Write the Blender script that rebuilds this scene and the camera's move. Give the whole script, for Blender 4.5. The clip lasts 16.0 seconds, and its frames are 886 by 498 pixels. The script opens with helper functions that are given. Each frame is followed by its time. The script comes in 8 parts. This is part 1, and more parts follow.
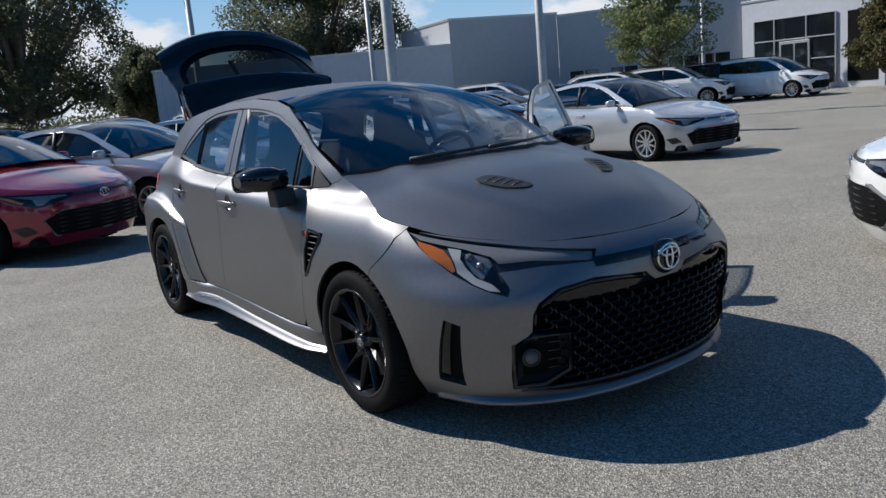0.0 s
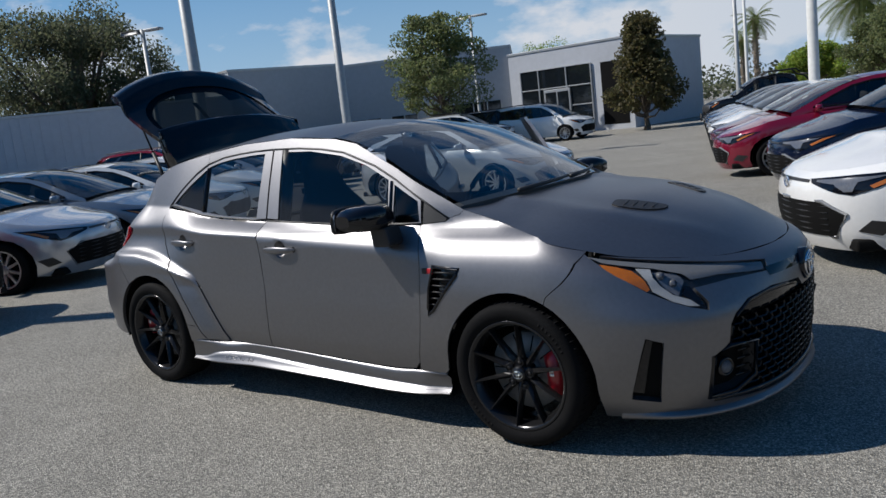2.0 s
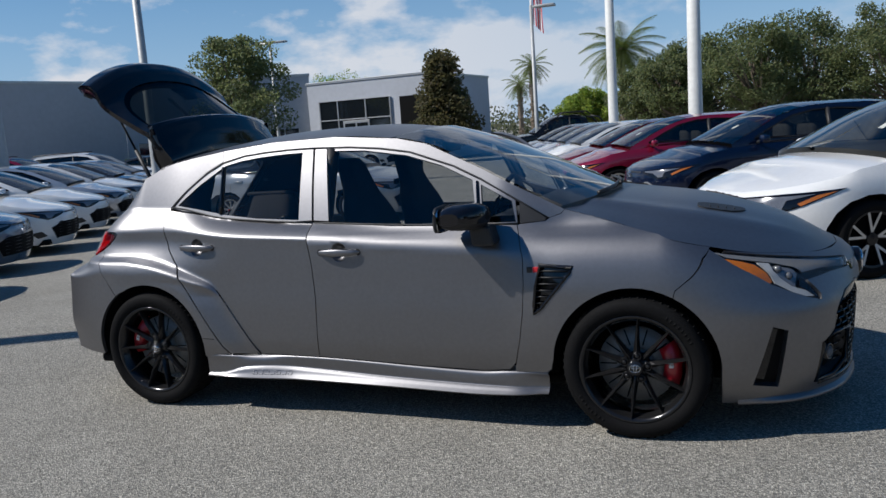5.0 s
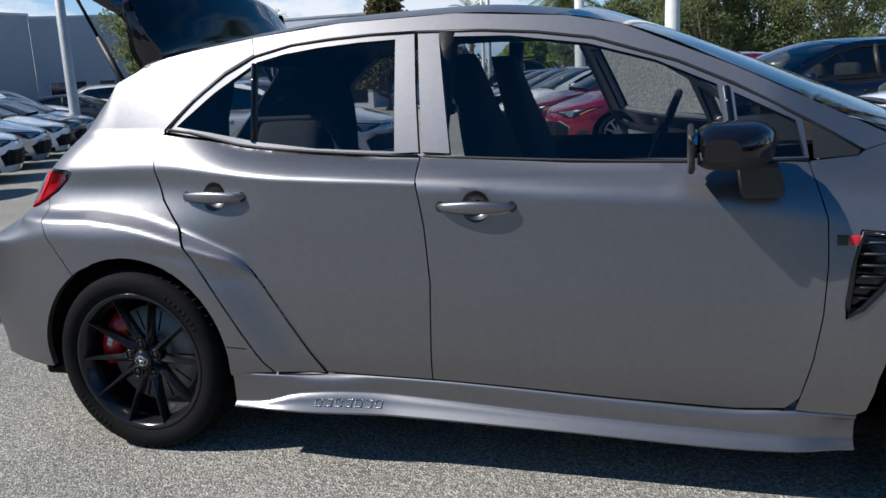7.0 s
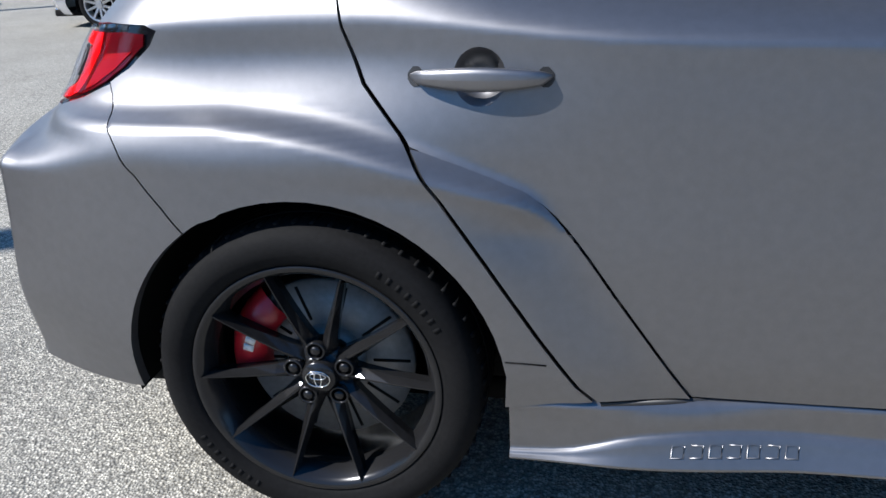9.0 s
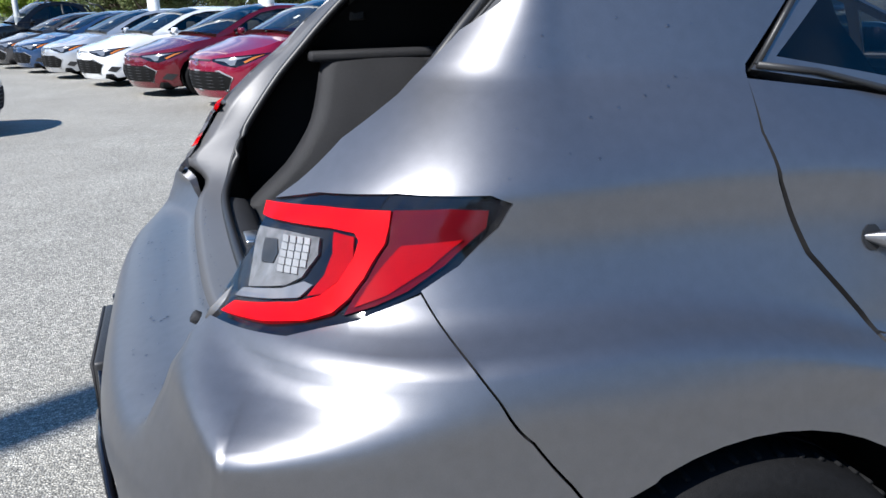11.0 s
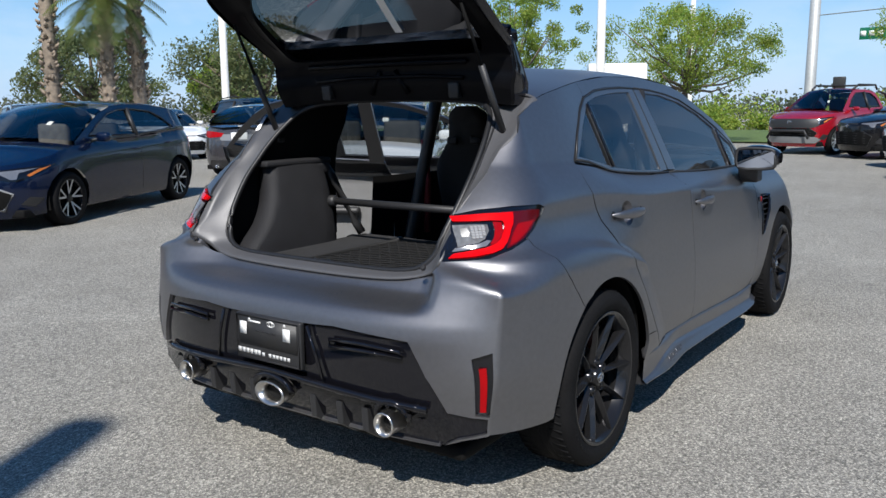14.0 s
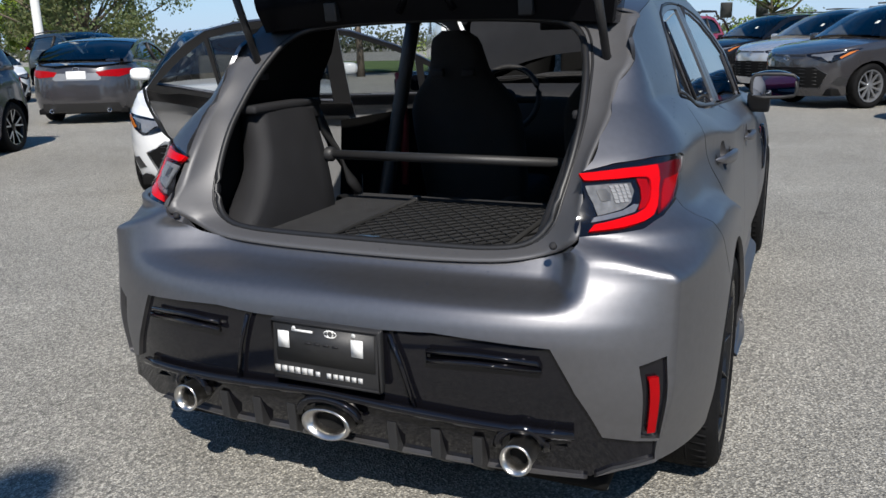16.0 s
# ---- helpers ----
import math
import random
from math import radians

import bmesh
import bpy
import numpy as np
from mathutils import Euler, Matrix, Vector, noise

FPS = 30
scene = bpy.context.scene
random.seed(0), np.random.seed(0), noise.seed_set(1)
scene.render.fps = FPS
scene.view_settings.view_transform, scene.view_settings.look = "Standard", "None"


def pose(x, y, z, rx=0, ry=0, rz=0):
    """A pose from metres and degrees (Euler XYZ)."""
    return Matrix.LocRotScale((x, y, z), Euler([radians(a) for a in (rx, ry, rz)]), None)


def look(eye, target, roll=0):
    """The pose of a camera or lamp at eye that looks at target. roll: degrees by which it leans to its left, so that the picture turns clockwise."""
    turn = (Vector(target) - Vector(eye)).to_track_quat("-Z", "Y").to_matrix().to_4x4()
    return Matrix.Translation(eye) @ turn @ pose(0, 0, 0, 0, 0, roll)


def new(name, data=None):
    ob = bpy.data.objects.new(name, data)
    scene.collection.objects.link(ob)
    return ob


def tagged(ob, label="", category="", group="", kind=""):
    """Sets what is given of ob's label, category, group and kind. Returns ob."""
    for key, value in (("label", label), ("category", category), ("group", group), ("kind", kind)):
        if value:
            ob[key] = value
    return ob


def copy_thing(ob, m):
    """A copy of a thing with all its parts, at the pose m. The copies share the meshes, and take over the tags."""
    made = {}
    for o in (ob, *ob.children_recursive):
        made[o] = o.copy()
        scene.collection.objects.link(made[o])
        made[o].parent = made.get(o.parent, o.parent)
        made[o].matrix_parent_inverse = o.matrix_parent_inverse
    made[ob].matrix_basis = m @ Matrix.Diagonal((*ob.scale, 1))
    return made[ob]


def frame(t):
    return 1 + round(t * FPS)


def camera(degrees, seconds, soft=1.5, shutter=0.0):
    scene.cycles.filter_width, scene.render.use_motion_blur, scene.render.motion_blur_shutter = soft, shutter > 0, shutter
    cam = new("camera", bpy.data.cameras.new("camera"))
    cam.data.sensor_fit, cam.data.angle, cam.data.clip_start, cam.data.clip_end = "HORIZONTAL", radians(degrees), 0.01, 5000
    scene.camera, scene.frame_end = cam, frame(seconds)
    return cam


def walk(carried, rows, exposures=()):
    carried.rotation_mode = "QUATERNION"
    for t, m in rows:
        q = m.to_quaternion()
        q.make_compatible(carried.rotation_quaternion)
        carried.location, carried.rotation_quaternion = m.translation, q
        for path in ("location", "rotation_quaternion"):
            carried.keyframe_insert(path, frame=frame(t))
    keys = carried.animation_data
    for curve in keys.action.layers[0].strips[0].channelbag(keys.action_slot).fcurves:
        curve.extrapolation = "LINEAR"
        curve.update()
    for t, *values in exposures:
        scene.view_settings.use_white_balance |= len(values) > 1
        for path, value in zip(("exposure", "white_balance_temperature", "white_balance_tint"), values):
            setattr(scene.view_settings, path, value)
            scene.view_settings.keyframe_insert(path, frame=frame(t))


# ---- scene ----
cam = camera(57.5, 16.0)
PATH = [
    (0, (5.671, -2.516, 1.37), (4.061, -1.393, 0.986), -5.4),
    (0.5, (5.36, -2.808, 1.4), (3.82, -1.586, 1.031), -6.2),
    (1, (5.091, -3.138, 1.416), (3.642, -1.805, 1.064), -6.7),
    (1.5, (4.821, -3.441, 1.437), (3.481, -1.994, 1.101), -6.8),
    (2, (4.495, -3.672, 1.45), (3.277, -2.119, 1.127), -6.6),
    (2.5, (4.193, -3.978, 1.449), (3.097, -2.336, 1.135), -6.3),
    (3, (3.908, -4.152, 1.435), (2.914, -2.443, 1.128), -5.9),
    (3.5, (3.628, -4.29, 1.441), (2.729, -2.528, 1.143), -5.2),
    (4, (3.451, -4.49, 1.443), (2.628, -2.69, 1.156), -4.5),
    (4.2, (3.415, -4.524, 1.442), (2.614, -2.714, 1.157), -4.3),
    (6.3, (2.251, -3.77, 1.277), (1.7, -1.875, 0.954), -2.8),
    (6.5, (2.066, -3.642, 1.228), (1.548, -1.737, 0.908), -2.4),
    (7, (1.765, -3.136, 1.237), (1.21, -1.262, 0.814), -2.8),
    (7.5, (1.294, -2.86, 1.238), (0.811, -0.998, 0.69), -2.8),
    (8, (0.962, -2.528, 1.156), (0.492, -0.693, 0.515), -3.2),
    (8.2, (0.852, -2.414, 1.16), (0.38, -0.602, 0.457), -3.6),
    (10.3, (-0.033, -1.888, 1.090), (-0.090, -0.065, 0.270), -2.1),
    (10.5, (-0.157, -1.811, 1.174), (-0.181, 0.008, 0.343), -3.0),
    (11, (-0.603, -1.605, 1.174), (-0.017, 0.219, 0.600), -1.2),
    (11.5, (-0.786, -1.446, 1.178), (0.072, 0.3, 0.714), -1.8),
    (12, (-1.152, -1.47, 1.21), (0.055, 0.071, 0.799), -0.5),
    (12.5, (-1.554, -1.649, 1.226), (-0.136, -0.289, 0.852), 0.2),
    (13, (-1.954, -1.809, 1.275), (-0.432, -0.56, 0.925), -0.1),
    (13.5, (-2.333, -1.895, 1.285), (-0.758, -0.71, 0.948), -0.3),
    (14, (-2.615, -2.049, 1.277), (-1.004, -0.912, 0.939), -0.4),
    (14.5, (-2.781, -2.086, 1.295), (-1.134, -1.007, 0.945), -0.5),
    (15, (-2.772, -1.786, 1.277), (-1.085, -0.778, 0.901), -0.8),
    (15.5, (-2.65, -1.421, 1.278), (-0.92, -0.511, 0.856), -1.0),
    (16, (-2.381, -1.054, 1.258), (-0.608, -0.275, 0.758), -1.3),
]
walk(cam, [(t, look(eye, target, roll)) for t, eye, target, roll in PATH],
     [(0, 0.18, 6540, 10), (1.5, -0.02, 6540, 10), (3.5, -0.14, 6440, 10), (4.2, -0.12, 6440, 10), (6.5, 0.20, 6440, 10), (8.2, 0.73, 6290, 10), (10.3, 1.08, 6190, 10), (11.5, 0.99, 6190, 10), (12.5, 0.97, 6190, 10), (13.5, 0.60, 6340, 10), (15, 0.36, 6490, 10), (16, 0.36, 6590, 10)])

# ---- light: clear morning sun from behind the car, blue sky with broken cloud ----
SUN = Vector((-0.88, -0.47, 1.0)).normalized()
world = bpy.data.worlds.new("sky")
scene.world = world
world.use_nodes = True
wn, wl = world.node_tree.nodes, world.node_tree.links
wn.clear()
sky = wn.new("ShaderNodeTexSky")
sky.sky_type = "NISHITA"
sky.sun_disc = False
sky.sun_elevation = math.asin(SUN.z)
sky.sun_rotation = math.atan2(SUN.x, SUN.y)
sky.air_density, sky.dust_density, sky.ozone_density = 1.0, 0.0, 2.5
coord = wn.new("ShaderNodeTexCoord")
wmap = wn.new("ShaderNodeMapping")
wmap.inputs["Scale"].default_value = (1.0, 1.0, 2.1)
wmap.inputs["Location"].default_value = (0.35, 0.1, 0.0)
cloud = wn.new("ShaderNodeTexNoise")
cloud.inputs["Scale"].default_value, cloud.inputs["Detail"].default_value, cloud.inputs["Roughness"].default_value = 4.6, 9.0, 0.56
cramp = wn.new("ShaderNodeValToRGB")
cramp.color_ramp.elements[0].position, cramp.color_ramp.elements[1].position = 0.475, 0.570
cmix = wn.new("ShaderNodeMix")
cmix.data_type = "RGBA"
cmix.inputs["B"].default_value = (7.3, 7.6, 8.2, 1)
high = wn.new("ShaderNodeSeparateXYZ")
fade = wn.new("ShaderNodeMapRange")
fade.inputs["From Min"].default_value, fade.inputs["From Max"].default_value = 0.30, 0.62
fade.inputs["To Min"].default_value, fade.inputs["To Max"].default_value = 1.0, 0.16
cmul = wn.new("ShaderNodeMath")
cmul.operation = "MULTIPLY"
deep = wn.new("ShaderNodeHueSaturation")
deep.inputs["Saturation"].default_value, deep.inputs["Value"].default_value = 1.42, 0.90
haze = wn.new("ShaderNodeMapRange")
haze.inputs["From Min"].default_value, haze.inputs["From Max"].default_value = 0.0, 0.30
haze.inputs["To Min"].default_value, haze.inputs["To Max"].default_value = 0.85, 0.0
low = wn.new("ShaderNodeMix")
low.data_type = "RGBA"
low.inputs["B"].default_value = (3.1, 4.9, 7.8, 1)
side = wn.new("ShaderNodeVectorMath")
side.operation = "DOT_PRODUCT"
side.inputs[1].default_value = (-0.95, 0.30, 0.0)
cover = wn.new("ShaderNodeMapRange")
cover.inputs["From Min"].default_value, cover.inputs["From Max"].default_value = 0.05, 0.75
cover.inputs["To Min"].default_value, cover.inputs["To Max"].default_value = 0.14, 1.0
cmul2 = wn.new("ShaderNodeMath")
cmul2.operation = "MULTIPLY"
bg = wn.new("ShaderNodeBackground")
bg.inputs["Strength"].default_value = 0.095
wout = wn.new("ShaderNodeOutputWorld")
wl.new(coord.outputs["Generated"], wmap.inputs["Vector"])
wl.new(wmap.outputs["Vector"], cloud.inputs["Vector"])
wl.new(cloud.outputs["Fac"], cramp.inputs["Fac"])
wl.new(coord.outputs["Generated"], high.inputs[0])
wl.new(high.outputs["Z"], fade.inputs["Value"])
wl.new(cramp.outputs["Color"], cmul.inputs[0])
wl.new(fade.outputs[0], cmul.inputs[1])
wl.new(coord.outputs["Generated"], side.inputs[0])
wl.new(side.outputs["Value"], cover.inputs["Value"])
wl.new(cmul.outputs[0], cmul2.inputs[0])
wl.new(cover.outputs[0], cmul2.inputs[1])
wl.new(cmul2.outputs[0], cmix.inputs["Factor"])
wl.new(sky.outputs["Color"], deep.inputs["Color"])
wl.new(deep.outputs["Color"], low.inputs["A"])
wl.new(high.outputs["Z"], haze.inputs["Value"])
wl.new(haze.outputs[0], low.inputs["Factor"])
wl.new(low.outputs["Result"], cmix.inputs["A"])
wl.new(cmix.outputs["Result"], bg.inputs["Color"])
wl.new(bg.outputs["Background"], wout.inputs["Surface"])
sun = new("sun", bpy.data.lights.new("sun", "SUN"))
sun.data.energy, sun.data.angle, sun.data.color = 4.7, radians(0.55), (1.0, 0.96, 0.90)
sun.matrix_world = look(SUN * 40, (0, 0, 0))
scene.view_settings.exposure = 0.0

# ---- materials ----
def material(name, colour, rough=0.5, metal=0.0, grain=0.0, grain_scale=40.0, bump=0.0, bump_scale=120.0, coat=0.0, spread=0.0, spec=0.5):
    """A surface with colour variation at two scales, optional relief and a clear coat."""
    m = bpy.data.materials.new(name)
    m.use_nodes = True
    n, l = m.node_tree.nodes, m.node_tree.links
    b = n["Principled BSDF"]
    b.inputs["Base Color"].default_value = (*colour, 1)
    b.inputs["Roughness"].default_value = rough
    b.inputs["Metallic"].default_value = metal
    b.inputs["Coat Weight"].default_value = coat
    b.inputs["Coat Roughness"].default_value = 0.04
    b.inputs["Specular IOR Level"].default_value = spec
    pos = n.new("ShaderNodeTexCoord")
    if grain or spread:
        fine, wide = n.new("ShaderNodeTexNoise"), n.new("ShaderNodeTexNoise")
        fine.inputs["Scale"].default_value, fine.inputs["Detail"].default_value = grain_scale, 6
        wide.inputs["Scale"].default_value, wide.inputs["Detail"].default_value = grain_scale / 17, 4
        l.new(pos.outputs["Object"], fine.inputs["Vector"])
        l.new(pos.outputs["Object"], wide.inputs["Vector"])
        add = n.new("ShaderNodeMath")
        add.operation = "ADD"
        l.new(fine.outputs["Fac"], add.inputs[0])
        l.new(wide.outputs["Fac"], add.inputs[1])
        rng = n.new("ShaderNodeMapRange")
        rng.inputs["From Min"].default_value, rng.inputs["From Max"].default_value = 0.7, 1.3
        rng.inputs["To Min"].default_value, rng.inputs["To Max"].default_value = 1 - grain, 1 + grain
        l.new(add.outputs[0], rng.inputs["Value"])
        hsv = n.new("ShaderNodeHueSaturation")
        hsv.inputs["Color"].default_value = (*colour, 1)
        l.new(rng.outputs["Result"], hsv.inputs["Value"])
        l.new(hsv.outputs["Color"], b.inputs["Base Color"])
        if spread:
            info = n.new("ShaderNodeObjectInfo")
            r2 = n.new("ShaderNodeMapRange")
            r2.inputs["To Min"].default_value, r2.inputs["To Max"].default_value = 1 - spread, 1 + spread
            l.new(info.outputs["Random"], r2.inputs["Value"])
            mul = n.new("ShaderNodeMath")
            mul.operation = "MULTIPLY"
            l.new(rng.outputs["Result"], mul.inputs[0])
            l.new(r2.outputs["Result"], mul.inputs[1])
            l.new(mul.outputs[0], hsv.inputs["Value"])
    if bump:
        t = n.new("ShaderNodeTexNoise")
        t.inputs["Scale"].default_value, t.inputs["Detail"].default_value = bump_scale, 5
        l.new(pos.outputs["Object"], t.inputs["Vector"])
        bp = n.new("ShaderNodeBump")
        bp.inputs["Strength"].default_value, bp.inputs["Distance"].default_value = bump, 0.01
        l.new(t.outputs["Fac"], bp.inputs["Height"])
        l.new(bp.outputs["Normal"], b.inputs["Normal"])
    return m


def glass(name, tint, rough=0.0, clear=0.9, shine=0.5):
    """Thin tinted glazing: mostly see-through, with a mirror gloss that grows at a slant."""
    m = bpy.data.materials.new(name)
    m.use_nodes = True
    n, l = m.node_tree.nodes, m.node_tree.links
    n.clear()
    out, mix = n.new("ShaderNodeOutputMaterial"), n.new("ShaderNodeMixShader")
    tr, gl, fr = n.new("ShaderNodeBsdfTransparent"), n.new("ShaderNodeBsdfGlossy"), n.new("ShaderNodeFresnel")
    tr.inputs["Color"].default_value = (*tint, 1)
    gl.inputs["Roughness"].default_value = rough
    gl.inputs["Color"].default_value = (0.95, 0.97, 1.0, 1)
    fr.inputs["IOR"].default_value = 1.0 + shine
    l.new(fr.outputs[0], mix.inputs[0])
    l.new(tr.outputs[0], mix.inputs[1])
    l.new(gl.outputs[0], mix.inputs[2])
    l.new(mix.outputs[0], out.inputs["Surface"])
    return m


M_PAINT = material("satin_grey_paint", (0.209, 0.208, 0.218), 0.40, 0.92, grain=0.06, grain_scale=900, coat=0.08)
M_PAINT.node_tree.nodes["Principled BSDF"].inputs["Coat Roughness"].default_value = 0.22
# body paint darkened for the hatch flange: the raised lid's shade is in the colour
M_PAINTSHADE = material("inner_body_paint", (0.095, 0.095, 0.100), 0.48, 0.30, grain=0.05, grain_scale=400)
M_GLOSSBLACK = material("gloss_black", (0.005, 0.005, 0.007), 0.07, coat=0.25, spec=0.4)
M_BLACK = material("black_plastic", (0.018, 0.018, 0.019), 0.5, grain=0.15, grain_scale=300, bump=0.1, bump_scale=900)
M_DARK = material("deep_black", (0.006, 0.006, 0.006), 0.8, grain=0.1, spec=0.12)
M_SEAL = material("rubber_seal", (0.012, 0.012, 0.013), 0.45, grain=0.1)
M_TRIM = material("grey_trim_plastic", (0.022, 0.022, 0.024), 0.6, spec=0.2, grain=0.12, grain_scale=200, bump=0.25, bump_scale=1400)
M_DOORTRIM = material("door_trim", (0.17, 0.17, 0.17), 0.55, grain=0.08, grain_scale=200, bump=0.2, bump_scale=1200)
M_CARPET = material("cargo_carpet", (0.021, 0.021, 0.0225), 0.95, grain=0.35, grain_scale=500, bump=0.6, bump_scale=900)
M_NET = material("cargo_net_cord", (0.012, 0.012, 0.012), 0.8, grain=0.2)
M_TYRE = material("tyre_rubber", (0.009, 0.009, 0.0095), 0.7, spec=0.06, grain=0.25, grain_scale=120, bump=0.2, bump_scale=500)
M_RIM = material("satin_black_rim", (0.032, 0.032, 0.034), 0.19, 0.7, grain=0.05, grain_scale=300)
M_RIMSILVER = material("machined_alloy", (0.55, 0.56, 0.58), 0.3, 0.85, grain=0.06, grain_scale=200)
M_CHROME = material("chrome", (0.75, 0.75, 0.76), 0.12, 1.0, grain=0.03)
M_STEEL = material("brushed_steel", (0.6, 0.58, 0.55), 0.28, 1.0, grain=0.12, grain_scale=150)
M_DISC = material("brake_disc_steel", (0.26, 0.257, 0.25), 0.5, 0.4, grain=0.15, grain_scale=90)
M_CALIPER = material("red_caliper_paint", (0.42, 0.012, 0.02), 0.3, coat=0.4, grain=0.05)
M_TAILRED = material("red_lamp_lens", (0.27, 0.002, 0.004), 0.15, spec=0.15, grain=0.08, grain_scale=60)
M_TAILCORE = material("bright_red_lens", (0.56, 0.002, 0.004), 0.2, spec=0.1, grain=0.06, grain_scale=60)
M_TAILDARK = material("dark_red_lens", (0.075, 0.002, 0.005), 0.10, spec=0.3, grain=0.1, grain_scale=60)
M_LAMPCLEAR = material("lamp_reflector", (0.12, 0.125, 0.135), 0.7, 0.0, grain=0.45, grain_scale=70, spec=0.2)
M_LAMPFACET = material("lamp_facet", (0.20, 0.205, 0.215), 0.6, 0.0, grain=0.2, grain_scale=80)
M_LAMPGREY = material("lamp_housing", (0.16, 0.165, 0.18), 0.12, 0.3, grain=0.2, grain_scale=60, coat=0.8)
M_LAMPDARK = material("dark_lamp_bowl", (0.030, 0.032, 0.036), 0.3, 0.2, grain=0.4, grain_scale=70, coat=0.15)
M_LETTER = material("printed_letter", (0.50, 0.50, 0.49), 0.5, grain=0.08)
M_DRL = material("white_light_guide", (0.36, 0.38, 0.40), 0.25, grain=0.06, grain_scale=120, coat=0.6)
M_LAMPBAR = material("frosted_lamp_bar", (0.20, 0.205, 0.21), 0.25, 0.2, grain=0.08, grain_scale=90, coat=0.6)
M_AMBER = material("amber_lens", (0.46, 0.13, 0.010), 0.1, coat=0.8, grain=0.15, grain_scale=80)
M_WHITE = material("white_mark", (0.78, 0.78, 0.76), 0.5, grain=0.05)
M_REDMARK = material("red_mark", (0.55, 0.02, 0.03), 0.4, grain=0.05)
M_GLASS_DARK = glass("tinted_glass", (0.48, 0.505, 0.51), shine=0.45)
M_GLASS = glass("windscreen_glass", (0.42, 0.47, 0.48), shine=0.62)
M_GATETRIM = material("gate_trim_plastic", (0.004, 0.004, 0.005), 0.30, spec=0.08, grain=0.15, grain_scale=200)
M_GRILLE = material("grille_plastic", (0.006, 0.006, 0.007), 0.25, spec=0.35, grain=0.1, grain_scale=300)
M_GLASS_GATE = glass("tailgate_glass", (0.10, 0.115, 0.115), shine=0.22)
M_LENS = glass("clear_lens", (0.93, 0.94, 0.95), shine=0.20)
M_MIRROR = material("mirror_glass", (0.30, 0.32, 0.35), 0.01, 1.0)
M_SEAT = material("seat_fabric", (0.014, 0.014, 0.015), 0.85, grain=0.2, grain_scale=300, bump=0.4, bump_scale=900)
M_BELT = material("red_belt", (0.18, 0.012, 0.015), 0.7, grain=0.1)


def car_paint(name, colour, metal=0.35):
    dark = max(colour) < 0.04
    return material(name, colour, 0.22, metal, grain=0.03, grain_scale=500, coat=0.6 if dark else 1.0, spec=0.2 if dark else 0.5)


PAINTS = {
    "white": car_paint("white_paint", (0.78, 0.78, 0.77), 0.0),
    "silver": car_paint("silver_paint", (0.50, 0.51, 0.53), 0.5),
    "red": car_paint("ruby_paint", (0.23, 0.005, 0.028), 0.3),
    "bright_red": car_paint("bright_red_paint", (0.27, 0.006, 0.014), 0.1),
    "dark_red": car_paint("dark_red_paint", (0.13, 0.004, 0.012), 0.3),
    "navy": car_paint("navy_paint", (0.0022, 0.0065, 0.024), 0.0),
    "blue_grey": car_paint("blue_grey_paint", (0.16, 0.20, 0.25), 0.4),
    "blue": car_paint("blue_paint", (0.03, 0.07, 0.16), 0.4),
    "grey": car_paint("grey_paint", (0.055, 0.053, 0.057), 0.4),
    "black": car_paint("black_paint", (0.006, 0.006, 0.007), 0.0),
}


# ---- building tools ----
def part(name, bm, mat, parent=None, label="", smooth=True):
    """Links a bmesh as one mesh object under a thing or a part."""
    me = bpy.data.meshes.new(name)
    bm.to_mesh(me)
    bm.free()
    me.materials.append(mat)
    if smooth:
        me.shade_smooth()
    ob = new(name, me)
    if parent:
        ob.parent = parent
    if label:
        ob["label"] = label
    return ob


def thing(name, label, category, m=None, group="", kind=""):
    ob = new(name)
    ob.empty_display_size = 0.2
    if m:
        ob.matrix_world = m
    return tagged(ob, label, category, group, kind)


def box(bm, x0, x1, y0, y1, z0, z1, bevel=0.0, m=None):
    """A box with bevelled edges."""
    made = bmesh.ops.create_cube(bm, size=1.0)["verts"]
    for v in made:
        v.co = Vector(((x0 + x1) / 2 + v.co.x * (x1 - x0), (y0 + y1) / 2 + v.co.y * (y1 - y0), (z0 + z1) / 2 + v.co.z * (z1 - z0)))
        if m:
            v.co = m @ v.co
    if bevel:
        edges = list({e for v in made for e in v.link_edges})
        bmesh.ops.bevel(bm, geom=edges, offset=bevel, segments=2, affect="EDGES", profile=0.6)
    return bm


def tube(bm, pts, r, n=8, closed=False, radii=None):
    """A round bar along points."""
    pts = [Vector(p) for p in pts]
    rings = []
    k = len(pts)
    for i, p in enumerate(pts):
        a = pts[(i - 1) % k] if closed or i else p
        b = pts[(i + 1) % k] if closed or i < k - 1 else p
        d = (b - a).normalized()
        side = d.cross(Vector((0, 0, 1)) if abs(d.z) < 0.9 else Vector((0, 1, 0))).normalized()
        up = side.cross(d)
        rr = radii[i] if radii else r
        rings.append([bm.verts.new(p + rr * (math.cos(t) * side + math.sin(t) * up)) for t in (2 * math.pi * j / n for j in range(n))])
    last = k if closed else k - 1
    for i in range(last):
        a, b = rings[i], rings[(i + 1) % k]
        for j in range(n):
            bm.faces.new((a[j], a[(j + 1) % n], b[(j + 1) % n], b[j]))
    if not closed:
        bm.faces.new(rings[0][::-1])
        bm.faces.new(rings[-1])
    return bm


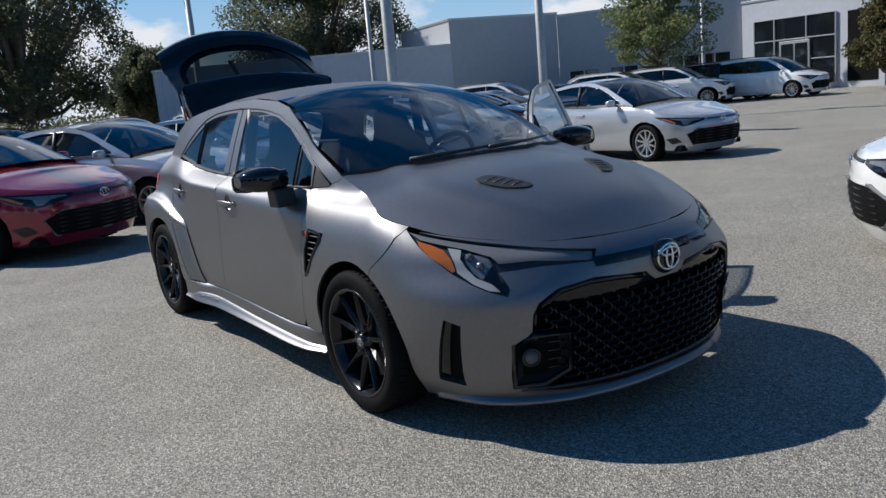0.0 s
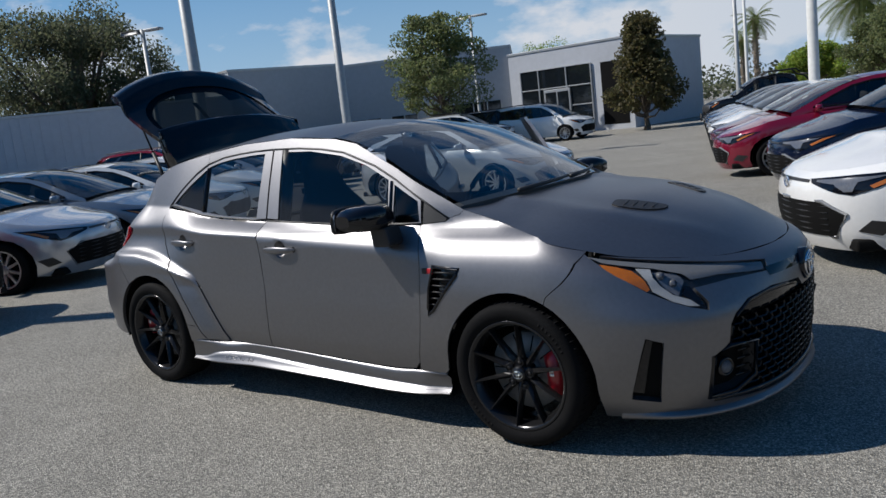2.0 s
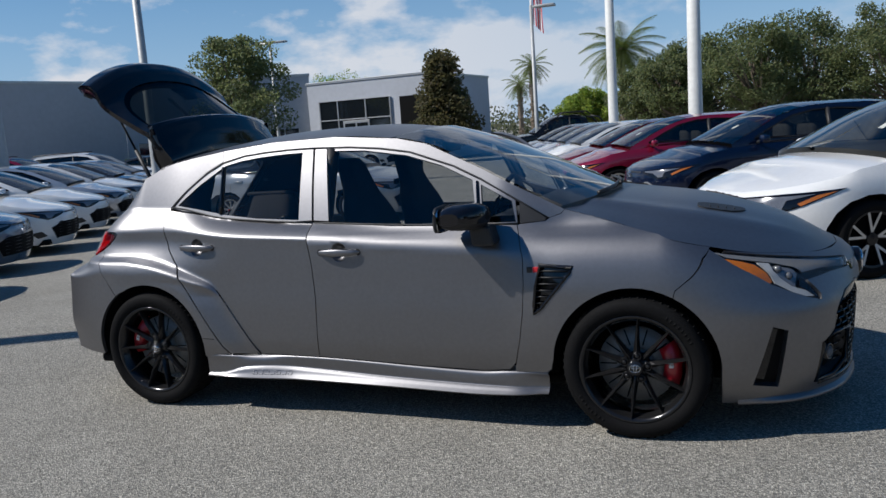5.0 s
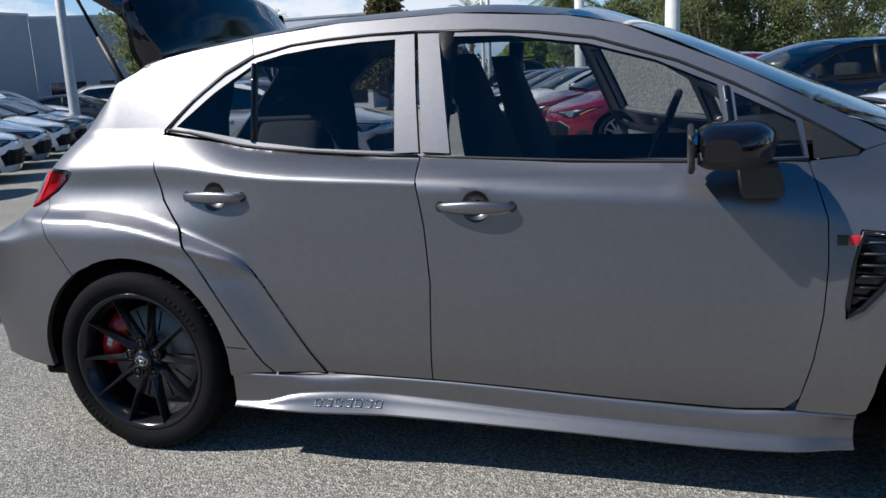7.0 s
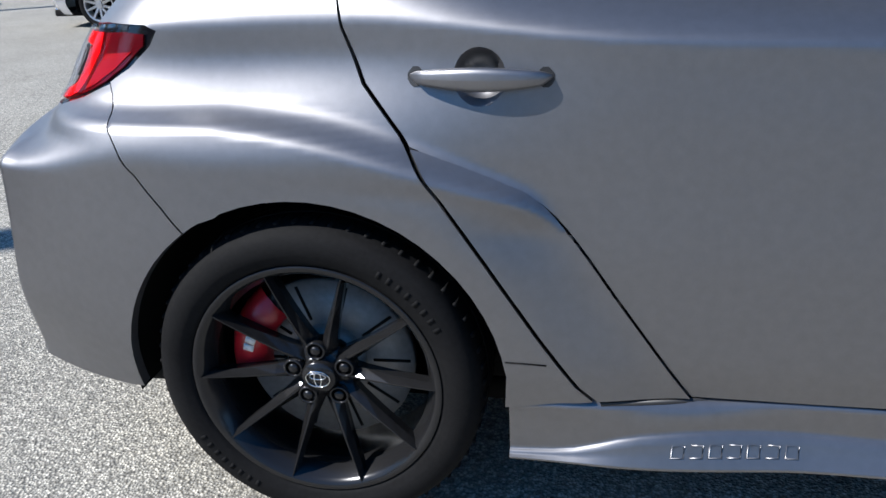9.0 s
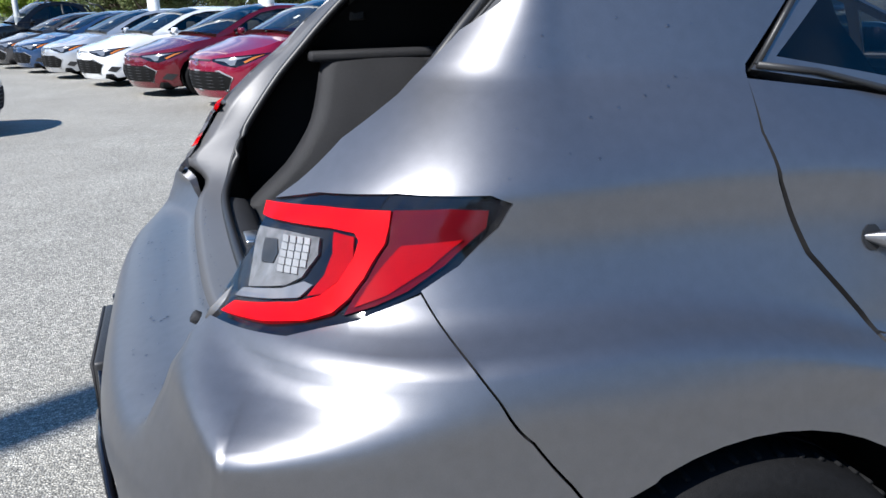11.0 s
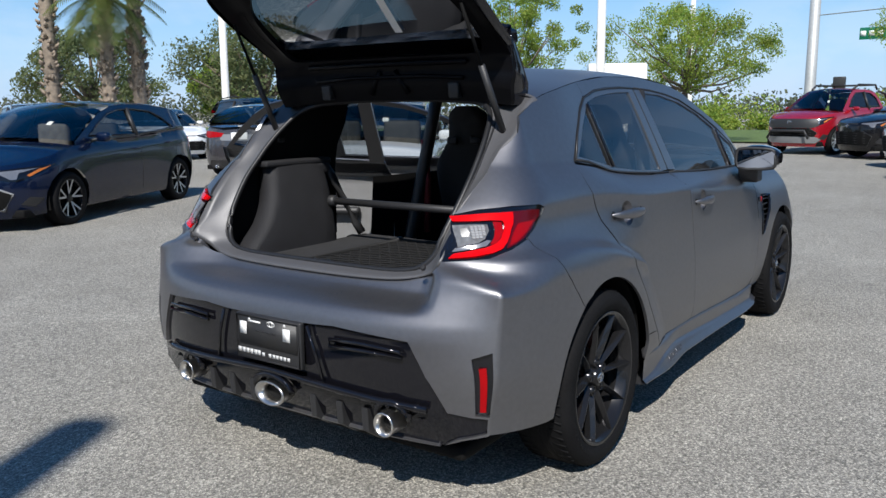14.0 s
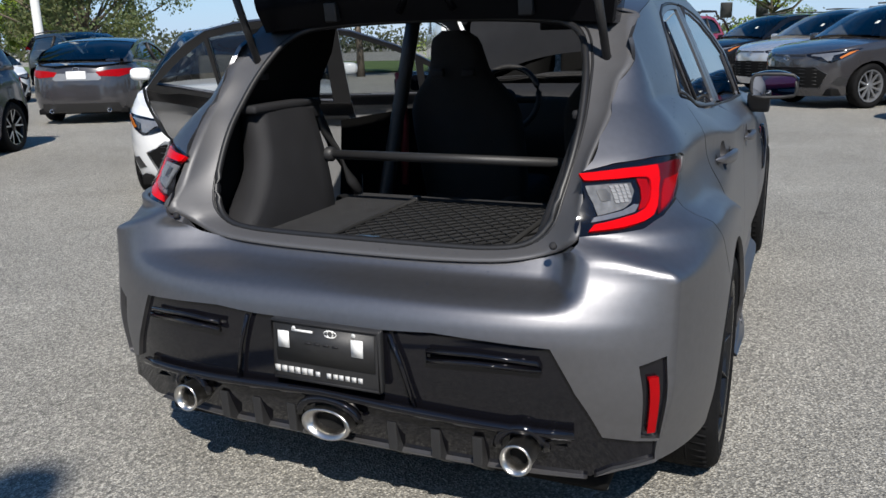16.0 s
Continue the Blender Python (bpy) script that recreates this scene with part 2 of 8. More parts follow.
def lathe(bm, profile, n=48, axis="y", m=None, closed=False):
    """Turns a profile of (radius, along) round the axis."""
    rings = []
    for i in range(n):
        t = 2 * math.pi * i / n
        ring = []
        for r, a in profile:
            c, s = r * math.cos(t), r * math.sin(t)
            co = Vector((c, a, s)) if axis == "y" else Vector((a, c, s)) if axis == "x" else Vector((c, s, a))
            ring.append(bm.verts.new(m @ co if m else co))
        rings.append(ring)
    k = len(profile)
    for i in range(n):
        a, b = rings[i], rings[(i + 1) % n]
        for j in range(k if closed else k - 1):
            bm.faces.new((a[j], b[j], b[(j + 1) % k], a[(j + 1) % k]))
    return bm


def sheet(bm, rows):
    """A skin over rows of points."""
    vs = [[bm.verts.new(p) for p in row] for row in rows]
    for a, b in zip(vs, vs[1:]):
        for j in range(len(a) - 1):
            bm.faces.new((a[j], a[j + 1], b[j + 1], b[j]))
    return bm


def ease(a, b, x):
    t = min(1.0, max(0.0, (x - a) / (b - a)))
    return t * t * (3 - 2 * t)


def curve(x, pts):
    """A smooth curve through points that never overshoots them."""
    n = len(pts)
    if x <= pts[0][0]:
        return pts[0][1]
    if x >= pts[-1][0]:
        return pts[-1][1]
    d = [(pts[i + 1][1] - pts[i][1]) / (pts[i + 1][0] - pts[i][0]) for i in range(n - 1)]
    i = next(j for j in range(n - 1) if x <= pts[j + 1][0])
    slope = lambda j: d[0] if j == 0 else d[-1] if j == n - 1 else 0 if d[j - 1] * d[j] <= 0 else 2 * d[j - 1] * d[j] / (d[j - 1] + d[j])
    h = pts[i + 1][0] - pts[i][0]
    t = (x - pts[i][0]) / h
    return (1 + 2 * t) * (1 - t) ** 2 * pts[i][1] + t * (1 - t) ** 2 * h * slope(i) + t * t * (3 - 2 * t) * pts[i + 1][1] + t * t * (t - 1) * h * slope(i + 1)


def inside(p, poly):
    hit = False
    for (x0, y0), (x1, y1) in zip(poly, poly[1:] + poly[:1]):
        if (y0 > p[1]) != (y1 > p[1]) and p[0] < (x1 - x0) * (p[1] - y0) / (y1 - y0) + x0:
            hit = not hit
    return hit


def shrink(poly, d):
    """The polygon drawn in by d (out, if d is negative)."""
    area = sum(a[0] * b[1] - b[0] * a[1] for a, b in zip(poly, poly[1:] + poly[:1]))
    s = 1 if area > 0 else -1
    out = []
    k = len(poly)
    for i in range(k):
        a, p, b = Vector(poly[i - 1]), Vector(poly[i]), Vector(poly[(i + 1) % k])
        e, f = (p - a).normalized(), (b - p).normalized()
        n = Vector((-e.y - f.y, e.x + f.x)) * s
        n = n.normalized() if n.length > 1e-6 else Vector((-e.y, e.x)) * s
        c = max(0.4, n.dot(Vector((-e.y, e.x)) * s))
        out.append(tuple(p + n * d / c))
    return out


def rounded(pts, n=4):
    """A closed outline with its corners drawn as a smooth curve."""
    for _ in range(n):
        pts = [q for a, b in zip(pts, pts[1:] + pts[:1]) for q in ((a[0] * 0.75 + b[0] * 0.25, a[1] * 0.75 + b[1] * 0.25), (a[0] * 0.25 + b[0] * 0.75, a[1] * 0.25 + b[1] * 0.75))]
    return pts


def flat_cut(poly, step, holes=()):
    """A flat net of squares in the outline, cut clean along it and along the holes."""
    xs, ys = [p[0] for p in poly], [p[1] for p in poly]
    sx, sy = step if isinstance(step, tuple) else (step, step)
    nx, ny = max(1, math.ceil((max(xs) - min(xs)) / sx)), max(1, math.ceil((max(ys) - min(ys)) / sy))
    bm = bmesh.new()
    grid = [[bm.verts.new((min(xs) + (max(xs) - min(xs)) * i / nx, min(ys) + (max(ys) - min(ys)) * j / ny, 0)) for j in range(ny + 1)] for i in range(nx + 1)]
    for i in range(nx):
        for j in range(ny):
            bm.faces.new((grid[i][j], grid[i + 1][j], grid[i + 1][j + 1], grid[i][j + 1]))
    for ring in (poly, *holes):
        for (x0, y0), (x1, y1) in zip(ring, ring[1:] + ring[:1]):
            d = Vector((x1 - x0, y1 - y0, 0))
            if d.length < 1e-6:
                continue
            lo, hi = (min(x0, x1) - 1e-4, min(y0, y1) - 1e-4), (max(x0, x1) + 1e-4, max(y0, y1) + 1e-4)
            near = []
            for f in bm.faces:
                fx, fy = [v.co.x for v in f.verts], [v.co.y for v in f.verts]
                if max(fx) > lo[0] and min(fx) < hi[0] and max(fy) > lo[1] and min(fy) < hi[1]:
                    near.append(f)
            geom = near + list({e for f in near for e in f.edges}) + list({v for f in near for v in f.verts})
            if geom:
                bmesh.ops.bisect_plane(bm, geom=geom, dist=1e-5, plane_co=(x0, y0, 0), plane_no=(-d.y, d.x, 0))
    drop = []
    for f in bm.faces:
        c = f.calc_center_median()
        if not inside(c, poly) or any(inside(c, h) for h in holes):
            drop.append(f)
    bmesh.ops.delete(bm, geom=drop, context="FACES")
    return bm


def skin(poly, surface, step=0.03, holes=(), gap=0.0, lift=0.0, hem=0.0, flip=False):
    """A panel: the outline laid on a surface(u, v) -> point, drawn in by gap, raised by lift, with edges folded in by hem."""
    if gap:
        poly = shrink(poly, gap)
        holes = [shrink(h, -gap) for h in holes]
    bm = flat_cut(poly, step, holes)
    e = 1e-3
    edge = [x for x in bm.edges if x.is_boundary] if hem else []
    normals = {}
    for v in bm.verts:
        u, w = v.co.x, v.co.y
        p = surface(u, w)
        if lift or hem:
            n = (surface(u + e, w) - surface(u - e, w)).cross(surface(u, w + e) - surface(u, w - e))
            n = n.normalized() if n.length > 1e-12 else Vector((0, 0, 1))
            if flip:
                n = -n
            normals[v] = n
            p = p + n * lift
        v.co = p
    if flip:
        bmesh.ops.reverse_faces(bm, faces=list(bm.faces))
    if hem:
        for x in edge:
            x.smooth = False
        made = bmesh.ops.extrude_edge_only(bm, edges=edge)
        fresh = [g for g in made["geom"] if isinstance(g, bmesh.types.BMVert)]
        for v in fresh:
            old = next((x.other_vert(v) for x in v.link_edges if x.other_vert(v) in normals), None)
            if old:
                v.co = old.co - normals[old] * hem
    return bm


def face_out(bm, c):
    """Turns an open skin so that it faces away from c."""
    bm.normal_update()
    if sum((f.calc_center_median() - Vector(c)).dot(f.normal) * f.calc_area() for f in bm.faces) < 0:
        bmesh.ops.reverse_faces(bm, faces=list(bm.faces))
    return bm


def mirrored(ob, name=None):
    """The same part for the other side of the car."""
    me = ob.data.copy()
    me.transform(Matrix.Diagonal((1, -1, 1, 1)))
    me.flip_normals()
    o = new(name or ob.name, me)
    o.parent = ob.parent
    if "label" in ob.keys():
        o["label"] = ob["label"]
    for c in ob.children:
        k = mirrored(c)
        k.parent = o
    return o


def slab(bm, outline, axis, a, b, bevel=0.0):
    """A plate with a flat outline, from a to b along the axis."""
    put = {"x": lambda p, d: (d, p[0], p[1]), "y": lambda p, d: (p[0], d, p[1]), "z": lambda p, d: (p[0], p[1], d)}[axis]
    lo, hi = [bm.verts.new(put(p, a)) for p in outline], [bm.verts.new(put(p, b)) for p in outline]
    k = len(outline)
    faces = [bm.faces.new(lo[::-1]), bm.faces.new(hi)] + [bm.faces.new((lo[i], lo[(i + 1) % k], hi[(i + 1) % k], hi[i])) for i in range(k)]
    bmesh.ops.recalc_face_normals(bm, faces=faces)
    if bevel:
        bmesh.ops.bevel(bm, geom=list({e for f in faces for e in f.edges}), offset=bevel, segments=2, affect="EDGES", profile=0.6)
    return bm


def drop_z(x, y):
    """The lot falls slightly away towards the showroom."""
    u = 0.7 * (y - x)
    return -0.024 * 7 * ease(1.0, 11.0, u) - 0.12 * ease(9.0, 32.0, u)


# ---- the lot ----
def asphalt():
    m = bpy.data.materials.new("worn_asphalt")
    m.use_nodes = True
    n, l = m.node_tree.nodes, m.node_tree.links
    b = n["Principled BSDF"]
    b.inputs["Roughness"].default_value = 0.85
    b.inputs["Specular IOR Level"].default_value = 0.3
    pos = n.new("ShaderNodeTexCoord")
    stone = n.new("ShaderNodeTexVoronoi")
    stone.inputs["Scale"].default_value = 140
    speck = n.new("ShaderNodeTexNoise")
    speck.inputs["Scale"].default_value, speck.inputs["Detail"].default_value = 60, 8
    wide = n.new("ShaderNodeTexNoise")
    wide.inputs["Scale"].default_value, wide.inputs["Detail"].default_value = 0.55, 6
    stain = n.new("ShaderNodeTexNoise")
    stain.inputs["Scale"].default_value, stain.inputs["Detail"].default_value = 2.3, 5
    for t in (stone, speck, wide, stain):
        l.new(pos.outputs["Object"], t.inputs["Vector"])
    tone = n.new("ShaderNodeValToRGB")
    e = tone.color_ramp.elements
    e[0].position, e[0].color = 0.0, (0.165, 0.159, 0.145, 1)
    e[1].position, e[1].color = 1.0, (0.47, 0.445, 0.388, 1)
    mid = e.new(0.5)
    mid.color = (0.275, 0.263, 0.232, 1)
    sep = n.new("ShaderNodeSeparateColor")
    l.new(stone.outputs["Color"], sep.inputs[0])
    l.new(sep.outputs[0], tone.inputs["Fac"])
    rng = n.new("ShaderNodeMapRange")
    rng.inputs["From Min"].default_value, rng.inputs["From Max"].default_value = 0.3, 0.7
    rng.inputs["To Min"].default_value, rng.inputs["To Max"].default_value = 0.90, 1.1
    l.new(wide.outputs["Fac"], rng.inputs["Value"])
    r2 = n.new("ShaderNodeMapRange")
    r2.inputs["From Min"].default_value, r2.inputs["From Max"].default_value = 0.3, 0.7
    r2.inputs["To Min"].default_value, r2.inputs["To Max"].default_value = 0.92, 1.06
    l.new(stain.outputs["Fac"], r2.inputs["Value"])
    r3 = n.new("ShaderNodeMapRange")
    r3.inputs["From Min"].default_value, r3.inputs["From Max"].default_value = 0.3, 0.7
    r3.inputs["To Min"].default_value, r3.inputs["To Max"].default_value = 0.69, 1.31
    l.new(speck.outputs["Fac"], r3.inputs["Value"])
    spot = n.new("ShaderNodeTexVoronoi")
    spot.inputs["Scale"].default_value = 0.8
    warp = n.new("ShaderNodeVectorMath")
    warp.operation = "MULTIPLY_ADD"
    warp.inputs[1].default_value = (0.25, 0.25, 0.25)
    l.new(stain.outputs["Color"], warp.inputs[0])
    l.new(pos.outputs["Object"], warp.inputs[2])
    l.new(warp.outputs[0], spot.inputs["Vector"])
    r4 = n.new("ShaderNodeMapRange")
    r4.inputs["From Min"].default_value, r4.inputs["From Max"].default_value = 0.012, 0.05
    r4.inputs["To Min"].default_value, r4.inputs["To Max"].default_value = 0.66, 1.0
    l.new(spot.outputs["Distance"], r4.inputs["Value"])
    m0, m1, m2 = n.new("ShaderNodeMath"), n.new("ShaderNodeMath"), n.new("ShaderNodeMath")
    m0.operation = m1.operation = m2.operation = "MULTIPLY"
    l.new(rng.outputs[0], m0.inputs[0])
    l.new(r4.outputs[0], m0.inputs[1])
    l.new(m0.outputs[0], m1.inputs[0])
    l.new(r2.outputs[0], m1.inputs[1])
    l.new(m1.outputs[0], m2.inputs[0])
    l.new(r3.outputs[0], m2.inputs[1])
    pit = n.new("ShaderNodeMapRange")
    pit.inputs["From Min"].default_value, pit.inputs["From Max"].default_value = 0.38, 0.75
    pit.inputs["To Min"].default_value, pit.inputs["To Max"].default_value = 1.06, 0.60
    l.new(stone.outputs["Distance"], pit.inputs["Value"])
    m3 = n.new("ShaderNodeMath")
    m3.operation = "MULTIPLY"
    l.new(m2.outputs[0], m3.inputs[0])
    l.new(pit.outputs[0], m3.inputs[1])
    hsv = n.new("ShaderNodeHueSaturation")
    l.new(tone.outputs["Color"], hsv.inputs["Color"])
    l.new(m3.outputs[0], hsv.inputs["Value"])
    l.new(hsv.outputs["Color"], b.inputs["Base Color"])
    bp = n.new("ShaderNodeBump")
    bp.inputs["Strength"].default_value, bp.inputs["Distance"].default_value = 0.8, 0.006
    l.new(stone.outputs["Distance"], bp.inputs["Height"])
    l.new(bp.outputs["Normal"], b.inputs["Normal"])
    return m


M_ASPHALT = asphalt()
M_GRASS = material("grass", (0.085, 0.13, 0.03), 0.9, grain=0.4, grain_scale=30, bump=0.6, bump_scale=60)
bm = bmesh.new()
lines = sorted({-1500.0, -400.0, -120.0, 120.0, 400.0, 1500.0, *(float(v) for v in range(-60, 61, 3))})
sheet(bm, [[(x, y, drop_z(x, y)) for x in lines] for y in lines])
bmesh.ops.recalc_face_normals(bm, faces=bm.faces)
if next(iter(bm.faces)).normal.z < 0:
    bmesh.ops.reverse_faces(bm, faces=bm.faces)
tagged(part("ground", bm, M_ASPHALT), "light grey worn asphalt car park with pale aggregate", "ground", kind="structure")


# ---- the grey hatchback: body surfaces (x forward, rear axle at 0, right flank at negative y) ----
CREASE = [(-0.6, 0.965), (0.1, 0.972), (0.58, 0.938), (1.03, 0.92), (1.46, 0.886), (1.91, 0.853), (2.15, 0.824), (2.6, 0.80)]
BELT = [(-0.6, 1.10), (0.1, 1.087), (0.43, 1.023), (1.0, 0.985), (1.8, 0.958), (2.1, 0.957), (2.4, 0.96)]
LOW = [(0.10, 0.78), (0.20, 0.83), (0.30, 0.878), (0.40, 0.893), (0.55, 0.889), (0.70, 0.877), (0.80, 0.870), (0.88, 0.864), (0.98, 0.86)]
WING = [(0.10, 0.78), (0.3, 0.885), (0.5, 0.915), (0.65, 0.91), (0.75, 0.891), (0.82, 0.868), (0.87, 0.838), (0.91, 0.798), (0.95, 0.738), (1.05, 0.70), (1.2, 0.60)]
NOSE = [(0.10, 3.50), (0.16, 3.56), (0.25, 3.585), (0.45, 3.60), (0.60, 3.605), (0.66, 3.60), (0.72, 3.57), (0.76, 3.50), (0.80, 3.40), (0.85, 3.25), (0.92, 3.05), (1.1, 2.8)]
TAIL = [(0.15, -0.66), (0.22, -0.70), (0.35, -0.755), (0.50, -0.775), (0.57, -0.777), (0.62, -0.768), (0.66, -0.745), (0.70, -0.716), (0.74, -0.682), (0.80, -0.648), (0.90, -0.60), (1.0, -0.50), (1.1, -0.40), (1.2, -0.29), (1.3, -0.17), (1.4, -0.05)]
RAIL = [(-0.10, 1.285), (-0.02, 1.318), (0.06, 1.338), (0.375, 1.387), (0.69, 1.417), (1.08, 1.424), (1.435, 1.395), (1.6, 1.36), (1.91, 1.225), (2.06, 1.15), (2.2, 1.08), (2.32, 1.02)]
FLARE = [(0.30, 0.70), (0.50, 0.56), (0.64, 0.46), (0.69, 0.41), (0.73, 0.32), (0.77, 0.21), (0.81, 0.06), (0.84, -0.20), (0.855, -0.80)]
XF, XR, LF, LR = 2.75, -0.15, 1.25, 1.15
CORNER_X, CORNER_Y = -0.605, 0.846


BELT_Y = [(-0.6, 0.66), (-0.2, 0.70), (0.1, 0.735), (0.6, 0.757), (1.0, 0.765), (1.8, 0.78), (2.2, 0.79)]


def wide(x, z):
    """Half width of the body before the ends round off."""
    zc, zb, yb = curve(x, CREASE), curve(x, BELT), curve(x, BELT_Y)
    tuck = 0.06 * ease(0.6, -0.1, x)
    if z <= zc:
        y = curve(z + (0.92 - zc) * ease(0.5, 0.9, z), LOW) - tuck * ease(0.74, 0.93, z)
    elif z <= zb:
        y = 0.862 - tuck - (0.862 - tuck - yb) * ((z - zc) / (zb - zc)) ** 1.3
    else:
        y = yb - 0.40 * (z - zb) - 0.12 * (z - zb) ** 2
    f = ease(2.0, 2.35, x)
    if f:
        y = y * (1 - f) + curve(z, WING) * f
    xe = curve(z, FLARE)
    steep = (curve(z + 0.01, FLARE) - curve(z - 0.01, FLARE)) / 0.02
    if x >= 0.8:
        return y
    k, d = ease(0.62, 0.73, z), (xe - x) / math.sqrt(1 + steep * steep)
    flare = ease(-0.0004 - 0.0116 * k, 0.0004 + 0.0396 * k, d) * (1 - 0.84 * (1 - k) * ease(0.17, 0.0, d))
    return y + flare * ease(0.10, 0.30, z) * 0.045


def tail_plan(a, z, left=False):
    """Plan of the tail at height z: a runs from the side (0) to the middle (1). Below the lamps it has a sharp corner."""
    w, t = wide(XR, z), curve(z, TAIL)
    n = 3.2 - 0.6 * ease(0.95, 1.2, z)
    a = min(1.0, max(0.0, a)) * math.pi / 2
    s, c = abs(math.sin(a)) ** (2 / n), abs(math.cos(a)) ** (2 / n)
    x, y = XR + (t - XR) * s, w * c
    drop = 0.030 * ease(0.60, 0.80, y)
    k = ease(0.815 - drop, 0.755 - drop, z)
    if k:
        xc, yc = CORNER_X - 0.03 * ease(0.76, 0.4, z), CORNER_Y - 0.03 * ease(0.5, 0.3, z)
        h = math.sin(math.pi / 4) ** (2 / n)
        f, g = s / h, c / h
        bx, by = (XR + (xc - XR) * f, w - (w - yc) * f * f) if f < 1 else (t + (xc - t) * g ** 3.5, yc * g)
        x, y = x + (bx - x) * k, y + (by - y) * k
    if left:
        y *= 1 - 0.06 * ease(-0.3, -0.6, x) * ease(0.83, 0.77, z)
    scoop = ease(0.72, 0.36, y) if left else ease(0.635, 0.545, y)
    shelf = min(1.0, max(0.0, (z - 0.654) / 0.040)) ** 1.6
    return x + 0.112 * shelf * ease(0.80, 0.755, z) * scoop, y


def solve(f, goal):
    """Where a falling function of 0..1 meets the goal."""
    lo, hi = 0.0, 1.0
    for _ in range(40):
        m = (lo + hi) / 2
        lo, hi = (m, hi) if f(m) > goal else (lo, m)
    return (lo + hi) / 2


def flank(u, z):
    """The skin of the right side; past XF it turns round the nose and past XR round the tail."""
    if u > XF:
        a = min((u - XF) / LF, 2.0) * math.pi / 2
        n = 2.45 - 0.45 * ease(0.55, 0.70, z)
        s, c = abs(math.sin(a)) ** (2 / n), abs(math.cos(a)) ** (2 / n)
        return Vector((XF + (curve(z, NOSE) - XF) * s, -wide(XF, z) * c * (1 if a <= math.pi / 2 else -1), z))
    if u < XR:
        a = (XR - u) / LR
        x, y = tail_plan(min(a, 2 - a) if a < 2 else 0.0, z, a > 1)
        return Vector((x, -y if a <= 1 else y, z))
    return Vector((u, -wide(u, z), z))


def ux(x, z):
    """The place along the skin at a given x."""
    if x > XF:
        n = 2.45 - 0.45 * ease(0.55, 0.70, z)
        return XF + LF * math.asin(min(1.0, (x - XF) / (curve(z, NOSE) - XF)) ** (n / 2)) * 2 / math.pi
    if x < XR:
        return XR - LR * solve(lambda a: tail_plan(a, z)[0], x)
    return x


def uy(y, z, front=True):
    """The place along the skin at the nose or tail, at a given y."""
    if not front:
        a = solve(lambda a: tail_plan(a, z, y > 0)[1], abs(y))
        return XR - LR * (a if y <= 0 else 2 - a)
    n = 2.45 - 0.45 * ease(0.55, 0.70, z)
    a = math.acos(min(1.0, abs(y) / wide(XF, z)) ** (n / 2)) * 2 / math.pi
    return XF + LF * (a if y <= 0 else 2 - a)


def on(pts):
    return [(ux(x, z), z) for x, z in pts]


def arch(cx, r=0.365, a0=0, a1=180, n=20, cz=0.322):
    return [(cx + r * math.cos(radians(a)), cz + r * math.sin(radians(a))) for a in (a0 + (a1 - a0) * i / n for i in range(n + 1))]


hero = thing("hatchback_car", "satin grey five-door hatchback with open tailgate and open far doors", "car")
STEP = 0.028
SEAM = 0.0022
# outlines in (x, z)
REAR_EDGE = [(0.080, 1.083), (0.074, 1.02), (0.087, 0.962), (0.124, 0.872), (0.186, 0.796), (0.238, 0.724), (0.333, 0.588), (0.424, 0.451), (0.492, 0.355), (0.525, 0.322)]
MID_EDGE = [(0.957, 1.372), (0.98, 1.175), (1.003, 0.982), (1.037, 0.795), (1.052, 0.62), (1.048, 0.45), (1.044, 0.312)]
FRONT_EDGE = [(2.06, 0.287), (2.095, 0.323), (2.123, 0.438), (2.142, 0.564), (2.15, 0.70), (2.147, 0.816), (2.129, 0.882), (2.105, 0.962)]
WIN_TOP = [(0.090, 1.095), (0.18, 1.186), (0.293, 1.276), (0.389, 1.328), (0.52, 1.358), (0.66, 1.370), (0.80, 1.376), (0.956, 1.376), (1.168, 1.369), (1.346, 1.353), (1.518, 1.326), (1.762, 1.247), (1.915, 1.177), (2.061, 1.097), (2.14, 1.052), (2.240, 0.990)]


def flare_line(side):
    """The step between door and wheel arch flare, open below and closed where it fades into the shoulder."""
    out = []
    for i in range(21):
        z = 0.765 - 0.448 * i / 20
        k = ease(0.64, 0.70, z) * 0.0022 * side
        out.append((curve(z, FLARE) + 0.8 * k, z + 0.6 * k))
    return out


flare_panel = [(0.203, 0.772), *REAR_EDGE[5:], *flare_line(1)[::-1]]


def cup(x, z):
    """Outline of the finger bowl behind a door handle."""
    return [(x + 0.042 * math.cos(t), z + 0.045 * math.sin(t)) for t in [2 * math.pi * i / 24 for i in range(24)]]


HANDLES = ((0.322, 0.884), (1.198, 0.853))
rear_door = REAR_EDGE[:5] + [(0.203, 0.772)] + flare_line(-1) + [(0.727, 0.316), (0.9, 0.313), *MID_EDGE[::-1][:-2], (1.0, 1.0), (0.8, 0.997), (0.6, 1.010), (0.43, 1.028), (0.25, 1.06)]
front_door = [(1.044, 0.312), (1.282, 0.303), (1.617, 0.286), (1.93, 0.276), *FRONT_EDGE, (1.95, 0.964), (1.8, 0.966), (1.5, 0.976), (1.2, 0.988), (1.004, 0.996), *MID_EDGE[2:-1]]
door_r = part("rear_door", skin(rear_door, flank, (0.011, 0.009), holes=[cup(*HANDLES[0])], gap=SEAM, hem=0.012), M_PAINT, hero)
part("door_flare", skin(flare_panel, flank, (0.011, 0.009), gap=SEAM * 0.5, hem=0.020), M_PAINT, door_r)
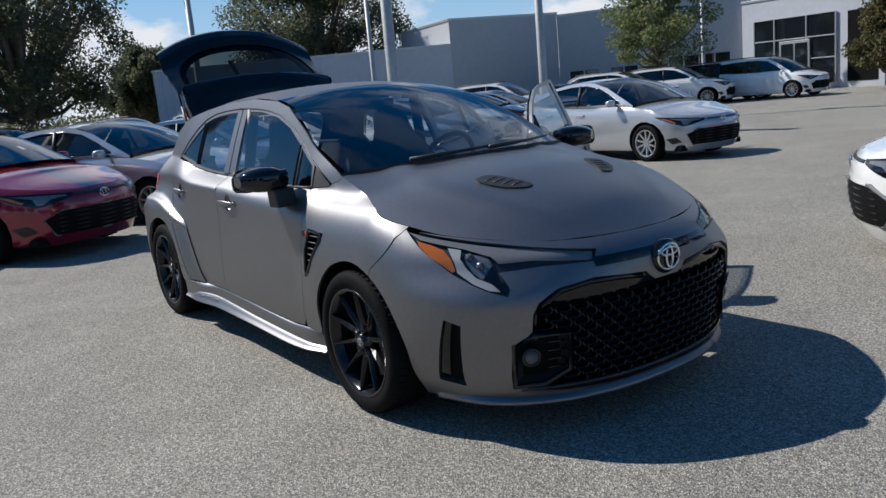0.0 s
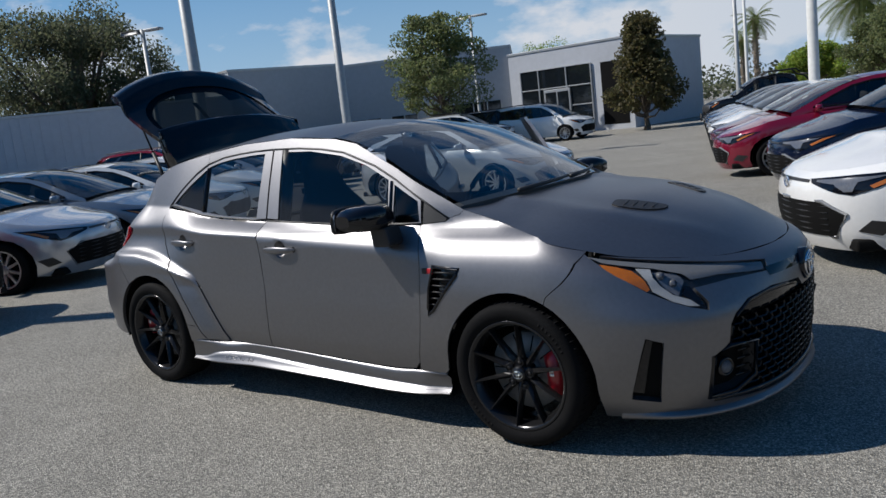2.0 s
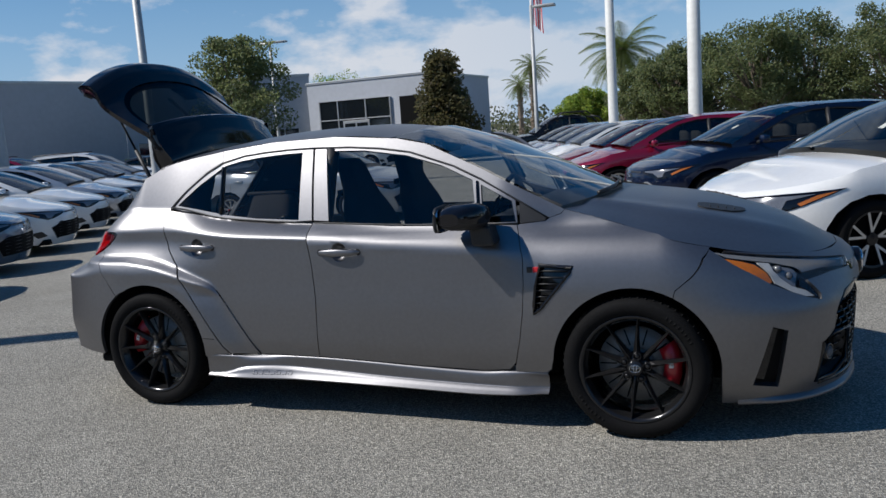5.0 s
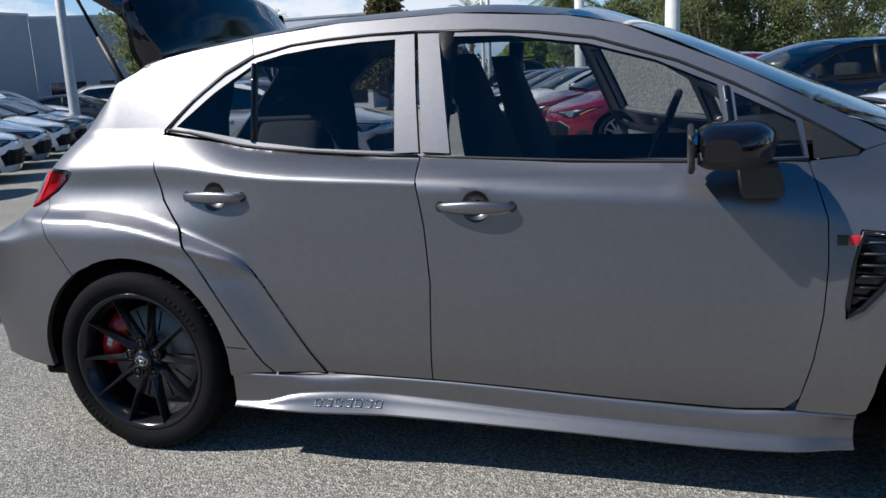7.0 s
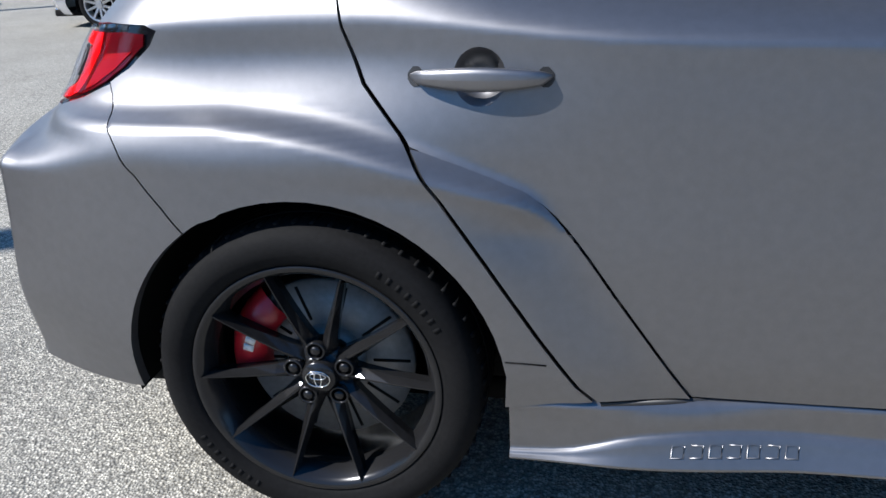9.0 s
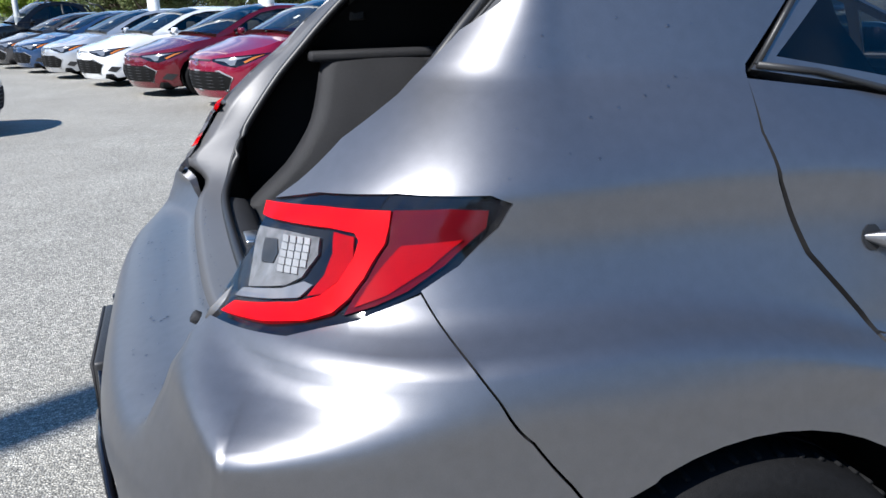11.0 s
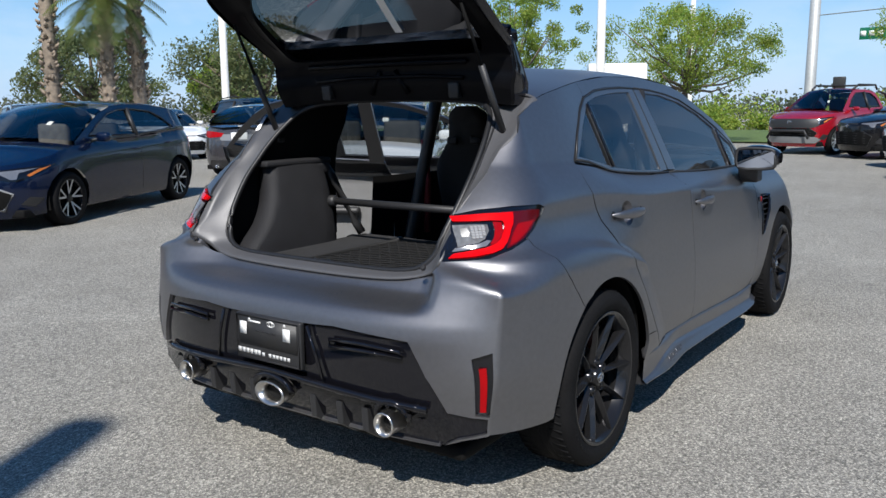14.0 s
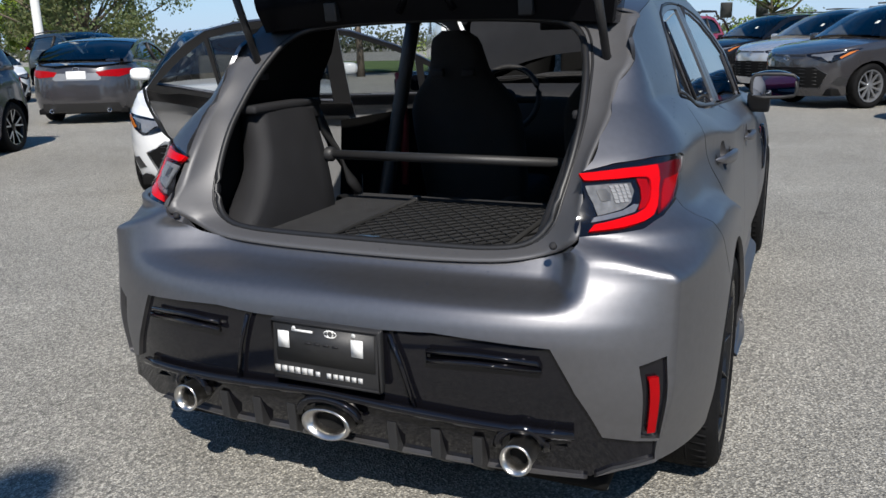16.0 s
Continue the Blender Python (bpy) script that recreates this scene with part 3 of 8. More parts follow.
door_f = part("front_door", skin(front_door, flank, STEP, holes=[cup(*HANDLES[1])], gap=SEAM, hem=0.012), M_PAINT, hero)

HOOD_EDGE = [(2.32, 1.02), (2.45, 0.985), (2.6, 0.942), (2.8, 0.885), (2.96, 0.846), (3.1, 0.812), (3.25, 0.787), (3.40, 0.765)]
wing = [(2.232, 0.972), (2.25, 0.985), (2.30, 1.0), *HOOD_EDGE[:5], (2.93, 0.805), (2.82, 0.675), *arch(2.64, 0.365, 62, 175, 16), (2.262, 0.30), (2.235, 0.28), (2.13, 0.28), (2.085, 0.283), *FRONT_EDGE[1:]]
# the triangular duct behind the front wheel
duct = [(2.225, 0.792), (2.385, 0.783), (2.372, 0.75), (2.318, 0.685), (2.235, 0.585), (2.195, 0.558), (2.192, 0.60), (2.203, 0.69)]
part("front_wing", skin(on(wing), flank, STEP, holes=[duct], gap=SEAM * 0.55, hem=0.012), M_PAINT, hero)

TAIL_LAMP = [(-0.262, 0.962), (-0.278, 0.938), (-0.325, 0.900), (-0.37, 0.875), (-0.44, 0.845), (-0.515, 0.824), (-0.592, 0.812), (-0.565, 0.85), (-0.535, 0.895), (-0.500, 0.948), (-0.455, 0.964), (-0.38, 0.973), (-0.285, 0.972)]
BUMP_SEAM = [(-0.37, 0.872), (-0.358, 0.845), (-0.325, 0.790), (-0.285, 0.732), (-0.243, 0.676), (-0.205, 0.628)]
HATCH_EDGE = [(-0.492, 0.955), (-0.47, 0.972), (-0.413, 1.022), (-0.342, 1.074), (-0.26, 1.148), (-0.19, 1.20), (-0.08, 1.29), (-0.02, 1.318)]
quarter = on([*RAIL[1:3], (0.2, 1.362), (0.375, 1.387), (0.389, 1.332), (0.293, 1.280), (0.18, 1.190), (0.086, 1.097), REAR_EDGE[1], *[(x - 0.005 * ease(1.02, 0.90, z), z) for x, z in REAR_EDGE[2:]], (0.46, 0.318), (0.36, 0.30), *arch(0.0, 0.368, 8, 124, 18), *BUMP_SEAM[::-1][1:], *TAIL_LAMP[3::-1], *TAIL_LAMP[:8:-1], *HATCH_EDGE[1:-1]])
part("rear_quarter", skin(quarter, flank, (0.014, 0.010), gap=SEAM * 0.6, hem=0.012), M_PAINT, hero)


# roof, between the rails
def rail_y(x):
    return -wide(x, curve(x, RAIL)) if x > XR else -0.60


def roof(x, v):
    z = curve(x, RAIL)
    return Vector((x, -abs(rail_y(x)) * v, z + 0.052 * (1 - abs(v) ** 2.4) * ease(2.5, 1.0, x)))


part("roof_panel", skin([(-0.02, -1), (1.40, -1), (1.46, -0.6), (1.485, 0), (1.46, 0.6), (1.40, 1), (-0.02, 1), (0.01, 0.5), (0.02, 0), (0.01, -0.5)], roof, (0.05, 0.09)), M_PAINT, hero)


def screen(s, v):
    """Windscreen: s from the roof (0) to the scuttle (1)."""
    xr = 1.40 + s * 0.90
    xc = 1.485 + s * 0.965
    ye = abs(-wide(xr, curve(xr, RAIL)))
    zr, zc = curve(xr, RAIL), 1.445 - 0.395 * max(s, 0.0) ** 1.12
    k = 1 - abs(v) ** 2.2
    return Vector((xr + (xc - xr) * k, -ye * v, zr + (zc - zr) * k))


part("windscreen", skin([(0, -0.97), (1, -0.96), (1, 0.96), (0, 0.97)], screen, (0.05, 0.08), lift=-0.002, flip=True), M_GLASS, hero).visible_shadow = False
# pillars and door frames round the side glass
GR = [(0.135, 1.106), (0.262, 1.211), (0.385, 1.292), (0.415, 1.054), (0.27, 1.082)]
GD = [(0.402, 1.304), (0.50, 1.326), (0.62, 1.340), (0.76, 1.349), (0.888, 1.352), (0.916, 1.010), (0.65, 1.024), (0.430, 1.050)]
GF = [(1.036, 1.352), (1.259, 1.343), (1.502, 1.306), (1.699, 1.248), (1.868, 1.172), (1.905, 0.974), (1.60, 0.979), (1.30, 0.988), (1.098, 1.000)]
GQ = [(1.915, 1.148), (2.072, 1.068), (2.097, 0.975), (1.937, 0.974)]
frame_r = [(0.090, 1.090), *WIN_TOP[1:7], (0.952, 1.376), (0.975, 1.175), (0.998, 1.004), (0.8, 1.0), (0.6, 1.013), (0.43, 1.032), (0.25, 1.064)]
frame_f = [(0.962, 1.376), *WIN_TOP[8:14], (2.09, 1.078), (2.108, 0.966), (1.95, 0.968), (1.8, 0.970), (1.5, 0.98), (1.2, 0.992), (1.008, 1.004), (0.985, 1.175)]
part("door_frame", skin(frame_r, flank, STEP, holes=[GR, GD], gap=SEAM * 0.6, hem=0.02), M_PAINT, door_r)
part("door_frame", skin(frame_f, flank, STEP, holes=[GF, GQ], gap=SEAM * 0.6, hem=0.02), M_PAINT, door_f)
for nm, g, d in (("quarter_glass", GR, door_r), ("window_glass", GD, door_r), ("window_glass", GF, door_f), ("quarter_glass", GQ, door_f)):
    part(nm, skin(g, flank, 0.05, lift=-0.005, gap=-0.003), M_GLASS_DARK, d).visible_shadow = False
PILLAR = [(0.375, 1.387), (0.69, 1.417), (1.08, 1.424), (1.435, 1.395), (1.6, 1.36), (1.91, 1.225), (2.06, 1.15), (2.2, 1.08), (2.32, 1.02), (2.30, 1.0), (2.25, 0.985), *WIN_TOP[-1:2:-1]]
part("roof_rail", skin(PILLAR, flank, STEP, gap=0.001, hem=0.012), M_PAINT, hero)
TRI = [(2.110, 1.066), (2.240, 0.990), (2.230, 0.972), (2.118, 0.966)]
part("corner_trim", skin(TRI, flank, 0.04, lift=0.002), M_BLACK, hero)


# bonnet
def bonnet(x, v):
    ze = curve(x, HOOD_EDGE + [(3.47, 0.758), (3.50, 0.757)])
    ye = abs(flank(ux(min(x, 3.499), ze), ze).y)
    zc = curve(x, [(2.25, 1.05), (2.45, 1.04), (2.87, 1.0), (3.1, 0.945), (3.3, 0.875), (3.43, 0.80), (3.50, 0.757)])
    a = abs(v)
    return Vector((x, -ye * v, ze + (zc - ze) * (1 - a ** 2.2) + 0.012 * math.exp(-((a - 0.62) / 0.10) ** 2) * ease(3.45, 3.1, x)))


hood_poly = [(2.31, 1.0), (2.40, 0.6), (2.44, 0.0), (2.40, -0.6), (2.31, -1.0), (2.6, -1), (2.96, -1), (3.25, -1), (3.42, -1), (3.502, -0.9), (3.502, 0.9), (3.42, 1), (3.25, 1), (2.96, 1), (2.6, 1)]
part("bonnet", skin(hood_poly, bonnet, (0.03, 0.06), hem=0.0), M_PAINT, hero)

# front bumper, one skin round the nose
HEAD = [(2.955, 0.838), (3.05, 0.775), (3.10, 0.745), (3.206, 0.679), (3.29, 0.638), (3.345, 0.615), (3.405, 0.594), (3.40, 0.62), (3.345, 0.678), (3.442, 0.688), (3.535, 0.684), (3.520, 0.722), (3.401, 0.748), (3.232, 0.781), (3.09, 0.808)]
head_u = on(HEAD)
mir = lambda poly: [(2 * (XF + LF) - u, z) for u, z in poly]
GRILLE = [(uy(y, z), z) for y, z in [(-0.60, 0.445), (-0.595, 0.52), (-0.575, 0.56), (-0.50, 0.605), (-0.35, 0.625), (-0.12, 0.605), (-0.07, 0.565), (0.07, 0.565), (0.12, 0.605), (0.35, 0.625), (0.50, 0.605), (0.575, 0.56), (0.595, 0.52), (0.60, 0.445), (0.66, 0.40), (0.645, 0.225), (0.50, 0.195), (0.25, 0.185), (-0.25, 0.185), (-0.50, 0.195), (-0.645, 0.225), (-0.66, 0.40)]]
SLIT = on([(3.208, 0.507), (3.267, 0.485), (3.225, 0.228), (3.126, 0.246)])
half = [*on([(2.955, 0.838), (2.935, 0.805), (2.82, 0.675)]), *on(arch(2.64, 0.365, 62, 5, 8)), *on([(3.0, 0.25), (2.995, 0.15), (3.15, 0.145), (3.3, 0.145)]), (uy(-0.5, 0.15), 0.15), (uy(-0.2, 0.15), 0.15)]
top = [(uy(-0.02, 0.757), 0.757), (uy(-0.25, 0.758), 0.758), *on([(3.45, 0.760), (3.40, 0.765), (3.25, 0.787), (3.1, 0.811)])]
bumper = half + mir(half)[::-1] + mir(top)[::-1] + top
part("front_bumper", skin(bumper, flank, (0.028, 0.026), holes=[head_u, mir(head_u), GRILLE, SLIT, mir(SLIT)], gap=0.0015, hem=0.03), M_PAINT, hero)


# ---- the hatchback: tail, sills, wheels, lamps, tailgate, cabin ----
mir_r = lambda poly: [(2 * (XR - LR) - u, z) for u, z in poly]
uyr = lambda y, z: uy(y, z, False)
BLACK_INSERT = [(uyr(y, z), z) for y, z in [(-0.585, 0.580), (-0.31, 0.597), (-0.18, 0.590), (0.18, 0.590), (0.31, 0.597), (0.585, 0.580), (0.64, 0.475), (0.70, 0.362), (0.77, 0.352), (0.815, 0.35), (0.812, 0.306), (0.72, 0.275), (0.67, 0.245), (-0.67, 0.245), (-0.72, 0.275), (-0.812, 0.306), (-0.815, 0.35), (-0.77, 0.352), (-0.70, 0.362), (-0.64, 0.475)]]
REFLECTOR = [(uyr(y, z), z) for y, z in [(-0.775, 0.540), (-0.828, 0.560), (-0.820, 0.360), (-0.783, 0.362)]]
half_r = [*on(BUMP_SEAM[::-1]), *on(TAIL_LAMP[4:7]), (uyr(-0.612, 0.802), 0.802), (uyr(-0.575, 0.770), 0.770), (uyr(-0.52, 0.745), 0.745), (uyr(-0.44, 0.730), 0.730), (uyr(-0.3, 0.722), 0.722), (uyr(-0.1, 0.720), 0.720)]
low_r = [(uyr(-0.2, 0.235), 0.235), (uyr(-0.66, 0.240), 0.240), (uyr(-0.74, 0.272), 0.272), (uyr(-0.818, 0.298), 0.298), *on([(-0.5, 0.285), (-0.40, 0.280)]), *on(arch(0.0, 0.368, 186, 126, 10))]
rear_bumper = half_r + mir_r(half_r)[::-1] + mir_r(low_r) [::-1] + low_r
part("rear_bumper", skin(rear_bumper, flank, (0.02, 0.010), holes=[BLACK_INSERT, REFLECTOR, mir_r(REFLECTOR)], gap=0.0015, hem=0.02), M_PAINT, hero)
insert = part("bumper_insert", skin(BLACK_INSERT, flank, 0.03, lift=-0.012, gap=-0.004), M_GLOSSBLACK, hero, "gloss black lower bumper insert")
for poly in (REFLECTOR, mir_r(REFLECTOR)):
    slot = part("reflector_slot", skin(poly, flank, 0.03, lift=-0.014, gap=-0.004), M_GLOSSBLACK, hero)
    side = poly is REFLECTOR
    inner = [(uyr(y if side else -y, z), z) for y, z in ((-0.795, 0.512), (-0.815, 0.514), (-0.812, 0.375), (-0.795, 0.373))]
    part("reflector", skin(inner, flank, 0.02, lift=0.0, hem=0.012), M_TAILRED, slot, "red rear reflector")
# ribs and ledges of the insert
lip = bmesh.new()
tube(lip, [flank(uyr(y, 0.400 - 0.05 * abs(y)), 0.400 - 0.05 * abs(y)) + Vector((-0.004, 0, 0)) for y in [i * 0.64 / 12 for i in range(-12, 13)]], 0.013, 6)
part("ledge", lip, M_GLOSSBLACK, insert)
for s in (-1, 1):
    bm = bmesh.new()
    tube(bm, [flank(uyr(s * y, z), z) + Vector((-0.003, 0, 0)) for y, z in [(0.30, 0.555), (0.42, 0.557), (0.56, 0.548), (0.57, 0.530), (0.42, 0.535), (0.30, 0.532)]], 0.007, 6, closed=True)
    part("vent_ledge", bm, M_GLOSSBLACK, insert)
    bm = bmesh.new()
    tube(bm, [flank(uyr(s * y, z), z) + Vector((-0.003, 0, 0)) for y, z in [(0.205, 0.585), (0.235, 0.50), (0.26, 0.40)]], 0.006, 6)
    part("rib", bm, M_GLOSSBLACK, insert)
bm = bmesh.new()
sheet(bm, [[Vector((-0.70 + 0.10 * i, y, 0.33 - 0.045 * i)) for y in (-0.62, -0.3, 0, 0.3, 0.62)] for i in range(4)])
diffuser = part("diffuser", bm, M_BLACK, hero, "black finned diffuser under the tail")
for y in (-0.41, -0.30, -0.18, 0.12, 0.23, 0.34):
    part("fin", slab(bmesh.new(), [(-0.74, 0.335), (-0.45, 0.24), (-0.45, 0.18), (-0.66, 0.205), (-0.735, 0.255)], "y", y - 0.013, y + 0.013, 0.004), M_BLACK, diffuser, smooth=False)
for y, w, tall in ((-0.520, 0.037, 0.80), (0.440, 0.037, 0.80), (-0.010, 0.068, 0.88)):
    bm = bmesh.new()
    prof = [(0.047, 0.0), (0.050, 0.006), (0.048, 0.011), (0.043, 0.009), (0.0335, -0.004), (0.0315, -0.026)]
    lathe(bm, [(r, -a) for r, a in prof] + [(0.045, 0.12), (0.047, 0.0)], 32, "x", Matrix.Translation((-0.770, y, 0.314)) @ Matrix.Diagonal((1, w / 0.047, tall, 1)))
    pipe = part("exhaust_tip", bm, M_STEEL, hero, "brushed steel exhaust tip")
    bm = bmesh.new()
    lathe(bm, [(0.0325, 0.020), (0.0310, 0.030), (0.0005, 0.030)], 24, "x", Matrix.Translation((-0.770, y, 0.314)) @ Matrix.Diagonal((1, w / 0.047, tall, 1)))
    part("bore", bm, M_DARK, pipe)
    bm = bmesh.new()
    tube(bm, [flank(uyr(y + (w + 0.02) * math.cos(a), 0.325 + 0.055 * math.sin(a)), 0.325 + 0.055 * math.sin(a)) + Vector((-0.006, 0, 0)) for a in [math.pi * i / 12 for i in range(13)]], 0.012, 6)
    part("exhaust_surround", bm, M_GLOSSBLACK, insert)

# number plate frame with dealer insert
plate = part("plate_frame", box(bmesh.new(), -0.792, -0.770, -0.170, 0.140, 0.424, 0.584, 0.006), M_BLACK, hero, "black dealer plate frame with white marks")
plate.location = (0, -0.016, 0.008)
part("plate_border", tube(bmesh.new(), [(-0.7935, -0.165, 0.429), (-0.7935, -0.165, 0.580), (-0.7935, 0.135, 0.580), (-0.7935, 0.135, 0.429)], 0.0042, 6, closed=True), M_TRIM, plate)
for y in (-0.100, 0.070):
    part("plate_screw", lathe(bmesh.new(), [(0.006, 0.0), (0.005, -0.002), (0.0005, -0.0025)], 10, "x", Matrix.Translation((-0.7945, y, 0.566))), M_LETTER, plate)
bm = bmesh.new()
box(bm, -0.7945, -0.792, -0.155, 0.125, 0.475, 0.572, 0.0)
part("plate_face", bm, M_BLACK, plate)
for y in (-0.125, 0.085):
    part("plate_sticker", box(bmesh.new(), -0.797, -0.7945, y, y + 0.032, 0.512, 0.556, 0.0), M_WHITE, plate)
for i in range(4):
    part("plate_mark", box(bmesh.new(), -0.7965, -0.7945, -0.055 + i * 0.026, -0.055 + i * 0.026 + 0.016, 0.528, 0.533, 0.0), M_TRIM, plate)
part("plate_mark", box(bmesh.new(), -0.7965, -0.7945, 0.015, 0.075, 0.558, 0.564, 0.0), M_WHITE, plate)
bm = bmesh.new()
for k in range(2):
    tube(bm, [(-0.7955, -0.035 + 0.018 * math.cos(a) * (1 if k else 0.45), 0.562 + 0.009 * math.sin(a)) for a in [i * math.pi / 6 for i in range(12)]], 0.0016, 4, closed=True)
part("plate_emblem", bm, M_WHITE, plate)
for y in (0.126, 0.106, 0.086, 0.067, 0.047, 0.030, 0.008, -0.024, -0.043, -0.059, -0.077, -0.095, -0.113):
    w = 0.0075 if y > 0.02 else 0.006
    part("lettering_bar", box(bmesh.new(), -0.7945, -0.792, y - w, y + w, 0.444, 0.461 if y > 0.02 else 0.457, 0.0), M_LETTER, plate)

# tail lamps: housing, red light guide, dark outer lens, clear reverse lens
def tail_lamp(side):
    place = (lambda poly: on(poly)) if side < 0 else (lambda poly: mir_r(on(poly)))
    base = part("tail_lamp", skin(place(TAIL_LAMP), flank, 0.02, lift=-0.004, gap=-0.002, hem=0.0), M_GLOSSBLACK, hero, "black-edged red tail lamp with clear centre")
    red = [(-0.507, 0.943), (-0.453, 0.952), (-0.388, 0.956), (-0.392, 0.940), (-0.399, 0.921), (-0.425, 0.885), (-0.443, 0.864), (-0.463, 0.847), (-0.493, 0.836), (-0.535, 0.827), (-0.578, 0.820), (-0.560, 0.834), (-0.526, 0.844), (-0.497, 0.852), (-0.471, 0.863), (-0.451, 0.879), (-0.432, 0.904), (-0.424, 0.922), (-0.427, 0.930), (-0.449, 0.932), (-0.509, 0.928), (-0.514, 0.929)]
    part("light_guide", skin(place(red), flank, 0.010, lift=0.003, hem=0.010), M_TAILCORE, base, "bright red light guide")
    part("guide_pocket", skin(place([(-0.448, 0.929), (-0.429, 0.926), (-0.433, 0.905), (-0.451, 0.881), (-0.470, 0.865), (-0.486, 0.860), (-0.465, 0.884), (-0.453, 0.907)]), flank, 0.010, lift=0.0, hem=0.003), M_TAILRED, base)
    part("outer_lens", skin(place([(-0.386, 0.957), (-0.330, 0.960), (-0.288, 0.957), (-0.292, 0.938), (-0.340, 0.900), (-0.383, 0.874), (-0.420, 0.858), (-0.452, 0.847), (-0.440, 0.864), (-0.421, 0.886), (-0.395, 0.922)]), flank, 0.012, lift=0.0, hem=0.005), M_TAILDARK, base, "dark red outer lens")
    part("outer_reflector", skin(place([(-0.383, 0.920), (-0.318, 0.926), (-0.358, 0.896), (-0.405, 0.869), (-0.440, 0.855), (-0.413, 0.889)]), flank, 0.012, lift=0.002, hem=0.003), M_TAILRED, base)
    part("reverse_lens", skin(place([(-0.521, 0.918), (-0.494, 0.921), (-0.463, 0.921), (-0.468, 0.903), (-0.488, 0.878), (-0.506, 0.866), (-0.545, 0.853), (-0.536, 0.880)]), flank, 0.01, lift=0.0, hem=0.006), M_LAMPCLEAR, base, "clear reverse lamp")
    part("lamp_housing", skin(place([(-0.550, 0.850), (-0.510, 0.862), (-0.486, 0.874), (-0.478, 0.872), (-0.494, 0.857), (-0.525, 0.848), (-0.560, 0.839)]), flank, 0.010, lift=0.001, hem=0.004), M_LAMPGREY, base)
    part("bulb_bowl", skin(place([(-0.517, 0.908), (-0.505, 0.910), (-0.507, 0.897), (-0.514, 0.885), (-0.526, 0.883)]), flank, 0.010, lift=0.002, hem=0.002), M_LAMPDARK, base)
    for i in range(4):
        for j in range(5 - (i > 2)):
            u, z = -0.498 + 0.0070 * i - 0.0028 * j, 0.916 - 0.0078 * j + 0.0006 * i
            part("facet", skin(place([(u, z), (u + 0.0058, z + 0.0004), (u + 0.0040, z - 0.0062), (u - 0.0018, z - 0.0066)]), flank, 0.01, lift=0.0025, hem=0.002), M_LAMPFACET, base)
    part("cover", skin(place(shrink(TAIL_LAMP, 0.004)), flank, 0.025, lift=0.008), M_LENS, base).visible_shadow = False


tail_lamp(-1)
tail_lamp(1)

# sills with a raised mark near the tail
bm = bmesh.new()
rows = []


def sill_slope(x):
    """Two points on the sill's sunlit slope: its upper and lower edge."""
    zt = curve(x, [(0.345, 0.206), (0.46, 0.212), (0.60, 0.247), (0.72, 0.254), (1.02, 0.243), (1.446, 0.221), (1.93, 0.204), (2.11, 0.201), (2.24, 0.198)])
    zb = curve(x, [(0.345, 0.196), (0.889, 0.193), (1.44, 0.183), (1.94, 0.170), (2.24, 0.176)])
    y0 = -0.880 - 0.040 * ease(0.92, 0.52, x) + 0.030 * ease(2.08, 2.24, x)
    k = ease(0.36, 0.80, x)
    return Vector((x, y0 - 0.002, zt)), Vector((x, y0 - 0.012 - 0.021 * k + 0.010 * ease(1.9, 2.2, x), zb + 0.004))


DOOR_FOOT = [(0.345, 0.318), (0.727, 0.316), (1.044, 0.312), (1.282, 0.303), (1.617, 0.286), (1.93, 0.276), (2.06, 0.283), (2.24, 0.280)]
for i in range(49):
    x = 0.368 + i * 1.872 / 48
    a, b = sill_slope(x)
    y0 = a.y + 0.002
    zd = curve(x, DOOR_FOOT)
    skin_y = flank(x, zd).y
    rows.append([(x, skin_y + 0.022, zd + 0.02), (x, skin_y + 0.018, zd - 0.001), (x, skin_y + 0.002, zd - 0.005), (x, (skin_y + y0) / 2 + 0.001, zd - 0.016), (x, y0 + 0.002, zd - 0.030), (x, y0 + 0.004, a.z + 0.010), (x, y0 + 0.004, a.z + 0.003), (x, a.y + 0.003, a.z), a.lerp(b, 0.06), a.lerp(b, 0.33) + Vector((0, 0.002, -0.001)), a.lerp(b, 0.67) + Vector((0, 0.002, -0.001)), a.lerp(b, 0.96), b, (x, b.y + 0.002, b.z - 0.005), (x, b.y + 0.012, b.z - 0.008), (x, y0 + 0.03, b.z - 0.012), (x, y0 + 0.12, b.z - 0.004)])
sheet(bm, rows)
sill = part("side_skirt", bm, M_PAINT, hero, "satin grey side skirt with raised mark")
mirrored(sill)
bm = bmesh.new()
tube(bm, [flank(x, z) + Vector((0, 0.010, -0.006)) for x, z in [(0.53, 0.318), (0.727, 0.314), (0.9, 0.311), (1.044, 0.310), (1.282, 0.301), (1.617, 0.284), (1.93, 0.274), (2.06, 0.284)]], 0.008, 6)
part("sill_seal", bm, M_SEAL, hero)
part("skirt_joint", tube(bmesh.new(), [flank(x, z) + Vector((0, -0.0004, 0)) for x, z in ((0.364, 0.404), (0.40, 0.403), (0.436, 0.401))], 0.0016, 5), M_DARK, hero)
for i in range(7):
    x = 0.655 + i * 0.033
    mark = []
    for dx, f in ((0.004, 0.30), (0.025, 0.30), (0.022, 0.66), (0.0, 0.66)):
        p, q = sill_slope(x + dx)
        mark.append(p.lerp(q, f) + Vector((0, 0.0016, -0.0012)))
    part("raised_mark", tube(bmesh.new(), mark, 0.0022, 4, closed=i % 2 == 0), M_PAINT, sill)
bm = bmesh.new()
box(bm, -0.60, 2.95, -0.70, 0.66, 0.165, 0.22, 0.02)
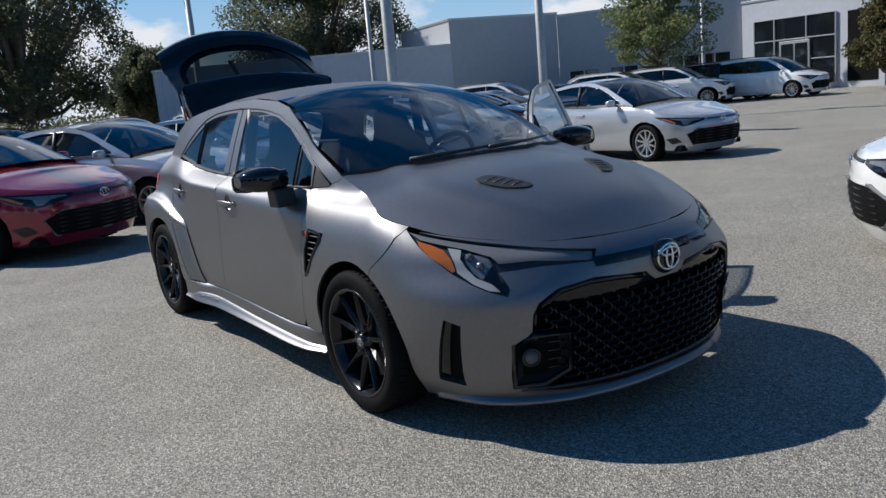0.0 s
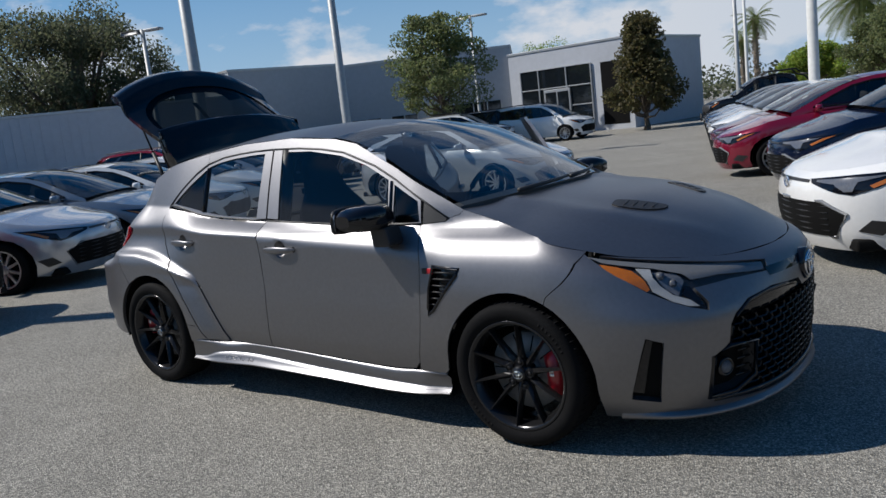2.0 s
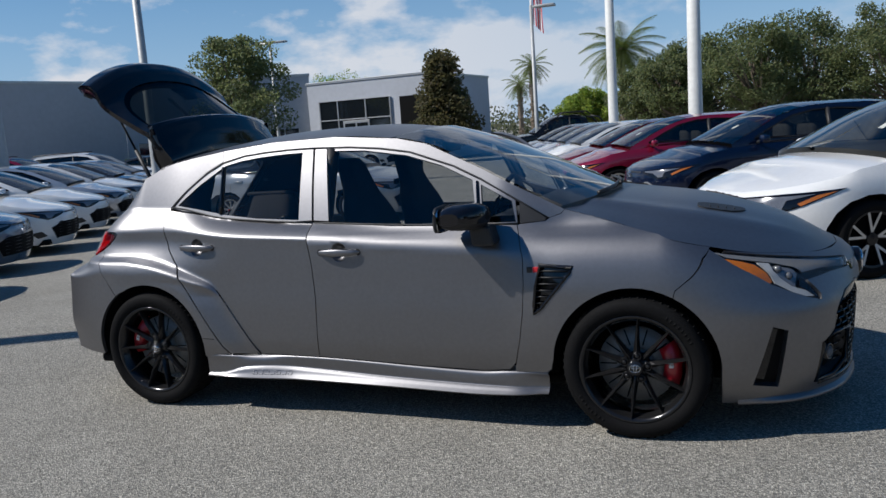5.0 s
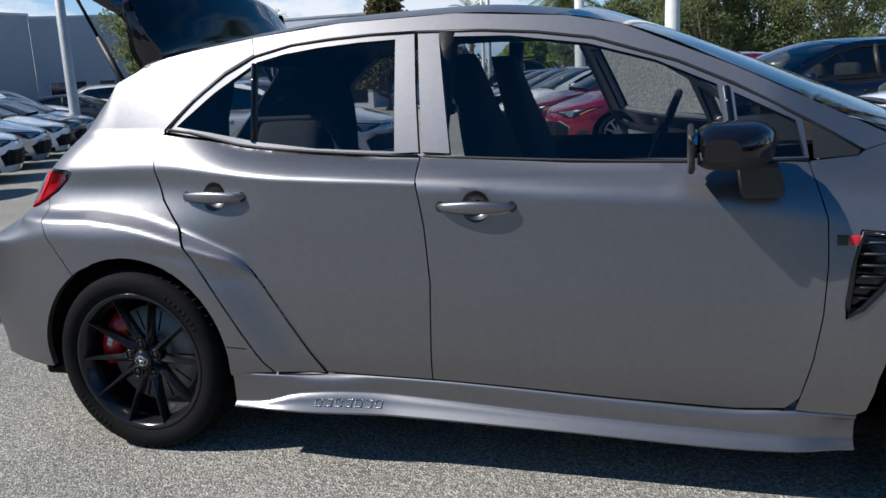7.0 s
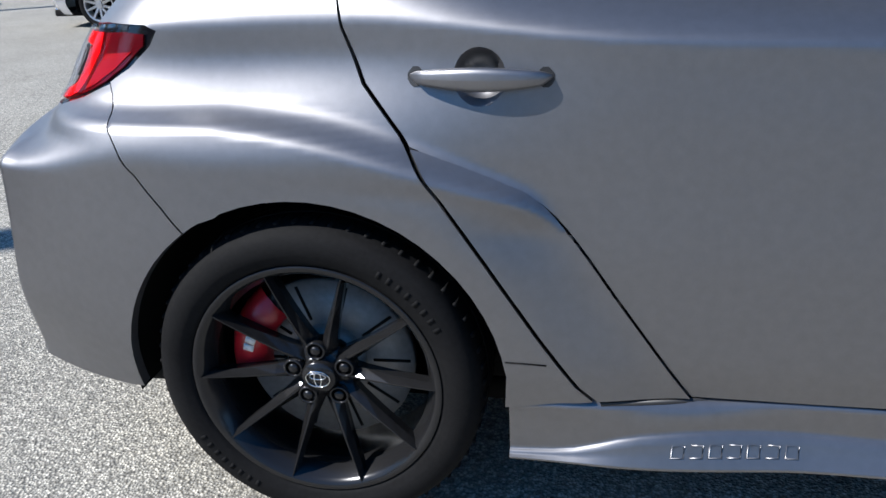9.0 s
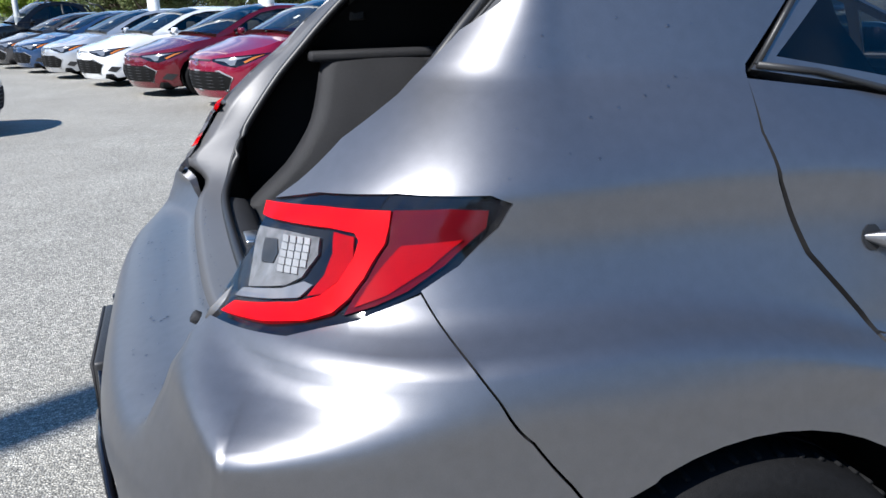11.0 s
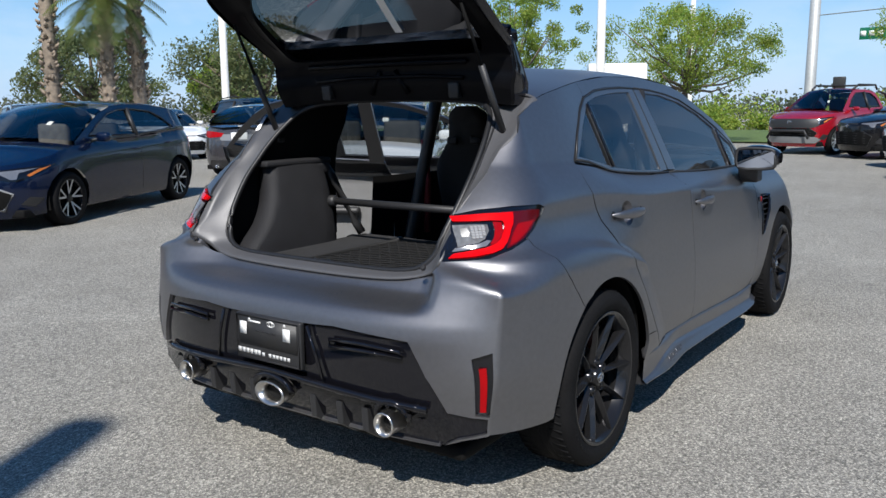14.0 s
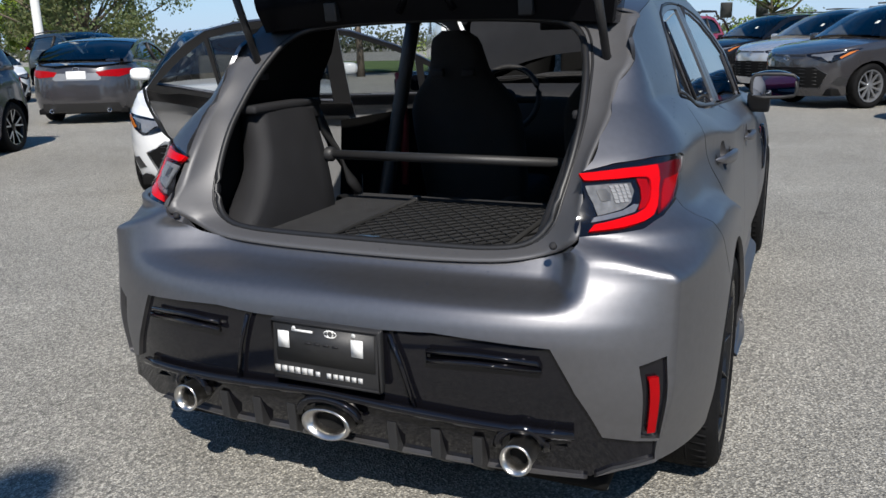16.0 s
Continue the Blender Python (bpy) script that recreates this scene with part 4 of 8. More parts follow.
box(bm, 2.9, 3.35, -0.5, 0.5, 0.165, 0.22, 0.02)
box(bm, 0.42, 2.20, -0.84, 0.80, 0.185, 0.26, 0.02)
part("underbody", bm, M_DARK, hero)


# wheels
def wheel(cx, cy, side, caliper_x, turn):
    m = Matrix.Translation((cx, cy, 0.322)) @ Matrix.Diagonal((1, 1 if side < 0 else -1, 1, 1))
    bm = bmesh.new()
    prof = [(0.240, -0.098), (0.2475, -0.1075), (0.254, -0.113), (0.266, -0.1155), (0.268, -0.1165), (0.285, -0.117), (0.300, -0.113), (0.311, -0.104), (0.318, -0.090), (0.3215, -0.06), (0.3225, 0.0), (0.3215, 0.06), (0.318, 0.09), (0.300, 0.113), (0.262, 0.115), (0.236, 0.098)]
    lathe(bm, prof, 72, "y", m)
    for i in range(60):
        a = 2 * math.pi * i / 60
        r = Matrix.Rotation(a, 4, "Y")
        for s in (-1, 1):
            box(bm, -0.0035, 0.0035, s * 0.045, s * 0.090, 0.3155, 0.3224, 0, m @ r @ Matrix.Rotation(s * 0.12, 4, "Z"))
    for y in (-0.035, 0.0, 0.035):
        tube(bm, [m @ Vector((0.3222 * math.cos(t), y, 0.3222 * math.sin(t))) for t in [2 * math.pi * i / 48 for i in range(48)]], 0.0022, 4, closed=True)
    for i in range(8):
        for base in (0.55, 3.69):
            a = base + i * 0.075
            box(bm, -0.004, 0.004, -0.1180, -0.1160, 0.270, 0.284, 0.0, m @ Matrix.Rotation(a, 4, "Y"))
    bmesh.ops.recalc_face_normals(bm, faces=bm.faces)
    w = part("wheel", bm, M_TYRE, hero, "low-profile tyre on satin black ten-spoke rim")
    bm = bmesh.new()
    lathe(bm, [(0.240, 0.10), (0.228, 0.09), (0.222, 0.0), (0.216, -0.04), (0.222, -0.085), (0.232, -0.099), (0.242, -0.102), (0.2465, -0.106), (0.243, -0.110), (0.233, -0.107), (0.225, -0.096), (0.212, -0.066)], 72, "y", m)
    bmesh.ops.recalc_face_normals(bm, faces=bm.faces)
    rim = part("rim", bm, M_RIM, w)
    for i in range(10):
        bm = bmesh.new()
        r = m @ Matrix.Rotation(2 * math.pi * i / 10 + turn, 4, "Y")
        rows = []
        for z, hw, y in ((0.030, 0.021, -0.060), (0.055, 0.0185, -0.070), (0.09, 0.0140, -0.081), (0.14, 0.0100, -0.092), (0.19, 0.0074, -0.101), (0.222, 0.0058, -0.106), (0.236, 0.0040, -0.107)):
            rows.append([r @ Vector((dx, yy, z)) for dx, yy in ((-hw * 0.8, y + 0.040), (-hw, y + 0.017), (-hw * 0.14, y), (hw * 0.14, y), (hw, y + 0.017), (hw * 0.8, y + 0.040), (-hw * 0.8, y + 0.040))])
        sheet(bm, rows)
        bmesh.ops.recalc_face_normals(bm, faces=bm.faces)
        part("spoke", bm, M_RIM, rim, smooth=False)
    bm = bmesh.new()
    lathe(bm, [(0.066, -0.03), (0.062, -0.052), (0.046, -0.060), (0.036, -0.064), (0.0345, -0.082), (0.031, -0.087), (0.0005, -0.089)], 32, "y", m)
    bmesh.ops.recalc_face_normals(bm, faces=bm.faces)
    part("hub_cap", bm, M_RIM, rim)
    bm = bmesh.new()
    for rx, rz, dz in ((0.024, 0.017, 0.0), (0.016, 0.0065, 0.006), (0.007, 0.016, 0.0)):
        tube(bm, [m @ Vector((rx * math.cos(t), -0.0895, rz * math.sin(t) + dz)) for t in [2 * math.pi * i / 20 for i in range(20)]], 0.0017, 4, closed=True)
    part("cap_mark", bm, M_CHROME, rim)
    for i in range(5):
        a = 2 * math.pi * i / 5 + 0.06 + turn
        bm = bmesh.new()
        lathe(bm, [(0.020, -0.045), (0.0195, -0.077), (0.0165, -0.079), (0.0150, -0.076), (0.0145, -0.060), (0.0105, -0.060), (0.0105, -0.076), (0.007, -0.080), (0.0005, -0.080)], 16, "y", m @ Matrix.Translation((0.054 * math.cos(a), 0, 0.054 * math.sin(a))))
        bmesh.ops.recalc_face_normals(bm, faces=bm.faces)
        part("lug_nut", bm, M_RIM, rim)
    bm = bmesh.new()
    lathe(bm, [(0.075, -0.01), (0.172, -0.01), (0.172, 0.016), (0.075, 0.016), (0.075, -0.01)], 48, "y", m)
    lathe(bm, [(0.0005, -0.03), (0.076, -0.03), (0.078, 0.0)], 32, "y", m)
    bmesh.ops.recalc_face_normals(bm, faces=bm.faces)
    disc = part("brake_disc", bm, M_DISC, hero, "grooved steel brake disc")
    for i in range(10):
        part("groove", box(bmesh.new(), -0.003, 0.003, -0.0115, -0.009, 0.09, 0.165, 0, m @ Matrix.Rotation(i * math.pi / 5 + 0.3, 4, "Y")), M_DARK, disc)
    bm = bmesh.new()
    rows = []
    for i in range(11):
        a = (0.0 if caliper_x > 0 else math.pi) + (i - 5) * 0.115 + (0.05 if caliper_x > 0 else -0.35)
        k = 0.5 + 0.5 * math.sin(math.pi * i / 10) ** 0.5
        rows.append([m @ Vector((r * math.cos(a), y, r * math.sin(a))) for r, y in ((0.125, 0.03), (0.118, -0.012), (0.122, -0.045 * k), (0.15, -0.058 * k), (0.182, -0.054 * k), (0.199, -0.020), (0.199, 0.04))])
    sheet(bm, rows)
    bmesh.ops.recalc_face_normals(bm, faces=bm.faces)
    cal = part("brake_caliper", bm, M_CALIPER, hero, "red brake caliper")
    for k in range(2):
        a = (0.10 if caliper_x > 0 else math.pi - 0.35) + (k - 0.5) * 0.11
        part("caliper_mark", box(bmesh.new(), -0.007, 0.007, -0.060, -0.057, 0.143, 0.163, 0, m @ Matrix.Rotation(math.pi / 2 - a, 4, "Y")), M_WHITE, cal)
    # dark liner behind the wheel
    bm = bmesh.new()
    rows = []
    for i in range(25):
        a = radians(-6 + 194 * i / 24)
        rows.append([m @ Vector((0.385 * math.cos(a), y, 0.385 * math.sin(a))) for y in (-0.045 if caliper_x > 0 else -0.080, 0.1, 0.30)] + [m @ Vector((0.05 * math.cos(a), 0.30, 0.05 * math.sin(a)))])
    sheet(bm, rows)
    part("arch_liner", bm, M_DARK, hero)
    return w


for cx, cal, half_track, turn in ((0.0, -1, 0.808, 0.314), (2.64, 1, 0.803, 0.09)):
    for side in (-1, 1):
        wheel(cx, side * half_track, side, cal, turn)

# front: grille mesh, lamps, ducts, splitter, emblem
bm = bmesh.new()
def nose(y, z, d=0.0):
    p = flank(uy(y, z), z)
    n = Vector((p.x - 2.75, p.y * 0.9, 0)).normalized()
    return p + n * d


sheet(bm, [[nose(y, z, -0.05) for y in [i * 0.66 / 14 for i in range(-14, 15)]] for z in (0.18, 0.26, 0.34, 0.42, 0.50, 0.58, 0.64)])
grille = part("grille", bm, M_DARK, hero, "black honeycomb grille across the nose")
def top_of(y):
    return float(np.interp(abs(y), [0, 0.07, 0.12, 0.35, 0.5, 0.575, 0.6], [0.56, 0.562, 0.602, 0.622, 0.602, 0.555, 0.45]))


bm = bmesh.new()
dz, dy = 0.030, 0.070
row = 0
z = 0.225
while z < 0.540:
    k = -11
    while k <= 11:
        y = (k + (0.5 if row % 2 else 0.0)) * dy
        lim = 0.585 if z > 0.43 else 0.47
        if abs(y) < lim and z + dz < top_of(y) + 0.01:
            ring = [(y - dy * 0.49, z), (y - dy * 0.38, z + dz * 0.48), (y + dy * 0.38, z + dz * 0.48), (y + dy * 0.49, z), (y + dy * 0.38, z - dz * 0.48), (y - dy * 0.38, z - dz * 0.48)]
            outer = [bm.verts.new(nose(a, b, -0.012)) for a, b in ring]
            mid = [bm.verts.new(nose(y + (a - y) * 0.80, z + (b - z) * 0.74, -0.016)) for a, b in ring]
            back = [bm.verts.new(nose(y + (a - y) * 0.74, z + (b - z) * 0.66, -0.045)) for a, b in ring]
            for i in range(6):
                j = (i + 1) % 6
                bm.faces.new((outer[i], outer[j], mid[j], mid[i]))
                bm.faces.new((mid[i], mid[j], back[j], back[i]))
        k += 1
    z += dz
    row += 1
part("grille_mesh", bm, M_GRILLE, grille, smooth=False)
bm = bmesh.new()
sheet(bm, [[nose(y, 0.545 + (top_of(y) - 0.545) * k, -0.030 + 0.012 * k) for y in [i * 0.575 / 16 for i in range(-16, 17)]] for k in (0.0, 0.3, 0.34, 0.7, 1.05)])
part("upper_panel", bm, M_GLOSSBLACK, grille)
bm = bmesh.new()
for s in (-1, 1):
    tube(bm, [nose(s * y, zz, -0.015) for y, zz in [(0.13, 0.592), (0.25, 0.606), (0.38, 0.610), (0.49, 0.594), (0.565, 0.552), (0.585, 0.51), (0.59, 0.45)]], 0.012, 6)
tube(bm, [nose(y, 0.205 + 0.01 * abs(y), -0.008) for y in [i * 0.62 / 12 for i in range(-12, 13)]], 0.011, 6)
part("grille_frame", bm, M_GLOSSBLACK, grille)
for s in (-1, 1):
    # fog lamp pod
    bm = bmesh.new()
    ring = [(0.655, 0.40), (0.60, 0.440), (0.475, 0.430), (0.468, 0.285), (0.55, 0.232), (0.640, 0.225)]
    tube(bm, [nose(s * a, b, -0.002) for a, b in ring], 0.013, 6, closed=True)
    fog = part("fog_lamp_pod", bm, M_GLOSSBLACK, hero, "gloss black fog lamp surround")
    bm = bmesh.new()
    mid = nose(s * 0.56, 0.34, -0.045)
    vs = [bm.verts.new(nose(s * a, b, -0.005)) for a, b in ring]
    ws = [bm.verts.new(nose(s * (0.56 + (a - 0.56) * 0.75), 0.34 + (b - 0.34) * 0.75, -0.05)) for a, b in ring]
    for i in range(6):
        bm.faces.new((vs[i], vs[(i + 1) % 6], ws[(i + 1) % 6], ws[i]))
    bm.faces.new(ws)
    part("pod_recess", bm, M_BLACK, fog, smooth=False)
    for zz in (0.29, 0.325, 0.36, 0.395):
        bm = bmesh.new()
        tube(bm, [nose(s * y, zz, -0.03) for y in (0.475, 0.51, 0.545)], 0.005, 6)
        part("pod_slat", bm, M_GLOSSBLACK, fog)
    bm = bmesh.new()
    c = nose(s * 0.602, 0.345, -0.012)
    lathe(bm, [(0.040, -0.02), (0.038, 0.004), (0.030, 0.006), (0.027, 0.0)], 24, "x", Matrix.Translation(c) @ Matrix.Rotation(s * 0.5, 4, "Z"))
    part("fog_bezel", bm, M_GLOSSBLACK, fog)
    bm = bmesh.new()
    lathe(bm, [(0.028, -0.004), (0.024, 0.006), (0.012, 0.012), (0.0005, 0.014)], 24, "x", Matrix.Translation(c) @ Matrix.Rotation(s * 0.5, 4, "Z"))
    part("fog_lens", bm, M_LAMPCLEAR, fog)
    # air slit
    poly = SLIT if s < 0 else mir(SLIT)
    slit = part("air_slit", skin(poly, flank, 0.03, lift=-0.028, gap=-0.003), M_DARK, hero)
    vane = [poly[0], ((poly[0][0] + poly[1][0]) / 2, (poly[0][1] + poly[1][1]) / 2), ((poly[2][0] + poly[3][0]) / 2, (poly[2][1] + poly[3][1]) / 2 + 0.02), (poly[3][0], poly[3][1] + 0.02)]
    part("slit_vane", skin(shrink(vane, 0.006), flank, 0.03, lift=-0.014), M_GLOSSBLACK, slit)
    # head lamp
    place = (lambda q: on(q)) if s < 0 else (lambda q: mir(on(q)))
    base = part("headlamp", skin(place(HEAD), flank, 0.02, lift=-0.022, gap=-0.003), M_LAMPDARK, hero, "slim headlamp with amber marker and light bar")
    part("amber_marker", skin(place([(3.022, 0.800), (3.085, 0.785), (3.139, 0.767), (3.179, 0.738), (3.212, 0.690), (3.203, 0.684), (3.113, 0.738), (3.05, 0.776)]), flank, 0.015, lift=-0.010, hem=0.004), M_AMBER, base, "amber side marker")
    part("light_bar", skin(place([(3.150, 0.772), (3.197, 0.764), (3.215, 0.733), (3.242, 0.701), (3.288, 0.664), (3.350, 0.638), (3.378, 0.614), (3.345, 0.619), (3.29, 0.642), (3.222, 0.682), (3.188, 0.736)]), flank, 0.010, lift=-0.007, hem=0.006), M_DRL, base, "white daytime light guide")
    part("upper_bar", skin(place([(2.970, 0.831), (3.023, 0.818), (3.244, 0.775), (3.401, 0.749), (3.516, 0.721), (3.532, 0.690), (3.487, 0.699), (3.413, 0.712), (3.334, 0.709), (3.300, 0.738), (3.202, 0.768), (3.10, 0.789), (3.03, 0.804)]), flank, 0.012, lift=-0.010, hem=0.004), M_LAMPBAR, base, "frosted grey light bar")
    part("lamp_bowl", skin(place([(3.206, 0.757), (3.282, 0.744), (3.318, 0.706), (3.312, 0.686), (3.308, 0.660), (3.268, 0.683), (3.238, 0.716)]), flank, 0.012, lift=-0.018, hem=0.002), M_LAMPGREY, base)
    part("lamp_tip", skin(place([(3.321, 0.690), (3.335, 0.685), (3.398, 0.602), (3.366, 0.624), (3.318, 0.660)]), flank, 0.012, lift=-0.006, hem=0.004), M_GLOSSBLACK, base)
    bm = bmesh.new()
    for x, z in ((3.245, 0.732), (3.288, 0.700)):
        p = flank(place([(x, z)])[0][0], z)
        n = Vector((0.75, p.y * 0.9, 0.1)).normalized()
        lathe(bm, [(0.016, -0.02), (0.016, 0.0), (0.012, 0.005), (0.0005, 0.008)], 20, "x", Matrix.Translation(p - n * 0.014) @ n.to_track_quat("X", "Z").to_matrix().to_4x4())
    part("projector", bm, M_LAMPGREY, base)
    part("cover", skin(place(HEAD), flank, 0.03, lift=0.0, gap=0.003), M_LENS, base).visible_shadow = False
bm = bmesh.new()
sheet(bm, [[nose(y, z, 0.0015) for y in [i * 0.335 / 12 for i in range(-12, 13)]] for z in (0.662, 0.672, 0.688, 0.698)])
part("nose_strip", bm, M_GLOSSBLACK, hero)
bm = bmesh.new()
c = nose(0, 0.645, 0.012)
for rx, rz, dz2 in ((0.064, 0.051, 0), (0.048, 0.015, 0.022), (0.019, 0.043, 0)):
    tube(bm, [c + Vector((0.004 if rx > 0.06 else 0.008, rx * math.cos(t), rz * math.sin(t) + dz2)) for t in [2 * math.pi * i / 32 for i in range(32)]], 0.0055, 6, closed=True)
emb = part("nose_badge", bm, M_CHROME, hero, "round chrome emblem of plain rings")
bm = bmesh.new()
lathe(bm, [(0.074, -0.04), (0.077, -0.006), (0.071, 0.0), (0.0005, 0.002)], 32, "x", Matrix.Translation(c) @ Matrix.Diagonal((1, 1, 0.9, 1)))
part("badge_disc", bm, M_GLOSSBLACK, emb)
# painted lip at each corner, black lip between
def lip_rows(u0, u1, n, out):
    rows = []
    for i in range(n + 1):
        u = u0 + (u1 - u0) * i / n
        p = flank(u, 0.165)
        t = flank(u + 0.004, 0.165) - flank(u - 0.004, 0.165)
        d = Vector((t.y, -t.x, 0)).normalized()
        d = d if d.dot(Vector((p.x - 2.4, p.y, 0))) > 0 else -d
        g = ease(3.0, 3.30, min(u, 2 * (XF + LF) - u))
        rows.append([p + d * 0.0 + Vector((0, 0, 0.014)), p + d * (0.002 + out * 0.7 * g) + Vector((0, 0, -0.002)), p + d * (0.003 + out * g) + Vector((0, 0, -0.012)), p + d * (0.0 + out * 0.8 * g) + Vector((0, 0, -0.022)), p - d * 0.06 + Vector((0, 0, -0.024))])
    return rows


NOSE_U = XF + LF
for u0, u1 in ((3.0, 3.66), (2 * NOSE_U - 3.66, 2 * NOSE_U - 3.0)):
    bm = sheet(bmesh.new(), lip_rows(u0, u1, 16, 0.024))
    bmesh.ops.reverse_faces(bm, faces=bm.faces)
    part("corner_lip", bm, M_PAINT, hero)
bm = sheet(bmesh.new(), lip_rows(3.66, 2 * NOSE_U - 3.66, 28, 0.020))
bmesh.ops.reverse_faces(bm, faces=bm.faces)
part("front_lip", bm, M_PAINT, hero, "satin grey lip under the grille")

bonnet_flip = (bonnet(2.901, 0.4) - bonnet(2.9, 0.4)).cross(bonnet(2.9, 0.401) - bonnet(2.9, 0.4)).z < 0
# bonnet vents, wiper, wing ducts, badges, handles, mirrors
for s in (-1, 1):
    outline = [(2.895, 0.49), (2.876, 0.385), (2.905, 0.355), (3.068, 0.29), (3.098, 0.31), (3.087, 0.385), (3.02, 0.47)]
    v = part("bonnet_vent", skin([(x, -s * y) for x, y in rounded(outline, 1)], bonnet, (0.02, 0.03), lift=0.006, hem=0.010, flip=bonnet_flip), M_BLACK, hero, "black louvred bonnet vent")
    for i in range(4):
        t = 0.14 + i * 0.22
        a, b = bonnet(2.91 + 0.17 * t, -s * (0.375 - 0.07 * t)), bonnet(2.92 + 0.16 * t, -s * (0.475 - 0.09 * t))
        bm = tube(bmesh.new(), [a + Vector((0, 0, 0.0065)), b + Vector((0, 0, 0.0065))], 0.003, 5)
        part("louvre", bm, M_BLACK, v)
bm = bmesh.new()
sheet(bm, [[screen(1.0, v) + Vector((0.0, 0, 0.004)) for v in [i / 12 for i in range(-12, 13)]], [bonnet(2.30 + 0.135 * (1 - (i / 12) ** 2), i / 12) + Vector((0.015, 0, -0.012)) for i in range(-12, 13)]])
part("scuttle", bm, M_BLACK, hero)
for a, b, c in (((1.0, 0.55), (0.99, 0.1), (0.975, -0.30)), ((0.995, -0.1), (0.98, -0.5), (0.955, -0.83))):
    bm = bmesh.new()
    tube(bm, [screen(q[0], q[1]) + Vector((0.012, 0, 0.016)) for q in (a, ((a[0] + b[0]) / 2, (a[1] + b[1]) / 2), b, c)], 0.008, 6, radii=[0.012, 0.011, 0.009, 0.006])
    part("wiper", bm, M_BLACK, hero)


duct_ob = part("wing_duct", skin(duct, flank, 0.03, lift=-0.03, gap=-0.004), M_GLOSSBLACK, hero, "gloss black triangular wing duct")
bm = bmesh.new()
tube(bm, [flank(x, z) + Vector((0, -0.001, 0)) for x, z in shrink(duct, 0.006)], 0.008, 6, closed=True)
part("duct_frame", bm, M_GLOSSBLACK, duct_ob)
for i in range(7):
    bm = bmesh.new()
    z = 0.585 + i * 0.029
    x0, x1 = 2.20, 2.225 + i * 0.024
    a, b = flank(x0, z), flank(x1, z)
    tube(bm, [a + Vector((0, 0.006, 0)), b + Vector((0, 0.010, 0))], 0.004, 5)
    part("duct_slat", bm, M_BLACK, duct_ob)
mirrored(duct_ob)
bm = bmesh.new()
p = flank(2.195, 0.767)
box(bm, 2.168, 2.194, p.y - 0.004, p.y + 0.006, 0.752, 0.778, 0.002)
bd = part("side_badge", bm, M_BLACK, hero, "small black and red side badge")
bm = bmesh.new()
box(bm, 2.196, 2.226, p.y - 0.004, p.y + 0.008, 0.752, 0.778, 0.002)
part("badge_red", bm, M_REDMARK, bd)


def handle(x, z, door):
    """A flat grip over a round finger bowl pressed into the door."""
    y0 = -wide(x, z)
    rows = []
    for i in range(17):
        t = i / 16
        xx = x - 0.119 + 0.238 * t
        k = math.sin(math.pi * t) ** 0.35 if 0 < t < 1 else 0.0
        hz, hy = 0.003 + 0.0165 * k * (0.9 + 0.1 * math.cos(2 * math.pi * (t - 0.5))), 0.003 + 0.008 * k
        cy, cz = -wide(xx, z) - 0.004 - 0.026 * math.sin(math.pi * t) ** 0.5 if 0 < t < 1 else -wide(xx, z) + 0.002, z + 0.001
        ring = []
        for j in range(14):
            a = 2 * math.pi * j / 14
            c, q = math.cos(a), math.sin(a)
            ring.append(Vector((xx, cy - hy * math.copysign(abs(c) ** 0.7, c), cz + hz * math.copysign(abs(q) ** 0.75, q))))
        rows.append([*ring, ring[0]])
    bm = sheet(bmesh.new(), rows)
    bmesh.ops.recalc_face_normals(bm, faces=bm.faces)
    h = part("door_handle", bm, M_PAINT, door)
    bm = bmesh.new()
    rim = cup(x, z)
    rings = []
    for f, d in ((1.05, 0.001), (0.97, 0.005), (0.85, 0.017), (0.62, 0.028), (0.32, 0.033), (0.02, 0.034)):
        ring = [flank(x + (u - x) * f, z + (w - z) * f) + Vector((0, d, 0)) for u, w in rim]
        rings.append([*ring, ring[0]])
    sheet(bm, rings)
    face_out(bm, (x, y0 + 0.3, z))
    part("handle_cup", bm, M_PAINT, h)
    for e in (-1, 1):
        foot = [(x + e * (0.108 + 0.014 * math.cos(t)), z + 0.016 * math.sin(t)) for t in [2 * math.pi * i / 16 for i in range(16)]]
        part("handle_gasket", skin(foot, flank, 0.01, lift=0.0015), M_SEAL, h)


handle(*HANDLES[0], door_r)
handle(*HANDLES[1], door_f)


